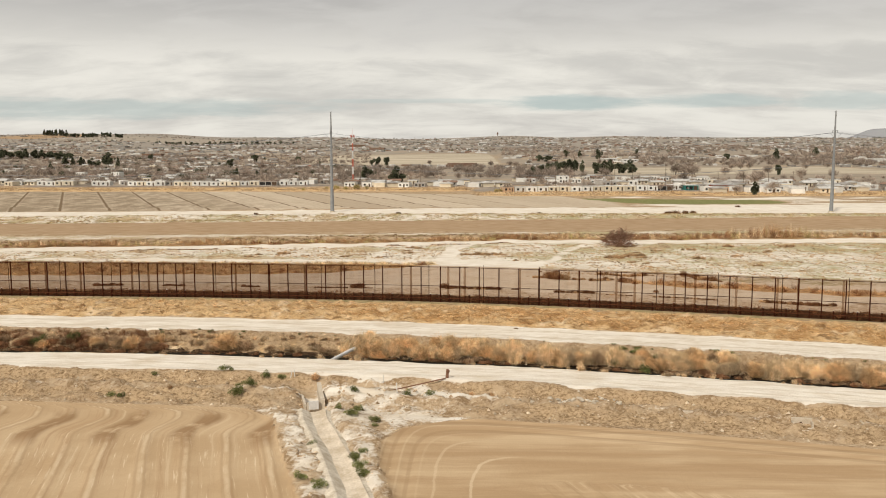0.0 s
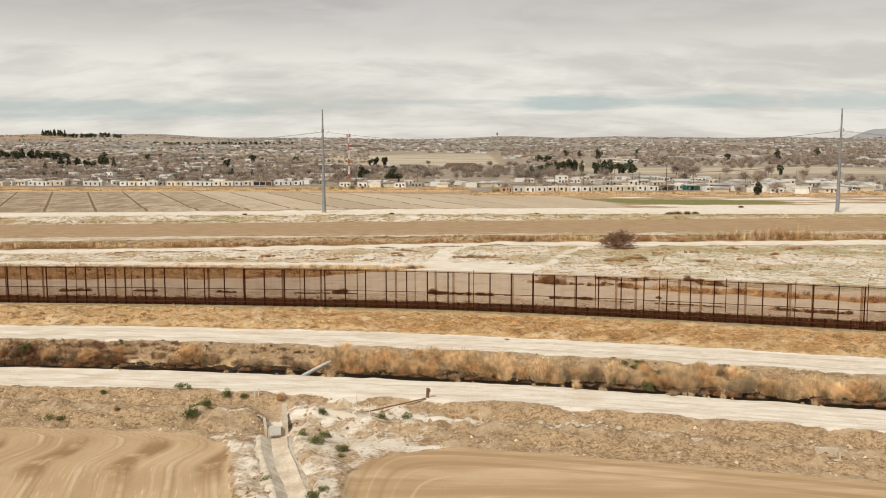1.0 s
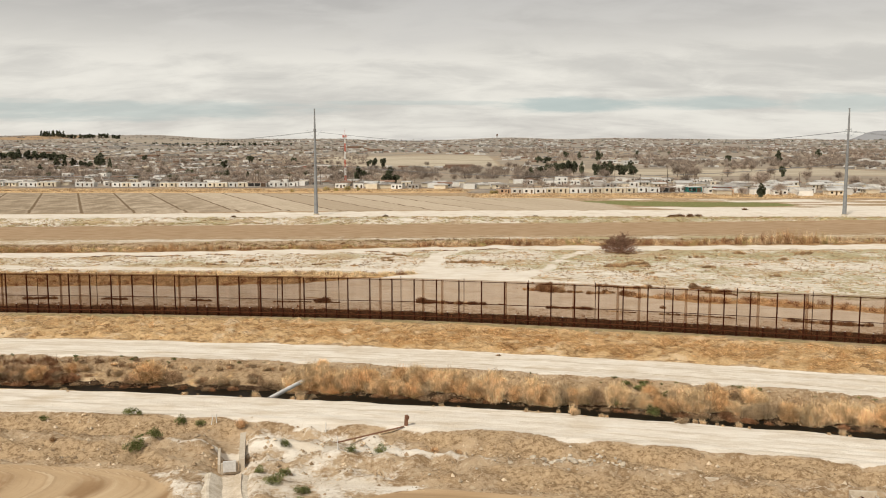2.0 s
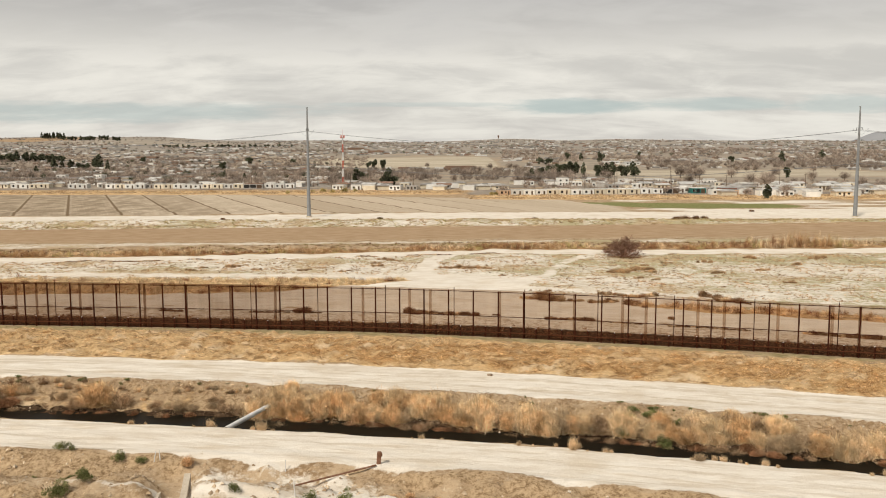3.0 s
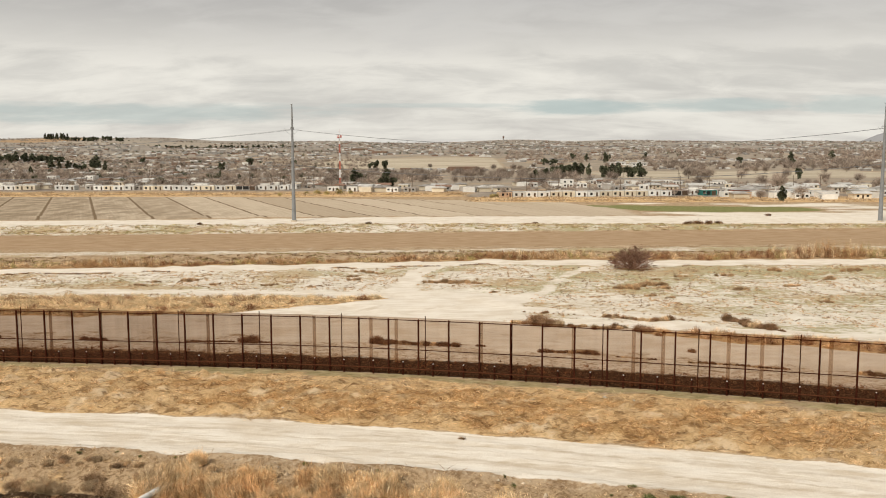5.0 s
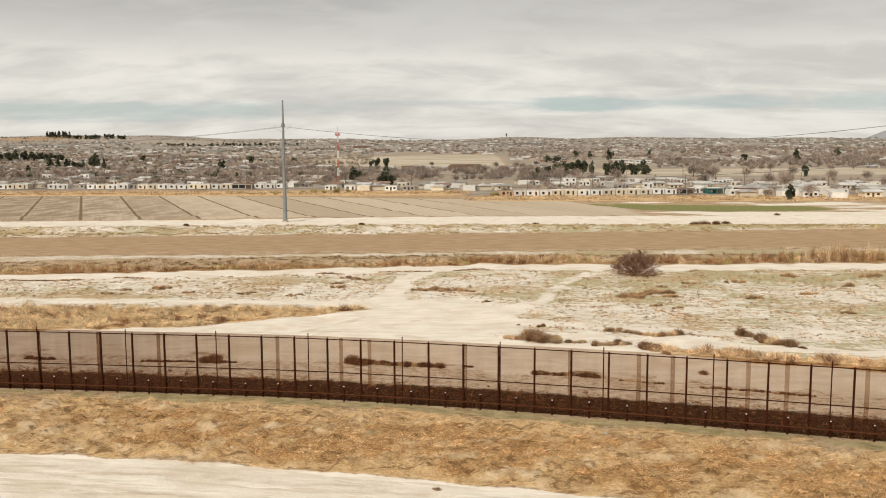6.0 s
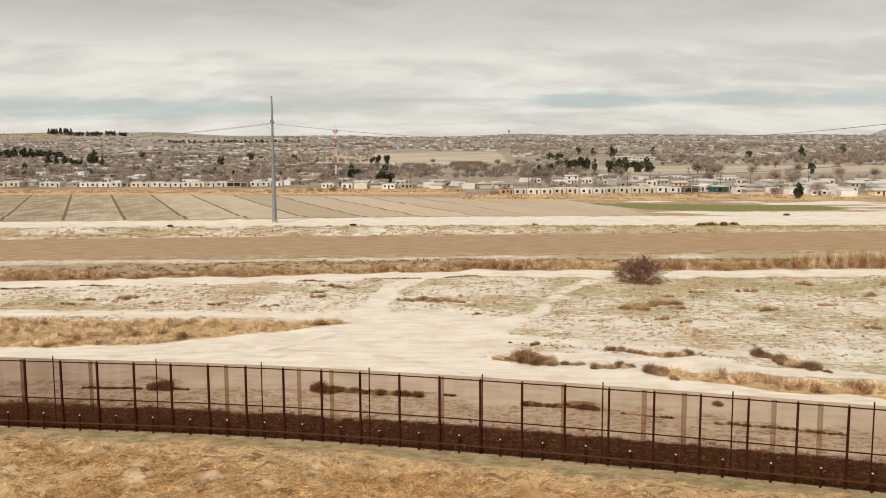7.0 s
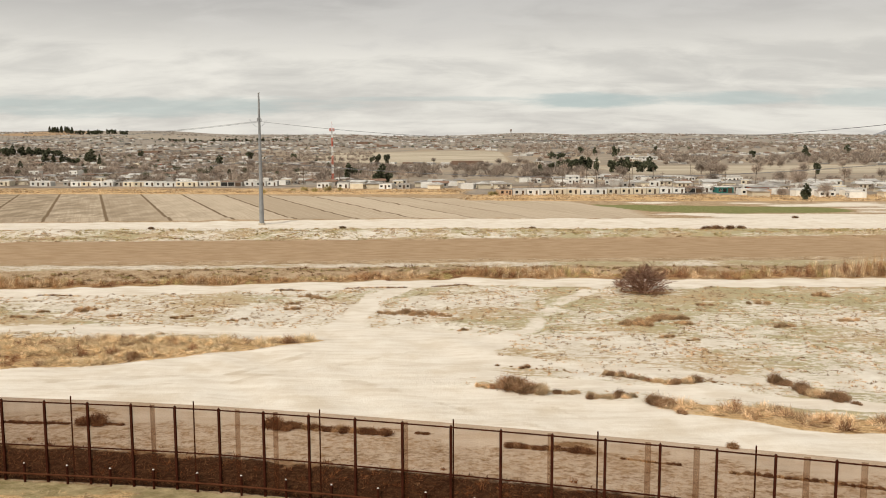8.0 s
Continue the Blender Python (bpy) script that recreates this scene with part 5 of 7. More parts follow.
    P = scatter(3600, 31, -75, -30, 76, 94, lambda x, y: band(U(x, y), 21.6, 26.0, 0.4) * (1 - smooth(-40, -33, x)) * (0.3 + 0.7 * clump(x, y, 5, 77)))
    mounds("dark_weeds", "dark red-brown dead weeds massed on the canal bank", "weeds", P, 0.75, 0.75, MAROON, 55, 0.035, 31)
    P = scatter(9000, 15, -66, 64, 76, 92, lambda x, y: band(U(x, y), 20.9, 25.4, 0.3) * clump(x, y, 3, 64))
    tufts("dry_weeds", "tangled dry stalks on the canal bank", "weeds", P, 0.4, DEAD, 7, 0.3, 0.035, 1.2, 15)
    P = scatter(4200, 28, -66, 64, 74, 94, lambda x, y: band(U(x, y), 20.7, 25.2, 0.3) * clump(x, y, 4, 74) ** 1.5)
    mounds("dry_weeds", "small tan tufts on the bare canal bank", "weeds", P, 0.3, 0.28, TAWNY, 22, 0.03, 28)


grass()


def loose_shrubs():
    R = random.Random(8)
    near = [(-30.7, 72.4, .35), (-23.6, 72.9, .55), (-22.8, 72.7, .45), (-23.8, 69.9, .35), (-20.6, 69.5, .6), (-20.1, 66.3, .8), (-19.0, 67.6, .75), (-18.8, 71.9, .6), (-17.0, 71.8, .5),
            (-32.2, 66.1, .5), (-31.2, 66.0, .4), (-8.6, 66.8, .55), (-7.9, 61.0, .65), (-7.6, 62.7, .5), (-5.7, 60.0, .55), (-5.6, 59.1, .3), (-3.4, 65.7, .5), (-1.1, 65.5, .5), (-1.2, 67.5, .4),
            (-10.2, 55.0, .45), (-6.4, 52.6, .6), (-5.7, 51.0, .7), (-5.4, 49.9, .6), (-5.9, 53.4, .4), (-9.7, 48.6, .5), (-9.5, 63.0, .5), (-8.2, 47.6, .6)]
    for x, y, s in near:
        shrub("green_bush", GREEN, "small green weed bush on the pale field bank", "bush", (x, y), s * 1.15, s * 1.15, "green weeds", 1500, 0.25, 0.06, 0.0)
    for x, y, s in ((4.7, 65.8, .45), (1.9, 66.6, .5), (2.9, 66.9, .4), (-27, 67.5, .4), (-26, 69, .35), (-13.3, 71.0, .7), (-11.9, 62.8, .7), (-11.3, 62.2, .55)):
        shrub("ditch_tumbleweed", CRUSTW, "tan dry tumbleweed lodged by the ditch", "tumbleweed", (x, y), s, s, "dry weeds by the ditch", 2600, 0.26, 0.022, 0.2)
    # behind the fence
    def ragged(points, size, group, dry=0.3, step=0.55, behind=False):
        """A ragged line of dead brush: low dark heaps with dry tips among them."""
        for (ax, ay), (bx, by) in zip(points, points[1:]):
            n = max(1, int(math.hypot(bx - ax, by - ay) / (size * step)))
            for i in range(n):
                t = (i + R.random()) / n
                x, y, k = ax + (bx - ax) * t, ay + (by - ay) * t + R.uniform(-0.4, 0.4) * size, size * R.uniform(0.55, 1.3)
                if R.random() < dry:
                    shrub("dry_bush", TAWNY, "tawny dry weed bush among dead brush", "bush", (x, y), k * 1.05, k * 0.9, group, 3200, 0.34, 0.022, 0.35)
                elif behind:
                    shrub("dark_brush", DARKW, "dark dead brush on the track behind the fence", "brush", (x, y), k * 1.25, k * 1.0, group, 1700, 0.3, 0.042, 0.1)
                else:
                    shrub("brown_brush", BRUSHW, "brown dead brush lying on pale ground", "brush", (x, y), k * 1.25, k * 1.0, group, 2600, 0.38, 0.03, 0.1)

    g = "dead brush behind the fence"
    for x0, x1, v, size, dry in ((-62, -57, 8.6, .45, .2), (-50, -46, 8.5, .3, 0), (-36, -33, 8.4, .32, 0), (-23.2, -17.5, 8.6, .2, 0), (-16.8, -14.9, 8.85, .75, 0), (-14.9, -13.2, 9.3, .2, 0), (-1.2, 0.4, 10.1, .8, 0), (0.2, 8.4, 10.6, .45, .3), (10.4, 11.6, 11.4, .2, .2),
                                 (17.6, 23.6, 10.4, .36, .25), (25.5, 29.5, 10.1, .16, .5), (32.5, 42, 9.5, .22, .4), (48, 58, 9.2, .45, .3)):
        ragged([(x0, float(fence_s(x0)) + v), (x1, float(fence_s(x1)) + v)], size, g, dry, behind=True)
    # on the salt crust
    g = "dead brush on the crust"
    ragged([(15.1, 127.5), (16.9, 127.2)], 0.5, g, 0.9)
    ragged([(18.4, 126.9), (19.6, 126.6), (21.5, 126.1)], 1.05, g, 0.45, 0.4)
    ragged([(22.4, 126.4), (24.4, 126.4)], 0.42, g, 0.8)
    ragged([(25.0, 125.2), (29.6, 125.2)], 0.5, g, 0.65)
    ragged([(30.6, 123.9), (31.6, 122.9)], 0.75, g, 0.2)
    ragged([(32.0, 121.5), (32.5, 121.2)], 0.4, g, 0.2)
    ragged([(17.3, 133.9), (22.9, 132.9), (25.8, 133.0)], 0.2, g, 0.5, 4.0)
    ragged([(19.7, 133.3), (20.4, 133.3)], 0.5, g, 0.0)
    ragged([(27.6, 131.6), (29.8, 130.9), (31.2, 130.2)], 0.45, g, 0.5)
    ragged([(31.5, 129.8), (33.3, 128.9), (34.7, 129.0), (36.4, 129.3)], 0.55, g, 0.5)
    ragged([(36.5, 129.4), (42.0, 128.4)], 0.22, g, 0.5, 4.0)
    ragged([(42.8, 129.3), (44.4, 128.5)], 0.75, g, 0.25)
    ragged([(44.5, 127.9), (45.1, 126.4), (46.3, 125.2), (47.3, 124.7)], 0.85, g, 0.2)
    ragged([(47.8, 124.2), (48.3, 124.0)], 0.35, g, 0.0)
    ragged([(33.9, 115.3), (34.5, 115.3)], 0.4, g, 0.3)
    for x, y, s in ((13.6, 148.0, .6), (7.7, 155.6, 1.1), (5.7, 156.9, 1.2), (3.4, 156.5, 1.0), (9.6, 154.8, .9), (11.3, 154.2, .6), (-43.9, 156.4, .7), (-38.6, 156.1, 1.0), (-9.9, 158.5, .9), (-23, 154, .6), (-15.1, 152.7, .5), (-9.7, 166.1, 1.0), (-8, 165, .8), (-11, 161.5, .8), (34.2, 151.0, 1.1), (35.5, 150.4, 1.3), (37.4, 153.2, 1.2), (39.5, 154, 1.3), (41.5, 153.6, 1.0),
                    (41.2, 151.2, .9), (53.0, 150.4, 1.0), (62.5, 153.4, .9), (37.5, 145.4, .7), (40.4, 144.3, .6), (42.1, 159.6, .7), (55, 163, 1.0), (47, 162, .8), (-38, 157, .9), (-33, 154, .7), (-24, 153, .7), (-16, 151.5, .6), (-45, 153, .8), (62, 141, .8), (66, 168, 1.2), (72, 160, 1.0), (80, 168, 1.4)):
        for dx, dy, k in ((0.0, 0.0, 0.8), (R.uniform(0.5, 1.1), R.uniform(-0.4, 0.4), 0.65), (-R.uniform(0.5, 1.1), R.uniform(-0.4, 0.4), 0.55)):
            shrub("crust_bush", CRUSTW, "tawny brown dry weed bush on the salt crust", "bush", (x + dx * s * 1.2, y + dy * s), s * k * 1.15, s * k * 0.85, "dry weeds on the crust", 900, 0.4, 0.04, 0.4)
    # far banks
    for x, y, s in ((75, 247, 2.0), (78, 247.5, 2.3), (81, 247, 2.0), (84, 247.5, 1.6), (112, 279, 1.4), (-20, 246, 1.2), (-70, 244, 1.2), (30, 249, 1.2)):
        shrub("dark_brush", DARKW, "dark dead brush on the weedy bank", "brush", (x, y), s, s * 0.6, "brush on the far bank", 1700, 0.3, 0.042, 0.1)
    # one clod of weed on the patrol road, one stone in the straw
    shrub("dead_scrub", DARKW, "small dark weed lying on the dirt road", "scrub", (9.1, 90.9), 0.4, 0.3, "", 800, 0.4, 0.05, 0.0)


loose_shrubs()


def big_bush():
    """The large bare bush: many stems from one root, forking into fine twigs."""
    R = random.Random(21)
    e = thing("bare_bush", "large leafless purple-brown bush beside the dirt road", "bush", (41.0, 171.6 * S, gz(41.0, 171.6 * S)))
    e.matrix_basis = e.matrix_basis @ Matrix.Diagonal((1.18, 1.15, 0.9, 1))
    limbs = bmesh.new()
    bases, tips, widths = [], [], []

    def grow(p, d, length, rad, level):
        q = p + d * length
        if level < 3:
            tube(limbs, p, q, rad, rad * 0.6, 5)
        else:
            bases.append(tuple(p)), tips.append(tuple(q)), widths.append(rad * 2)
        if level == 4:
            return
        for _ in range((4, 4, 4, 4)[level]):
            t = R.uniform(0.4, 1.0)
            dd = (d + Vector((R.gauss(0, 0.5), R.gauss(0, 0.5), R.gauss(0.08, 0.33)))).normalized()
            grow(p + d * length * t, dd, length * R.uniform(0.5, 0.75), rad * 0.55, level + 1)

    for i in range(22):
        a = 2 * math.pi * i / 22 * 5 + R.uniform(-0.2, 0.2)
        t = 0.15 + 1.3 * ((i * 0.618) % 1.0)
        d = Vector((math.cos(a) * math.sin(t), math.sin(a) * math.sin(t), math.cos(t) + 0.05)).normalized()
        grow(Vector((R.uniform(-0.3, 0.3), R.uniform(-0.3, 0.3), 0)), d, R.uniform(2.1, 2.8), 0.10, 0)
    part("woody_frame", limbs, TWIG, e)
    r = np.random.default_rng(3)
    b, t = np.array(bases), np.array(tips)
    t[:, 2] = np.maximum(t[:, 2], 0.05)
    b[:, 2] = np.maximum(b[:, 2], 0.0)
    v, o = blade_mesh(b, t, np.maximum(np.array(widths) * 1.3, 0.045), r.normal(0, 0.04, b.shape), r)
    to_object("twig_crown", v, o, TWIG, e)


big_bush()


# ---------------------------------------------------------------- canal and ditch works
def canal_pipe():
    e = thing("canal_pipe", "white pipe laid slantwise over the canal", "pipe", (-12.82, 96.9, -0.22))
    bm = bmesh.new()
    d = Vector((2.09, 8.1, -0.26))
    n = 14
    ring = []
    side = d.cross(Vector((0, 0, 1))).normalized()
    up = side.cross(d).normalized()
    for r, back in ((0.2, False), (0.17, True)):
        for end in (0, 1):
            ring.append([bm.verts.new(Vector((0, 0, 0)) + d * end + side * math.cos(2 * math.pi * i / n) * r + up * math.sin(2 * math.pi * i / n) * r) for i in range(n)])
    o0, o1, i0, i1 = ring
    for i in range(n):
        j = (i + 1) % n
        bm.faces.new((o0[i], o0[j], o1[j], o1[i]))
        bm.faces.new((i0[j], i0[i], i1[i], i1[j]))
        bm.faces.new((o0[j], o0[i], i0[i], i0[j]))
        bm.faces.new((o1[i], o1[j], i1[j], i1[i]))
    bmesh.ops.recalc_face_normals(bm, faces=bm.faces)
    part("barrel", bm, PIPE, e, smooth=False)
    for t in (0.5,):
        bm = bmesh.new()
        tube(bm, d * t, d * (t + 0.025), 0.23, 0.23, 14)
        part("collar", bm, PIPE, e)


canal_pipe()


def sweep(points, section, name, mat, parent):
    """A cross-section of (across, up) pairs drawn along a line on the plan; closed round."""
    vs, fs = [], []
    n = len(section)
    for i, p in enumerate(points):
        a = Vector(points[max(i - 1, 0)][:2])
        b = Vector(points[min(i + 1, len(points) - 1)][:2])
        t = (b - a).normalized()
        s = Vector((t.y, -t.x))
        for w, h in section:
            vs.append((p[0] + s.x * w, p[1] + s.y * w, p[2] + h))
    for i in range(len(points) - 1):
        for j in range(n):
            k = (j + 1) % n
            fs.append((i * n + j, i * n + k, (i + 1) * n + k, (i + 1) * n + j))
    fs.append(tuple(range(n)))
    fs.append(tuple(range((len(points) - 1) * n, len(points) * n))[::-1])
    return link_mesh(name, vs, fs, mat, parent)


def ditch_works():
    """A lined field ditch with its headgate, below the road."""
    R = random.Random(77)
    pts = [(float(ditch_x(y)) + R.uniform(-0.01, 0.01), y * S, -0.42 + R.uniform(-0.01, 0.01)) for y in np.arange(62.6, 30, -0.7)]
    e = thing("field_ditch", "small concrete-lined field ditch half filled with silt", "ditch", (0, 0, 0))
    sweep(pts, [(-0.75, 0.14), (-0.42, -0.08), (0.3, -0.1), (1.2, 0.42), (1.36, 0.42), (2.0, 0.12), (2.0, -0.28), (-1.5, -0.28), (-1.5, -0.05), (-0.92, 0.14)], "lining", CHALK, e)
    sweep([(x - 0.1, y, -0.52 + 0.05 * math.sin(y * 0.9) + R.uniform(-0.03, 0.03)) for x, y, _ in pts], [(-1.0, 0.36), (-0.5, 0.16), (-0.1, 0.08), (0.75, 0.04), (0.75, -0.05), (-1.0, -0.05)], "silt", SILT, e)
    g = thing("headgate", "weathered concrete headgate at the top of the field ditch", "headgate", (-12.1, 64.4 * S, -0.55), rz=14)
    for name, dims in (("head_wall", (0, 0, -0.5, 1.25, 0.2, 0.85)), ("gate_slab", (0, -0.2, -0.3, 0.95, 0.10, 0.85))):
        bm = bmesh.new()
        box(bm, *dims, 0.025)
        part(name, bm, CAP if name == "gate_slab" else CONCRETE, g, "pale gate slab" if name == "gate_slab" else "")
    for s, tall in ((-1, -0.5), (1, 0.6)):
        vs = []
        for off in (0, (0.2 if s < 0 else 0.42) * s):
            for y, h in ((0.1, 0.5 if s > 0 else 0.2), (3.2, 0.35 + 0.3 * tall), (5.6, 0.15 + tall), (5.6, -0.7), (0.1, -0.7)):
                vs.append((s * (0.66 + 0.02 * y) + off, y, h))
        fs = [(0, 1, 2, 3, 4), (9, 8, 7, 6, 5)] + [(i, i + 5, (i + 1) % 5 + 5, (i + 1) % 5) for i in range(5)]
        link_mesh("wing_wall", vs, fs, CONCRETE, g)


ditch_works()


def turnout(x, y, rz, label):
    y = y * S
    e = thing("turnout_box", label, "turnout box", (x, y, gz(x, y) - 0.1), "field turnouts", rz=rz)
    bm = bmesh.new()
    box(bm, 0, 0.35, -0.2, 1.7, 0.18, 0.95, 0.02)
    part("back_wall", bm, CONCRETE, e)
    for s in (-1, 1):
        bm = bmesh.new()
        box(bm, s * 0.78, -0.05, -0.2, 0.14, 0.7, 0.75, 0.02)
        part("side_wall", bm, CONCRETE, e)
    bm = bmesh.new()
    box(bm, 0.1, -0.65, -0.05, 1.5, 0.8, 0.12, 0.02)
    part("apron", bm, CONCRETE, e)
    bm = bmesh.new()
    tube(bm, (-0.1, 0.25, 0.2), (-0.1, 0.22, 0.2), 0.2, 0.2, 12)
    part("outlet", bm, RUST_DARK, e, "dark round outlet hole")
    return e


turnout(31.2, 59.2, -8, "square concrete field turnout with a dark outlet hole")
silted = turnout(21.9, 61.8, -8, "silted concrete field turnout in the dirt bank")
silted.location.z -= 0.45


def loose_timber():
    a, b = Vector((-5.4, 68.7 * S)), Vector((0.3, 70.6 * S))
    za, zb = gz(*a) + 0.03, gz(*b) + 0.10
    e = thing("old_beam", "rusty brown beam lying on the field bank", "beam", (a.x, a.y, za))
    bm = bmesh.new()
    L = (b - a).length
    q = (Vector((b.x, b.y, zb)) - Vector((a.x, a.y, za))).to_track_quat("X", "Z").to_matrix().to_4x4()
    box(bm, L / 2, 0, -0.05, L, 0.11, 0.10, 0.015)
    bmesh.ops.transform(bm, matrix=q, verts=bm.verts)
    part("beam", bm, TIMBER, e)
    bm = bmesh.new()
    box(bm, 0, 0, -0.3, 0.28, 0.24, 1.15, 0.03)
    box(bm, 0.08, 0.0, 0.5, 0.26, 0.26, 0.26, 0.04)
    s = tagged(part("timber_stump", bm, TIMBER), "short dark brown stump post beside the road", "post")
    s.matrix_basis = pose(0.4, 70.9 * S, gz(0.4, 70.9 * S), 4, 3, 20)
    for x, y, h in ((-4.3, 65.6, 1.0), (-16.0, 71.6, 0.8), (-15.6, 71.7, 0.8), (-6.2, 70.6, 0.9)):
        bm = bmesh.new()
        tube(bm, (0, 0, -0.2), (0.05, 0, h), 0.045, 0.035, 6)
        s = tagged(part("marker_stake", bm, CAP), "thin pale marker stake in the dirt bank", "stake", "marker stakes")
        s.matrix_basis = pose(x, y * S, gz(x, y * S), random.uniform(-8, 8), random.uniform(-8, 8), 0)


loose_timber()


def stones():
    R = random.Random(31)
    made = []
    for k in range(4):
        bm = bmesh.new()
        bmesh.ops.create_icosphere(bm, subdivisions=1, radius=1.0)
        for v in bm.verts:
            v.co *= R.uniform(0.7, 1.15)
            v.co.z *= 0.6
        made.append(part("rubble_stone", bm, STONE))
    n = 0
    spots = [(R.gauss(13.6, 2.2), R.gauss(65.0, 0.9), R.uniform(0.08, 0.32) ** 1.0) for _ in range(120)]
    spots += [(R.uniform(-14, 22), R.uniform(60.5, 67), R.uniform(0.05, 0.14)) for _ in range(30)]
    spots += [(21.6, 99.3, 0.3), (-18.3, 95.6, 0.16), (24, 98.6, 0.14), (-6.0, 96, 0.15)]
    for x, y, s in spots:
        if abs(x - ditch_x(y)) < 1.3:
            continue
        ob = made[n] if n < 4 else new("rubble_stone", made[n % 4].data)
        ob.matrix_basis = pose(x, y * S, gz(x, y * S) + s * 0.15, R.uniform(-25, 25), R.uniform(-25, 25), R.uniform(0, 360)) @ Matrix.Diagonal((s * R.uniform(.8, 1.4), s, s, 1))
        tagged(ob, "broken pale stone lying in the dirt", "stone", "rubble stones")
        n += 1


stones()


def clods():
    """Lumps of broken earth on the raw banks, too many to count."""
    r = np.random.default_rng(41)
    U = lambda x, y: fence_s(x) - y

    def keep(x, y):
        left, right = field_mask(x, y)
        open_ = (1 - left) * (1 - right) * smooth(0.75, 1.1, np.abs(x - ditch_x(y)))
        lump = np.clip(0.45 + 0.8 * wobble(x, y, 5, 81), 0.05, 1)
        return lump * (band(U(x, y), 37.1, 45.6, 0.4) + (0.6 + 1.2 * np.exp(-((np.abs(x - ditch_x(y)) - 1.4) / 0.6) ** 2)) * smooth(43, 44, U(x, y)) * open_) * open_

    P = np.concatenate([scatter(30000, 42, -62, 52, 40, 76, keep), scatter(11000, 43, -66, 64, 74, 94, lambda x, y: band(U(x, y), 20.8, 25.4, 0.3) * np.clip(0.5 + 0.7 * wobble(x, y, 4, 82), 0.1, 1))])
    n = len(P)
    s = 0.04 + 0.2 * r.uniform(0, 1, n) ** 3.5
    x, y = P[:, 0], P[:, 1] * S
    at = np.column_stack([x, y, ground_z(x, y)])
    unit = np.array([(1, 0, 0), (0, 1, 0), (-1, 0, 0), (0, -1, 0), (0, 0, 1)], float)
    a = r.uniform(0, 6.28, n)
    v = np.repeat(unit[None], n, 0) * r.uniform(0.6, 1.3, (n, 5, 1))
    v = np.stack([v[..., 0] * np.cos(a)[:, None] - v[..., 1] * np.sin(a)[:, None], v[..., 0] * np.sin(a)[:, None] + v[..., 1] * np.cos(a)[:, None], v[..., 2] * 0.8 - 0.12 * (1 - unit[:, 2])], -1)
    v = at[:, None] + v * s[:, None, None]
    o = np.arange(n)[:, None] * 5
    f = np.concatenate([o + np.array(t) for t in ((0, 1, 4), (1, 2, 4), (2, 3, 4), (3, 0, 4))])
    me = bpy.data.meshes.new("clods")
    me.from_pydata(v.reshape(-1, 3).tolist(), [], f.tolist())
    me.materials.append(CLOD)
    tagged(new("clods", me), "loose tan clods of earth on the raw banks", "clods", kind="stuff")


clods()


# ---------------------------------------------------------------- the town across the fields
PAINT = {
    "white": plain("white_render", (0.62, 0.60, 0.55), (0.76, 0.74, 0.69), 0.9, 0.0, 0.5, 0.1, 0.35),
    "cream": plain("cream_render", (0.58, 0.50, 0.37), (0.70, 0.62, 0.48), 0.9, 0.0, 0.5, 0.1, 0.35),
    "peach": plain("peach_render", (0.50, 0.33, 0.21), (0.60, 0.43, 0.30), 0.9, 0.0, 0.5, 0.1, 0.35),
    "grey": plain("bare_block_wall", (0.32, 0.295, 0.26), (0.42, 0.39, 0.35), 0.95, 0.0, 0.5, 0.1, 0.35),
    "teal": plain("teal_paint", (0.025, 0.12, 0.105), (0.045, 0.18, 0.155), 0.7, 0.0, 0.5, 0.1),
    "red": plain("orange_red_paint", (0.50, 0.13, 0.06), (0.62, 0.19, 0.10), 0.7, 0.0, 0.5, 0.1),
}
ROOFING = {
    "white": plain("whitewashed_roof", (0.46, 0.44, 0.41), (0.68, 0.66, 0.62), 0.85, 0.0, 0.4, 0.1, 0.4),
    "grey": plain("grey_roof", (0.22, 0.20, 0.18), (0.36, 0.34, 0.31), 0.85, 0.0, 0.4, 0.1, 0.5),
    "brown": plain("brown_roof", (0.17, 0.10, 0.07), (0.27, 0.18, 0.13), 0.85, 0.0, 0.4, 0.1, 0.5),
    "tin": plain("tin_roof", (0.40, 0.385, 0.36), (0.60, 0.58, 0.54), 0.7, 0.1, 0.4, 0.1, 0.3),
}
GLASS = plain("dark_window_glass", (0.018, 0.017, 0.016), (0.045, 0.043, 0.04), 0.2, 0.0, 1.0, 0.0)
DOOR = plain("dark_wooden_door", (0.07, 0.045, 0.03), (0.13, 0.085, 0.055), 0.7, 0.0, 2.0, 0.1)
MAST_RED = plain("mast_red_paint", (0.46, 0.10, 0.06), (0.56, 0.15, 0.10), 0.6, 0.0, 0.5, 0.05)
MAST_WHITE = plain("mast_white_paint", (0.68, 0.67, 0.64), (0.76, 0.75, 0.72), 0.6, 0.0, 0.5, 0.05)


def front_wall(bm, width, height, y, openings, thick=0.22):
    """A wall across x, its outer face at y, built round its openings (x0, x1, z0, z1)."""
    xs = sorted({-width / 2, width / 2, *[o[0] for o in openings], *[o[1] for o in openings]})
    zs = sorted({0.0, height, *[o[2] for o in openings], *[o[3] for o in openings]})
    for a, b in zip(xs, xs[1:]):
        for c, d in zip(zs, zs[1:]):
            mx, mz = (a + b) / 2, (c + d) / 2
            if any(o[0] < mx < o[1] and o[2] < mz < o[3] for o in openings):
                continue
            box(bm, mx, y + thick / 2, c, b - a, thick, d - c)


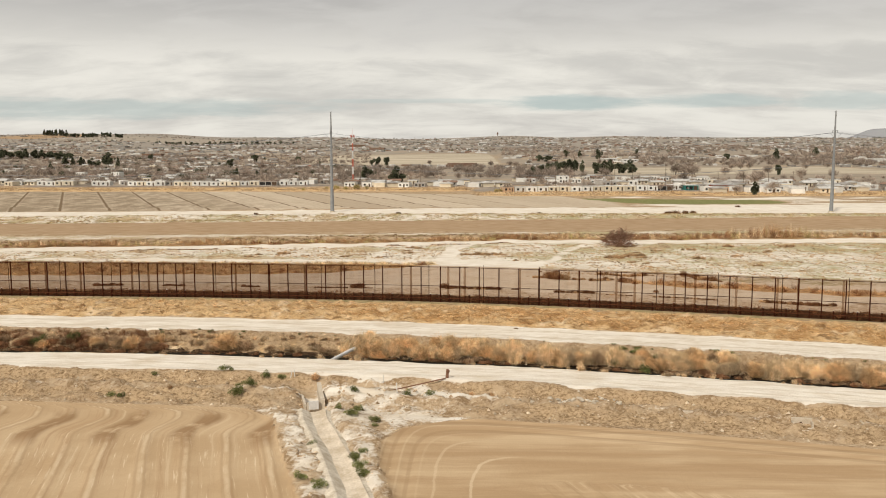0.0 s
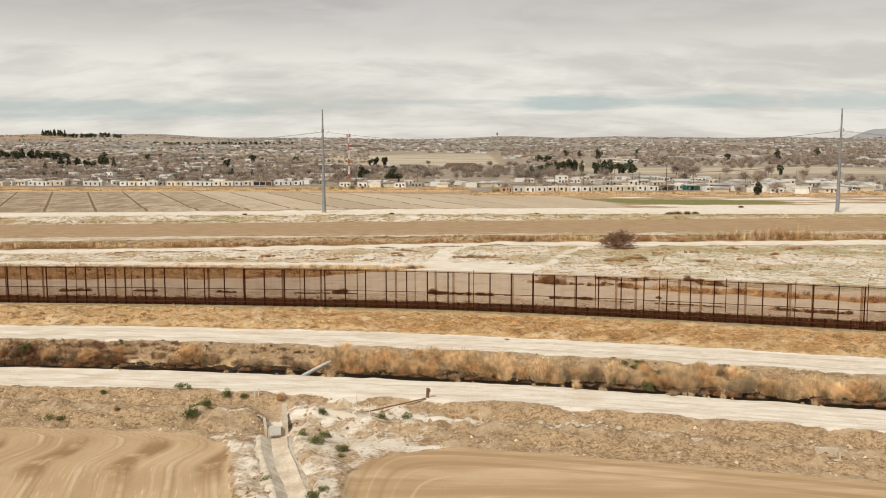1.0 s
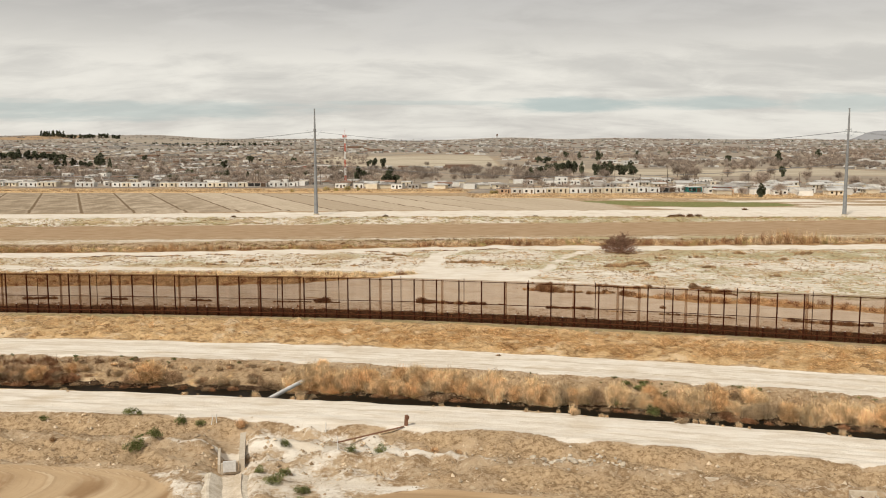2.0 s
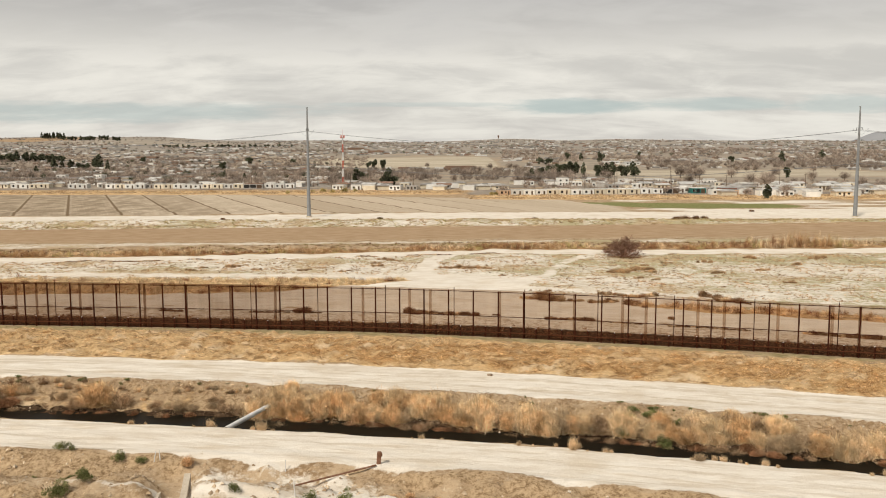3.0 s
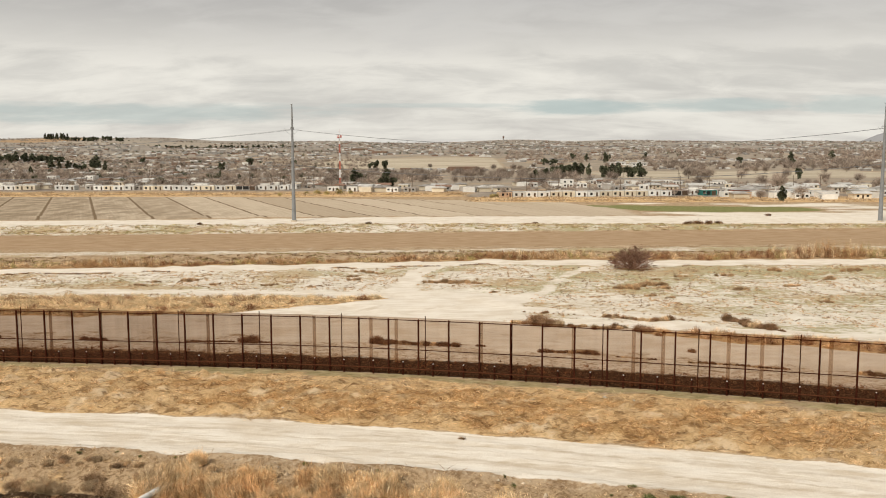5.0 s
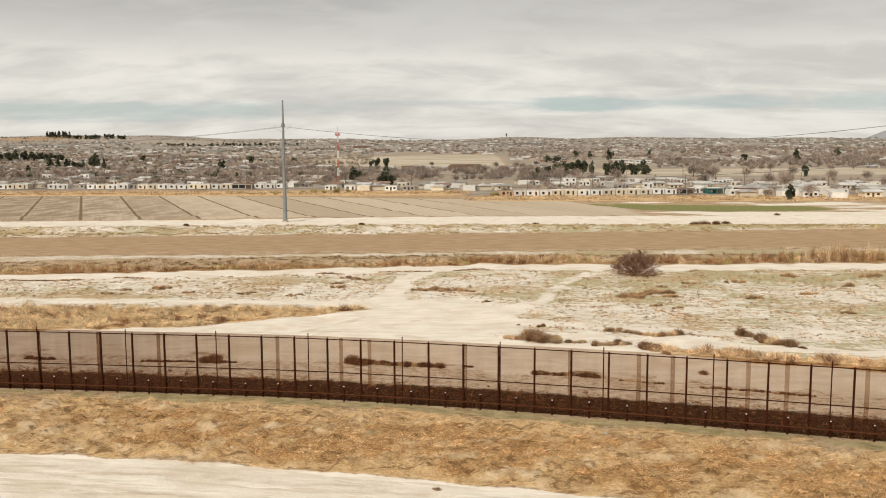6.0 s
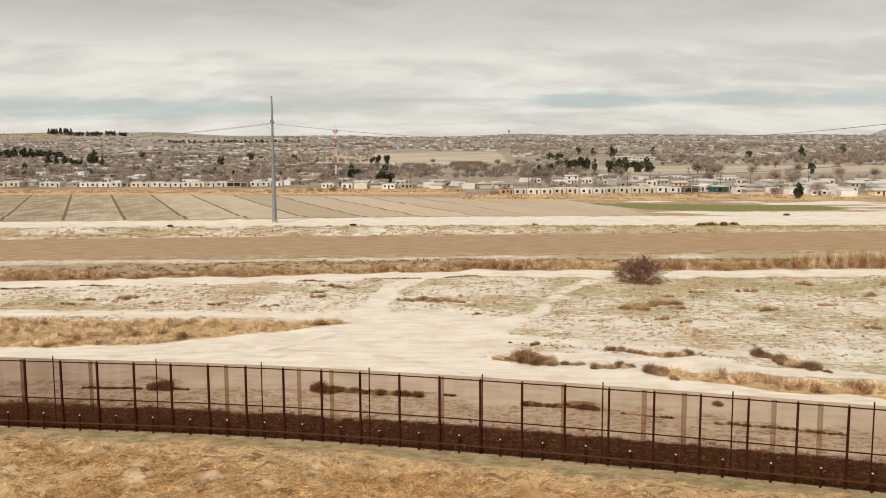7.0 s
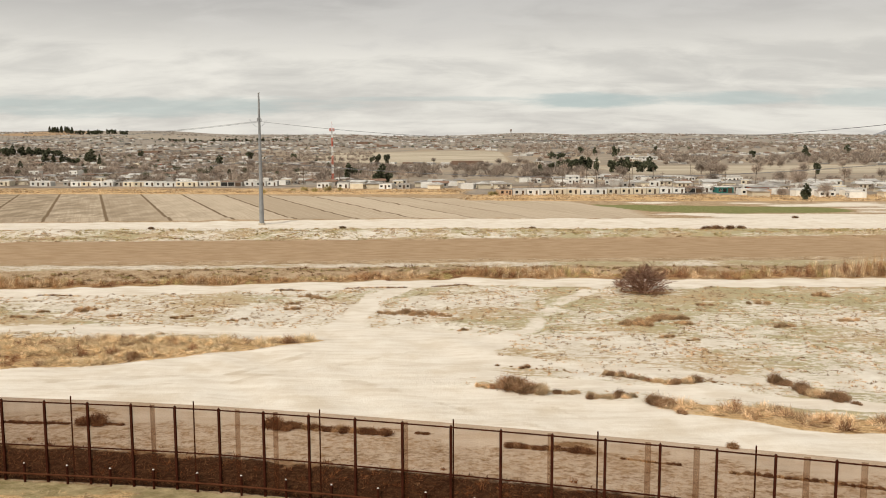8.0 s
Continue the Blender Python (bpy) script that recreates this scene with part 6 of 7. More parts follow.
def house(name, label, paint, roofing, width, depth, height, openings, door, form="flat", group="houses of the town"):
    """A house with its front to -y: walls, roof, windows and a door, standing on the ground at the origin."""
    e = thing(name, label, "house", (0, 0, 0), group)
    allo = openings + [door]
    bm = bmesh.new()
    front_wall(bm, width, height, -depth / 2, allo)
    box(bm, 0, 0.11, -0.6, width, depth - 0.22, height + 0.6)
    box(bm, 0, -depth / 2 + 0.1, -0.6, width, 0.2, 0.6)
    part("wall", bm, PAINT[paint], e)
    bm = bmesh.new()
    if form == "flat":
        for sx, sy, w, d in ((0, -depth / 2 + 0.12, width + 0.1, 0.24), (0, depth / 2 - 0.12, width + 0.1, 0.24), (-width / 2 + 0.12, 0, 0.24, depth - 0.5), (width / 2 - 0.12, 0, 0.24, depth - 0.5)):
            box(bm, sx, sy, height + 0.004, w, d, 0.28)
        box(bm, 0, 0, height + 0.004, width - 0.5, depth - 0.5, 0.12)
    else:
        o = 0.5
        w, d, r = width / 2 + o, depth / 2 + o, 1.0
        ridge = w if form == "gable" else max(w - d, 0.4)
        v = [bm.verts.new(c) for c in ((-w, -d, height), (w, -d, height), (w, d, height), (-w, d, height), (-ridge, 0, height + r), (ridge, 0, height + r),
                                       (-w, -d, height - 0.15), (w, -d, height - 0.15), (w, d, height - 0.15), (-w, d, height - 0.15))]
        for f in ((0, 1, 5, 4), (2, 3, 4, 5), (1, 2, 5), (3, 0, 4), (6, 7, 1, 0), (7, 8, 2, 1), (8, 9, 3, 2), (9, 6, 0, 3), (9, 8, 7, 6)):
            bm.faces.new([v[i] for i in f])
    part("roof", bm, ROOFING[roofing], e)
    for x0, x1, z0, z1 in openings:
        bm = bmesh.new()
        box(bm, (x0 + x1) / 2, -depth / 2 + 0.16, z0, x1 - x0, 0.04, z1 - z0)
        part("window", bm, GLASS, e, "dark window pane")
    bm = bmesh.new()
    x0, x1, z0, z1 = door
    box(bm, (x0 + x1) / 2, -depth / 2 + 0.16, z0, x1 - x0, 0.05, z1 - z0)
    part("door", bm, DOOR, e, "dark door")
    return e


def make_houses():
    kit = {}
    kit["row_a"] = house("row_house", "small white flat-roofed row house facing the fields", "white", "white", 6.1, 7.0, 2.5, [(-1.9, -0.6, 0.75, 1.95)], (1.2, 2.2, 0, 2.05), group="row of small houses")
    kit["row_b"] = house("row_house", "small cream flat-roofed row house facing the fields", "cream", "white", 6.1, 7.0, 2.6, [(-2.2, -0.9, 0.75, 2.0)], (0.6, 1.5, 0, 2.1), group="row of small houses")
    kit["row_c"] = house("row_house", "small peach flat-roofed row house facing the fields", "peach", "grey", 6.1, 7.0, 2.5, [(-2.2, -1.0, 0.75, 1.95), (0.2, 0.9, 0.95, 1.95)], (1.6, 2.4, 0, 2.05), group="row of small houses")
    kit["block"] = house("block_house", "grey unpainted block house with a flat roof", "grey", "grey", 6.8, 7.0, 2.4, [(-2.7, -1.4, 0.9, 1.9), (1.5, 2.7, 0.9, 1.9)], (-0.4, 0.6, 0, 2.0))
    kit["white"] = house("flat_house", "white flat-roofed house among bare trees", "white", "white", 7.0, 7.0, 2.5, [(-2.8, -1.5, 0.9, 1.9), (1.5, 2.8, 0.9, 1.9)], (-0.4, 0.6, 0, 2.0))
    kit["two"] = house("two_storey_house", "white two-storey house with a flat roof", "white", "white", 7.0, 8.0, 5.0, [(-2.6, -1.4, 0.9, 2.0), (1.4, 2.6, 0.9, 2.0), (-2.6, -1.4, 3.2, 4.3), (1.4, 2.6, 3.2, 4.3)], (-0.5, 0.5, 0, 2.1))
    kit["gable"] = house("gabled_house", "cream house with a pale metal pitched roof", "cream", "tin", 8.0, 7.0, 2.5, [(-2.9, -1.7, 0.9, 1.9), (1.7, 2.9, 0.9, 1.9)], (-0.5, 0.5, 0, 2.0), "gable")
    kit["hip"] = house("gabled_house", "cream house with a grey hipped roof", "cream", "grey", 9.0, 7.5, 2.5, [(-3.2, -1.9, 0.9, 1.9), (1.8, 3.2, 0.9, 1.9)], (-0.5, 0.5, 0, 2.0), "hip")
    kit["brown"] = house("gabled_house", "grey house with a brown pitched roof", "grey", "brown", 8.5, 7.0, 2.5, [(-3.0, -1.8, 0.9, 1.9), (1.8, 3.0, 0.9, 1.9)], (-0.5, 0.5, 0, 2.0), "gable")
    kit["shed"] = house("long_shed", "long low shed with a pale metal roof", "white", "tin", 24.0, 11.0, 3.4, [(-9, -6.5, 1.3, 2.6), (-4, -1.5, 1.3, 2.6), (6, 8.5, 1.3, 2.6)], (1.5, 4.5, 0, 2.8), "gable")
    kit["open"] = house("open_shed", "dark open-fronted shed with a flat roof", "grey", "brown", 12.0, 7.0, 2.6, [(-5.6, -2.0, 0.2, 2.3), (-1.6, 1.9, 0.2, 2.3)], (2.3, 5.6, 0, 2.3))
    kit["shop"] = house("teal_shop", "small shop with teal-painted walls and a flat roof", "teal", "white", 8.0, 7.0, 2.7, [(-3.4, -1.9, 0.5, 2.2), (-1.4, 0.6, 0.3, 2.2)], (1.2, 3.4, 0, 2.3))
    kit["red"] = house("gabled_house", "house with an orange-red painted front", "red", "grey", 12.0, 8.0, 3.2, [(-4.0, -2.2, 0.9, 2.0), (2.2, 4.0, 0.9, 2.0)], (-0.5, 0.6, 0, 2.0), "hip")
    used = set()

    def put(kind, x, y, rz=0.0, sink=0.0):
        m = pose(x, y, gz(x, y) - sink, 0, 0, rz)
        if kind in used:
            return copy_thing(kit[kind], m)
        used.add(kind)
        kit[kind].matrix_basis = m
        return kit[kind]

    R = random.Random(77)
    taken = []

    def free(x, y, d):
        if any((x - a) ** 2 + (y - b) ** 2 < d * d for a, b in taken):
            return False
        taken.append((x, y))
        return True

    # the two rows that face the fields
    n = 29
    for i in range(n):
        t = i / (n - 1)
        x, y = -278 + 6.25 * i, 581 - 10 * t + 40 * max(0, t - 0.72)
        if i == 24:
            put("open", x + 3, y - 2, 4)
        elif i in (4, 5, 8, 25):
            taken.append((x, y))
            continue
        elif i in (9, 14):
            put("block", x, y + 4, 3)
        else:
            put(R.choice(("row_a", "row_a", "row_b")), x, y + R.uniform(-0.4, 0.4), 3 + R.uniform(-1, 1))
        taken.append((x, y))
    n = 15
    for i in range(n):
        x, y = 28 + 6.4 * i, 485 + 1.45 * i
        put("open" if i == 14 else R.choice(("row_b", "row_b", "row_c", "row_a")), x, y, 12 + R.uniform(-1, 1))
        taken.append((x, y))
    put("shop", 134.5, 507, 6), put("white", 127, 512, 5), put("white", 140.5, 490, 4), put("row_c", 147.5, 489, 3), put("red", 151, 500, 3)
    put("white", 158, 512, 5), put("two", 73, 608, 5), put("white", 82, 610, 5), put("white", 66, 607, 5), put("block", 110, 682, 4), put("white", 100, 676, 4)
    taken.extend([(134, 507), (127, 512), (140, 490), (147, 489), (151, 500), (152, 512), (73, 608), (82, 610), (66, 607), (108, 680), (100, 676), (-75, 626), (-46, 624), (-71, 667)])
    put("red", -359, 1088, 5), put("shed", 248, 1275, 4), put("shed", 222, 1300, 8), put("red", -196, 1120, 4), put("shed", -172, 1128, 4), put("red", -212, 1122, 2)
    # west of the white row, and behind both rows
    blocks = [(20, -330, -280, 566, 640, 8), (95, -310, -60, 594, 770, 8), (34, -70, 30, 545, 610, 8), (70, 135, 260, 462, 600, 7.5), (40, 40, 190, 560, 700, 9),
              (130, -620, -60, 770, 1180, 13), (14, -60, 110, 1010, 1160, 16), (16, 100, 330, 1180, 1400, 22), (26, 420, 640, 800, 1130, 20), (40, -800, -260, 1180, 1560, 20), (20, 250, 760, 1230, 1560, 24)]
    for count, x0, x1, y0, y1, gap in blocks:
        made = tries = 0
        while made < count and tries < count * 12:
            tries += 1
            x, y = R.uniform(x0, x1), R.uniform(y0, y1)
            if 140 < x < 470 and 790 < y < 1110:
                continue
            if not free(x, y, gap):
                continue
            kind = R.choice(("white", "block", "white", "gable", "hip", "brown", "row_a", "row_b", "block", "white", "block", "gable") if y < 700 or R.random() < 0.95 else ("shed", "two"))
            put(kind, x, y, R.choice((0, 0, 90, -90)) + R.uniform(-12, 12))
            made += 1
    for kind in kit:
        if kind not in used:
            put(kind, -260 + 14 * len(used), 700, 0)


make_houses()


def distant_town():
    """Roofs on the mesa, too far to tell their windows: one mass of low houses."""
    r = np.random.default_rng(5)
    groups = {"white": [], "grey": [], "brown": [], "tin": []}
    for i in range(5200):
        y = 960 + 2350 * r.uniform() ** 0.9
        x = r.uniform(-0.62, 0.60) * y
        if -1640 < x < -700 and y > 2500 and r.uniform() < 0.9:
            continue
        if (-250 < x < 75 and 1180 < y < 1720) or (140 < x < 480 and y < 1130) or (x > 40 and y < 1330 and r.uniform() < 0.8):
            continue
        if wobble(np.array([x]), np.array([y]), 330, 71)[0] < -0.45:
            continue
        w, d, h = r.uniform(6, 13), r.uniform(6, 9), r.uniform(1.3, 2.4)
        if r.uniform() < 0.012:
            w, d, h = r.uniform(24, 44), r.uniform(14, 24), r.uniform(3.5, 5)
        groups[r.choice(["white", "grey", "brown", "tin"], p=[0.24, 0.46, 0.20, 0.10])].append((x, y, w, d, h, r.uniform(-0.3, 0.3), r.uniform(0, 0.9)))
    for key, rows in groups.items():
        vs, fs = [], []
        a = np.array(rows)
        z = ground_z(a[:, 0], a[:, 1])
        for (x, y, w, d, h, t, top), g in zip(rows, z):
            c, s = math.cos(t), math.sin(t)
            n = len(vs)
            for px, py, pz in ((-1, -1, -2), (1, -1, -2), (1, 1, -2), (-1, 1, -2), (-1, -1, h), (1, -1, h), (1, 1, h), (-1, 1, h), (-0.9, 0, h + top), (0.9, 0, h + top)):
                lx, ly = px * w / 2, py * d / 2
                vs.append((x + lx * c - ly * s, y + lx * s + ly * c, g + pz))
            fs += [tuple(n + i for i in f) for f in ((0, 1, 5, 4), (1, 2, 6, 5), (2, 3, 7, 6), (3, 0, 4, 7), (4, 5, 9, 8), (6, 7, 8, 9), (5, 6, 9), (7, 4, 8))]
        label = {"white": "distant white-roofed houses on the mesa", "grey": "distant grey-roofed houses on the mesa", "brown": "distant brown-roofed houses on the mesa", "tin": "distant metal-roofed houses on the mesa"}[key]
        tagged(link_mesh("distant_houses", vs, fs, ROOFING[key]), label, "houses", kind="stuff")


distant_town()


# ---------------------------------------------------------------- trees of the town
TREES = {}


def tree(kind, x, y, high, wide, label, group):
    """A tree with a tapered trunk, limbs and a ragged crown."""
    v = int(random.random() * 4)
    if kind == "evergreen_tree":
        wide, high = wide * 0.8, high * 0.9
    m = pose(x, y, gz(x, y) - 0.1, 0, 0, random.uniform(0, 360)) @ Matrix.Diagonal((wide, wide, high, 1))
    key = (kind, v)
    if key in TREES:
        o = copy_thing(TREES[key], pose(x, y, gz(x, y) - 0.1))
        o.matrix_basis = m
        return tagged(o, label, "tree", group)
    r = np.random.default_rng(300 + len(TREES))
    e = new(kind)
    tagged(e, label, "tree", group)
    bm = bmesh.new()
    tube(bm, (0, 0, 0), (0, 0, 0.5), 0.03, 0.015, 6)
    for i in range(6):
        a = i * 1.05 + r.uniform(0, 0.6)
        b = 0.25 + 0.05 * i
        tube(bm, (0, 0, b), (0.3 * math.cos(a), 0.3 * math.sin(a), b + 0.25), 0.018, 0.006, 5)
    part("trunk", bm, BARK, e)
    if kind == "bare_tree":
        n = 720
        a, t = r.uniform(0, 2 * np.pi, n), np.arccos(r.uniform(-0.85, 1, n))
        lob = 0.5 * (1 + 0.25 * np.sin(3 * a + r.uniform(0, 6)) * np.sin(t))
        tip = np.stack([np.cos(a) * np.sin(t) * lob, np.sin(a) * np.sin(t) * lob, 0.56 + 0.43 * np.cos(t)], 1) * (1 + r.normal(0, 0.1, (n, 1)))
        root = np.stack([0 * a, 0 * a, 0.2 + 0.25 * r.uniform(size=n)], 1)
        base = root + (tip - root) * r.uniform(0.2, 0.75, n)[:, None] + r.normal(0, 0.03, (n, 3))
        tip = tip + r.normal(0, 0.05, (n, 3))
        twig_object("crown", twig_mesh(base, tip, r.uniform(0.008, 0.022, n), r), FARTWIG, e)
        e.matrix_basis = m
        TREES[key] = e
        return e
    elif kind == "conifer":
        n = 300
        h = r.uniform(0, 1, n) ** 0.75
        a = r.uniform(0, 2 * np.pi, n)
        rad = 0.42 * (1 - h) ** 0.75 * (1 + 0.25 * np.sin(4 * a + 9 * h)) + 0.04
        base = np.stack([rad * 0.3 * np.cos(a), rad * 0.3 * np.sin(a), 0.12 + 0.85 * h], 1)
        tip = np.stack([rad * np.cos(a), rad * np.sin(a), 0.10 + 0.9 * h], 1) + r.normal(0, 0.035, (n, 3))
        vv, o = blade_mesh(base, tip, r.uniform(0.06, 0.13, n), r.normal(0, 0.02, (n, 3)), r)
        mat = NEEDLE
    else:
        n = 640
        cs = r.normal(0, 1, (9, 3)) * (0.2, 0.2, 0.17) + (0, 0, 0.54)
        c = cs[r.integers(0, 9, n)]
        d = r.normal(size=(n, 3))
        d /= np.linalg.norm(d, axis=1, keepdims=True)
        base = c + d * r.uniform(0.05, 0.17, n)[:, None]
        tip = c + d * r.uniform(0.19, 0.29, n)[:, None] * (1.1, 1.1, 1.0)
        tip[:, 2] = np.maximum(tip[:, 2], 0.06)
        vv, o = blade_mesh(base, tip, r.uniform(0.07, 0.15, n), r.normal(0, 0.02, (n, 3)), r)
        mat = NEEDLE
    to_object("crown", vv, o, mat, e)
    e.matrix_basis = m
    TREES[key] = e
    return e


def make_trees():
    R = random.Random(91)
    dark = "dark evergreen tree among the houses"
    for x, y, h, w, k in ((-227, 1226, 15, 12, "pine"), (-110, 1195, 14, 12, "pine"), (-96, 1177, 15, 13, "pine"), (-71, 667, 11, 10, "pine"), (-66, 665, 9, 7, "pine"), (-46, 624, 11.5, 11, "pine"), (-41, 630, 8, 8, "pine"),
                          (-528, 1162, 17, 12, "conifer"), (-516, 1159, 12, 9, "conifer"), (-505, 1159, 13, 9, "pine"), (-460, 1083, 13, 11, "pine"), (-476, 1178, 18, 20, "pine"), (-452, 1087, 12, 12, "pine"), (-440, 1120, 13, 8, "conifer"),
                          (-299, 1141, 11, 10, "pine"), (-310, 1327, 14, 15, "pine"), (-446, 947, 9, 9, "conifer"), (-192, 755, 8, 5, "conifer"), (-160, 693, 7, 5, "conifer"), (-482, 1361, 12, 10, "pine"), (-118, 1192, 10, 8, "pine")):
        tree("conifer" if k == "conifer" else "evergreen_tree", x, y, h, w, dark, "evergreen trees")
    for i in range(22):
        tree("evergreen_tree", -770 + i * 6 + R.uniform(-3, 3), 1430 + R.uniform(-18, 25), R.uniform(11, 18), R.uniform(12, 17), dark, "evergreen trees")
    for x, y, h, w in ((86, 905, 9, 8), (92, 890, 11, 10), (97, 880, 12, 12), (103, 886, 13, 12), (108, 888, 14, 13), (114, 895, 14, 13), (119, 900, 13, 10), (126, 888, 12, 7), (131, 840, 14, 12), (140, 842, 12, 13), (147, 846, 14, 10), (155, 846, 13, 12), (162, 850, 12, 8), (172, 862, 13, 15),
                       (214, 1350, 17, 11), (65, 735, 9, 9), (181, 1482, 14, 12), (196, 1416, 12, 10), (284, 782, 12, 8), (132, 1290, 11, 16), (120, 1300, 12, 9), (300, 1500, 14, 14), (420, 1380, 13, 13), (520, 1450, 15, 14), (600, 1480, 16, 16), (470, 1300, 12, 10)):
        tree("evergreen_tree", x, y, h, w, dark, "evergreen trees")
    tree("evergreen_tree", 152, 449, 6.6, 6.2, "dark green tree standing before the houses", "evergreen trees")
    # bushes at the edge of the fields
    for x, y, s in ((-72, 518, 4.2), (-66, 514, 3.6), (-60, 519, 4.8), (-78, 520, 3.0), (-89, 503, 2.6), (-54, 520, 3.4), (22, 478, 3.2), (24, 480, 3.6)):
        shrub("hedge_bush", OLIVE, "grey-green bush before the houses", "bush", (x, y / S), s * 0.6, s * 0.7, "bushes by the houses", 420, 0.3, 0.09, 0.0)
    # hilltop line
    for i in range(16):
        tree("conifer", -1518 + i * 5.0, 3180 + R.uniform(-6, 16), R.uniform(18, 25), R.uniform(12, 17), "dark conifer on the far hilltop", "hilltop conifers")
    for i in range(30):
        t = i / 29
        tree("evergreen_tree", -1440 + 330 * t + R.uniform(-8, 8), 3170 - 300 * t + R.uniform(-15, 15), R.uniform(9, 18), R.uniform(12, 18), "dark conifer on the far hilltop", "hilltop conifers")
    for i in range(34):
        t = i / 33
        tree("evergreen_tree", -865 + 380 * t + R.uniform(-6, 6), 2480 + 60 * t + R.uniform(-15, 15), R.uniform(6, 13), R.uniform(9, 14), "dark tree in a line on the mesa", "tree line on the mesa")
    # bare trees that stand singly
    for _ in range(150):
        x, y = R.uniform(-640, 640), R.uniform(540, 1250)
        if abs(x) > 0.56 * y or (110 < x < 430 and 760 < y < 1005) or (x < 150 and y < 620 and x > -60) or (-225 < x < -90 and y < 600):
            continue
        h = R.uniform(5, 9.5)
        tree("bare_tree", x, y, h, h * R.uniform(0.9, 1.3), "bare grey-brown tree among the houses", "bare trees")
    for x, y, h in ((196, 790, 11), (206, 800, 12), (214, 795, 10), (240, 790, 9), (288, 820, 9), (150, 470, 5), (176, 488, 6), (168, 470, 5), (45, 640, 9), (52, 650, 10), (28, 484, 5.5)):
        tree("bare_tree", x, y, h, h * 1.2, "bare grey-brown tree at the edge of an open field", "bare trees")


make_trees()


def woods(name, label, n, region, high, mat, seed, blades=46):
    """Far woods: many ragged crowns in one mass."""
    r = np.random.default_rng(seed)
    blades = int(blades * 2.4)
    P = []
    while len(P) < n:
        y = r.uniform(region[2], region[3])
        x = r.uniform(region[0], region[1]) * (y if abs(region[1]) < 1 else 1)
        if len(region) > 4 and wobble(np.array([x]), np.array([y]), region[4], seed)[0] < r.uniform(-0.5, 0.6):
            continue
        P.append((x, y))
    P = np.array(P)
    h = r.uniform(0.6, 1.15, n) * high
    N = n * blades
    hh, PP = np.repeat(h, blades), np.repeat(P, blades, 0)
    a, t = r.uniform(0, 2 * np.pi, N), np.arccos(r.uniform(-0.4, 1, N))
    rad = 0.52 * hh * r.uniform(0.75, 1.2, N)
    z = np.repeat(ground_z(P[:, 0], P[:, 1]), blades)
    tip = np.stack([PP[:, 0] + rad * np.cos(a) * np.sin(t), PP[:, 1] + rad * np.sin(a) * np.sin(t), z + hh * (0.55 + 0.42 * np.cos(t))], 1)
    root = np.stack([PP[:, 0], PP[:, 1], z + 0.15 * hh], 1)
    base = root + (tip - root) * r.uniform(0.15, 0.7, N)[:, None]
    tip = tip + r.normal(0, 0.05, (N, 3)) * hh[:, None]
    v = twig_mesh(base, tip, r.uniform(0.022, 0.05, N) * hh, r)
    tagged(twig_object(name, v, mat), label, "trees", kind="stuff")


woods("bare_woods", "belt of bare grey-brown trees beyond the right houses", 230, (-95, 100, 665, 1030, 75), 8, FARTWIG, 81)
woods("bare_woods", "thicket of bare trees by the tower", 40, (-100, -10, 640, 760), 7, FARTWIG, 87)
woods("bare_woods", "bare woods across the open field", 300, (0.20, 0.60, 1110, 1330), 10, FARTWIG, 82)
woods("bare_woods", "bare woods on the rise of the mesa", 650, (0.05, 0.60, 1300, 2100, 260), 10, FARTWIG, 83)
woods("bare_woods", "bare trees scattered through the town", 2900, (-0.58, -0.10, 620, 1700, 150), 6.0, FARTWIG, 84, 32)
woods("bare_woods", "bare garden trees close behind the row houses", 560, (-0.54, -0.08, 584, 800), 4.2, FARTWIG, 89, 46)
woods("bare_woods", "bare garden trees among the eastern houses", 330, (0.08, 0.5, 494, 690), 3.8, FARTWIG, 90, 46)
woods("far_trees", "distant bare trees across the mesa", 2600, (-0.60, 0.60, 1650, 3250, 300), 8, FARTWIG, 85, 22)
woods("far_trees", "distant dark trees across the mesa", 420, (-0.60, 0.60, 1720, 3250, 240), 8, NEEDLE, 86, 30)
woods("town_trees", "dark garden trees through the town", 150, (-0.58, -0.12, 640, 1400, 200), 6, NEEDLE, 88, 60)


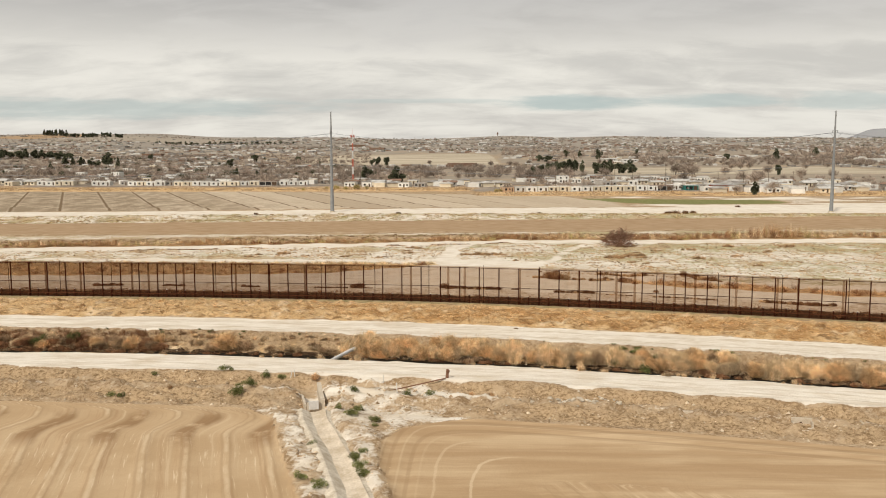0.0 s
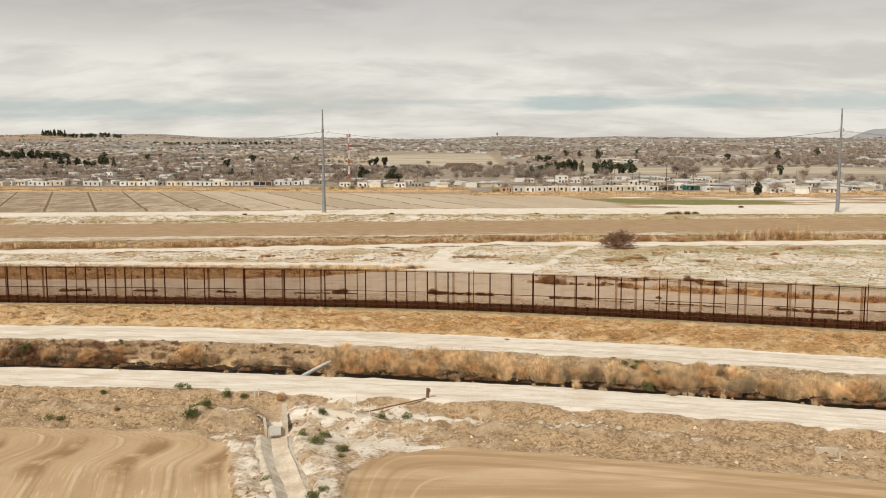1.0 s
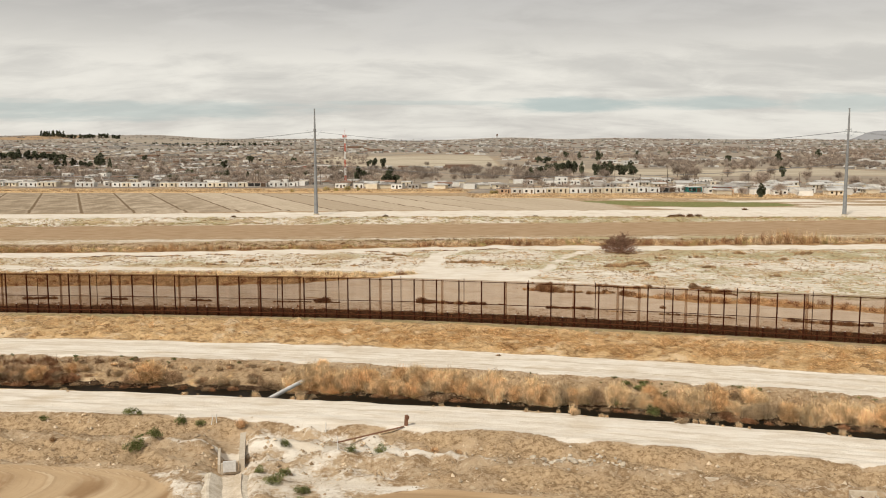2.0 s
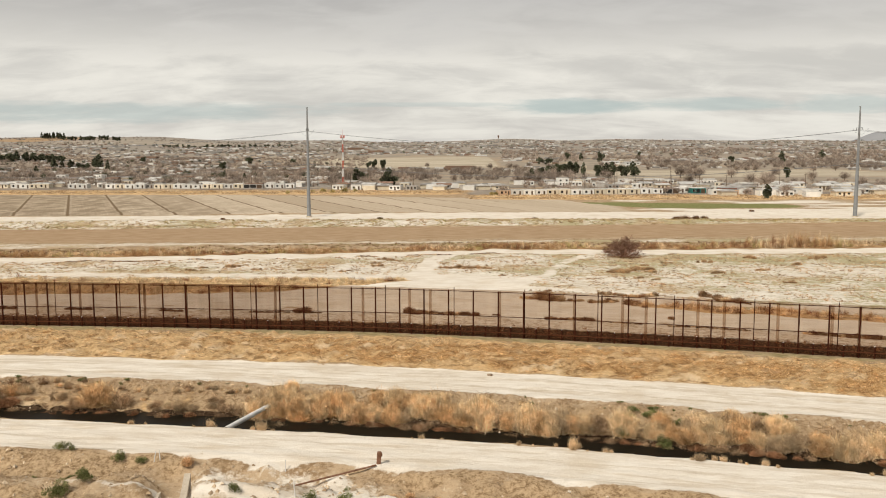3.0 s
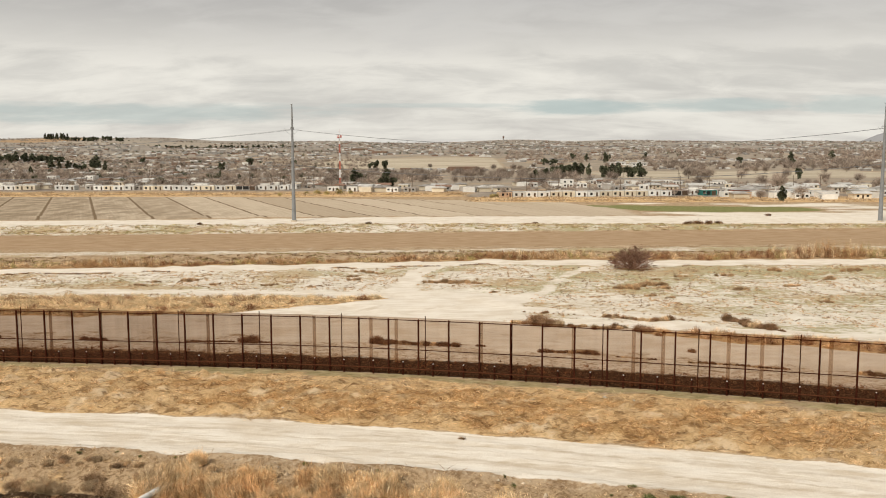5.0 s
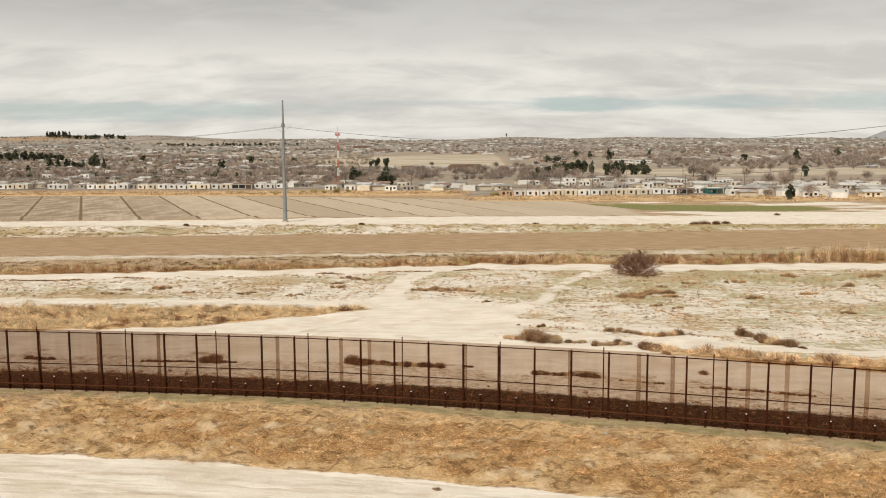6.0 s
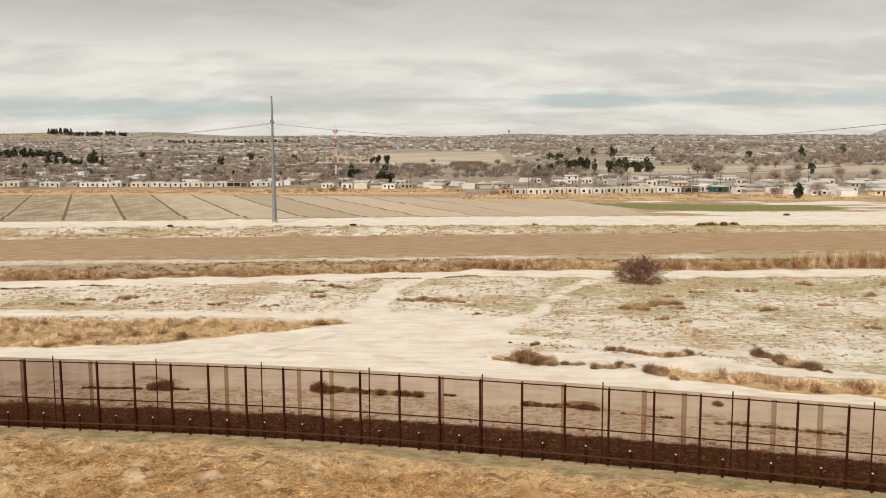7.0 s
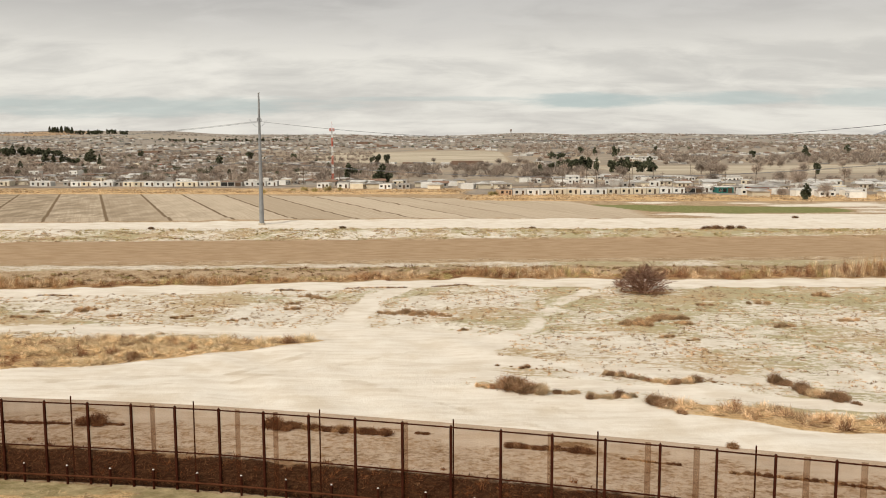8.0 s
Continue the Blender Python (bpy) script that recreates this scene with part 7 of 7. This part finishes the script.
def radio_mast():
    e = thing("radio_mast", "slender red and white banded radio mast", "mast", (-75.5, 628, gz(-75.5, 628)))
    H, n = 33.5, 6
    for i in range(n):
        bm = bmesh.new()
        a, b = i / n, (i + 1) / n
        for k in range(3):
            q = 2.094 * k
            ra, rb = 0.62 - 0.3 * a, 0.62 - 0.3 * b
            tube(bm, (ra * math.cos(q), ra * math.sin(q), H * a), (rb * math.cos(q), rb * math.sin(q), H * b), 0.17, 0.17, 6)
            for s in range(3):
                z0, z1 = H * (a + (b - a) * s / 3), H * (a + (b - a) * (s + 1) / 3)
                tube(bm, (ra * math.cos(q), ra * math.sin(q), z0), (rb * math.cos(q + 2.094), rb * math.sin(q + 2.094), z1), 0.07, 0.07, 5)
        part("mast_section", bm, MAST_WHITE if i % 2 else MAST_RED, e, "white painted section" if i % 2 else "red painted section")
    for k in range(6):
        q = 1.047 * k
        bm = bmesh.new()
        box(bm, 1.5 * math.cos(q), 1.5 * math.sin(q), H - 1.6, 0.3, 0.3, 2.0, 0.04)
        tube(bm, (0, 0, H - 1.2), (1.5 * math.cos(q), 1.5 * math.sin(q), H - 1.2), 0.08, 0.08, 5)
        part("antenna_panel", bm, MAST_RED, e)
    bm = bmesh.new()
    tube(bm, (0, 0, H - 0.2), (0, 0, H + 4.5), 0.1, 0.04, 6)
    part("lightning_rod", bm, MAST_RED, e)


radio_mast()


def utility_poles():
    R = random.Random(14)
    e = thing("utility_pole", "weathered wooden utility pole among the houses", "utility pole", (0, 0, 0), "utility poles")
    bm = bmesh.new()
    tube(bm, (0, 0, -0.5), (0, 0, 9.5), 0.17, 0.11, 7)
    part("pole", bm, BARK, e)
    bm = bmesh.new()
    box(bm, 0, 0, 8.7, 2.2, 0.12, 0.14)
    part("crossarm", bm, BARK, e)
    first = True
    spots = [(-130 + 21 * i, 596 + R.uniform(-6, 6)) for i in range(6)] + [(40 + 17 * i, 500 + 5 * i) for i in range(11)] + [(R.uniform(-280, -60), R.uniform(620, 800)) for _ in range(14)] + [(R.uniform(60, 190), R.uniform(600, 860)) for _ in range(8)]
    for x, y in spots:
        m = pose(x, y, gz(x, y), 0, 0, R.uniform(-20, 20))
        if first:
            e.matrix_basis, first = m, False
        else:
            copy_thing(e, m)
    m = thing("water_tower", "distant slender tower on the skyline", "tower", (126, 2900, gz(126, 2900)))
    bm = bmesh.new()
    tube(bm, (0, 0, 0), (0, 0, 22), 1.6, 1.3, 8)
    part("shaft", bm, ROOFING["grey"], m)
    bm = bmesh.new()
    tube(bm, (0, 0, 17), (0, 0, 24), 2.6, 2.6, 10)
    part("tank", bm, ROOFING["brown"], m)


utility_poles()


def far_ridge():
    m, k = material("hazy_mountain")
    pos = k.add("ShaderNodeNewGeometry").outputs["Position"]
    n = k.noise(pos, 0.004, 6, 0.6)
    finish(k, k.mix(n, (0.24, 0.245, 0.255), (0.33, 0.33, 0.335)), 1.0)
    xs = np.linspace(1560, 2700, 96)
    ys = np.linspace(3780, 3980, 7)
    vs, fs = [], []
    for j, y in enumerate(ys):
        prof = math.sin(math.pi * j / 6)
        for x in xs:
            t = (x - 1655) / 170
            top = 44 * float(smooth(0, 1, t)) * (1 + 0.10 * math.sin(x / 90) + 0.04 * math.sin(x / 37 + 1)) + math.sin(x / 23)
            vs.append((x, y, 50 + prof * max(top, -10) + 12 * prof))
    n = len(xs)
    for j in range(6):
        for i in range(n - 1):
            fs.append((j * n + i, j * n + i + 1, (j + 1) * n + i + 1, (j + 1) * n + i))
    tagged(link_mesh("backdrop", vs, fs, m, smooth=True), "hazy blue-grey mountain ridge beyond the town", "mountain", kind="structure")


far_ridge()
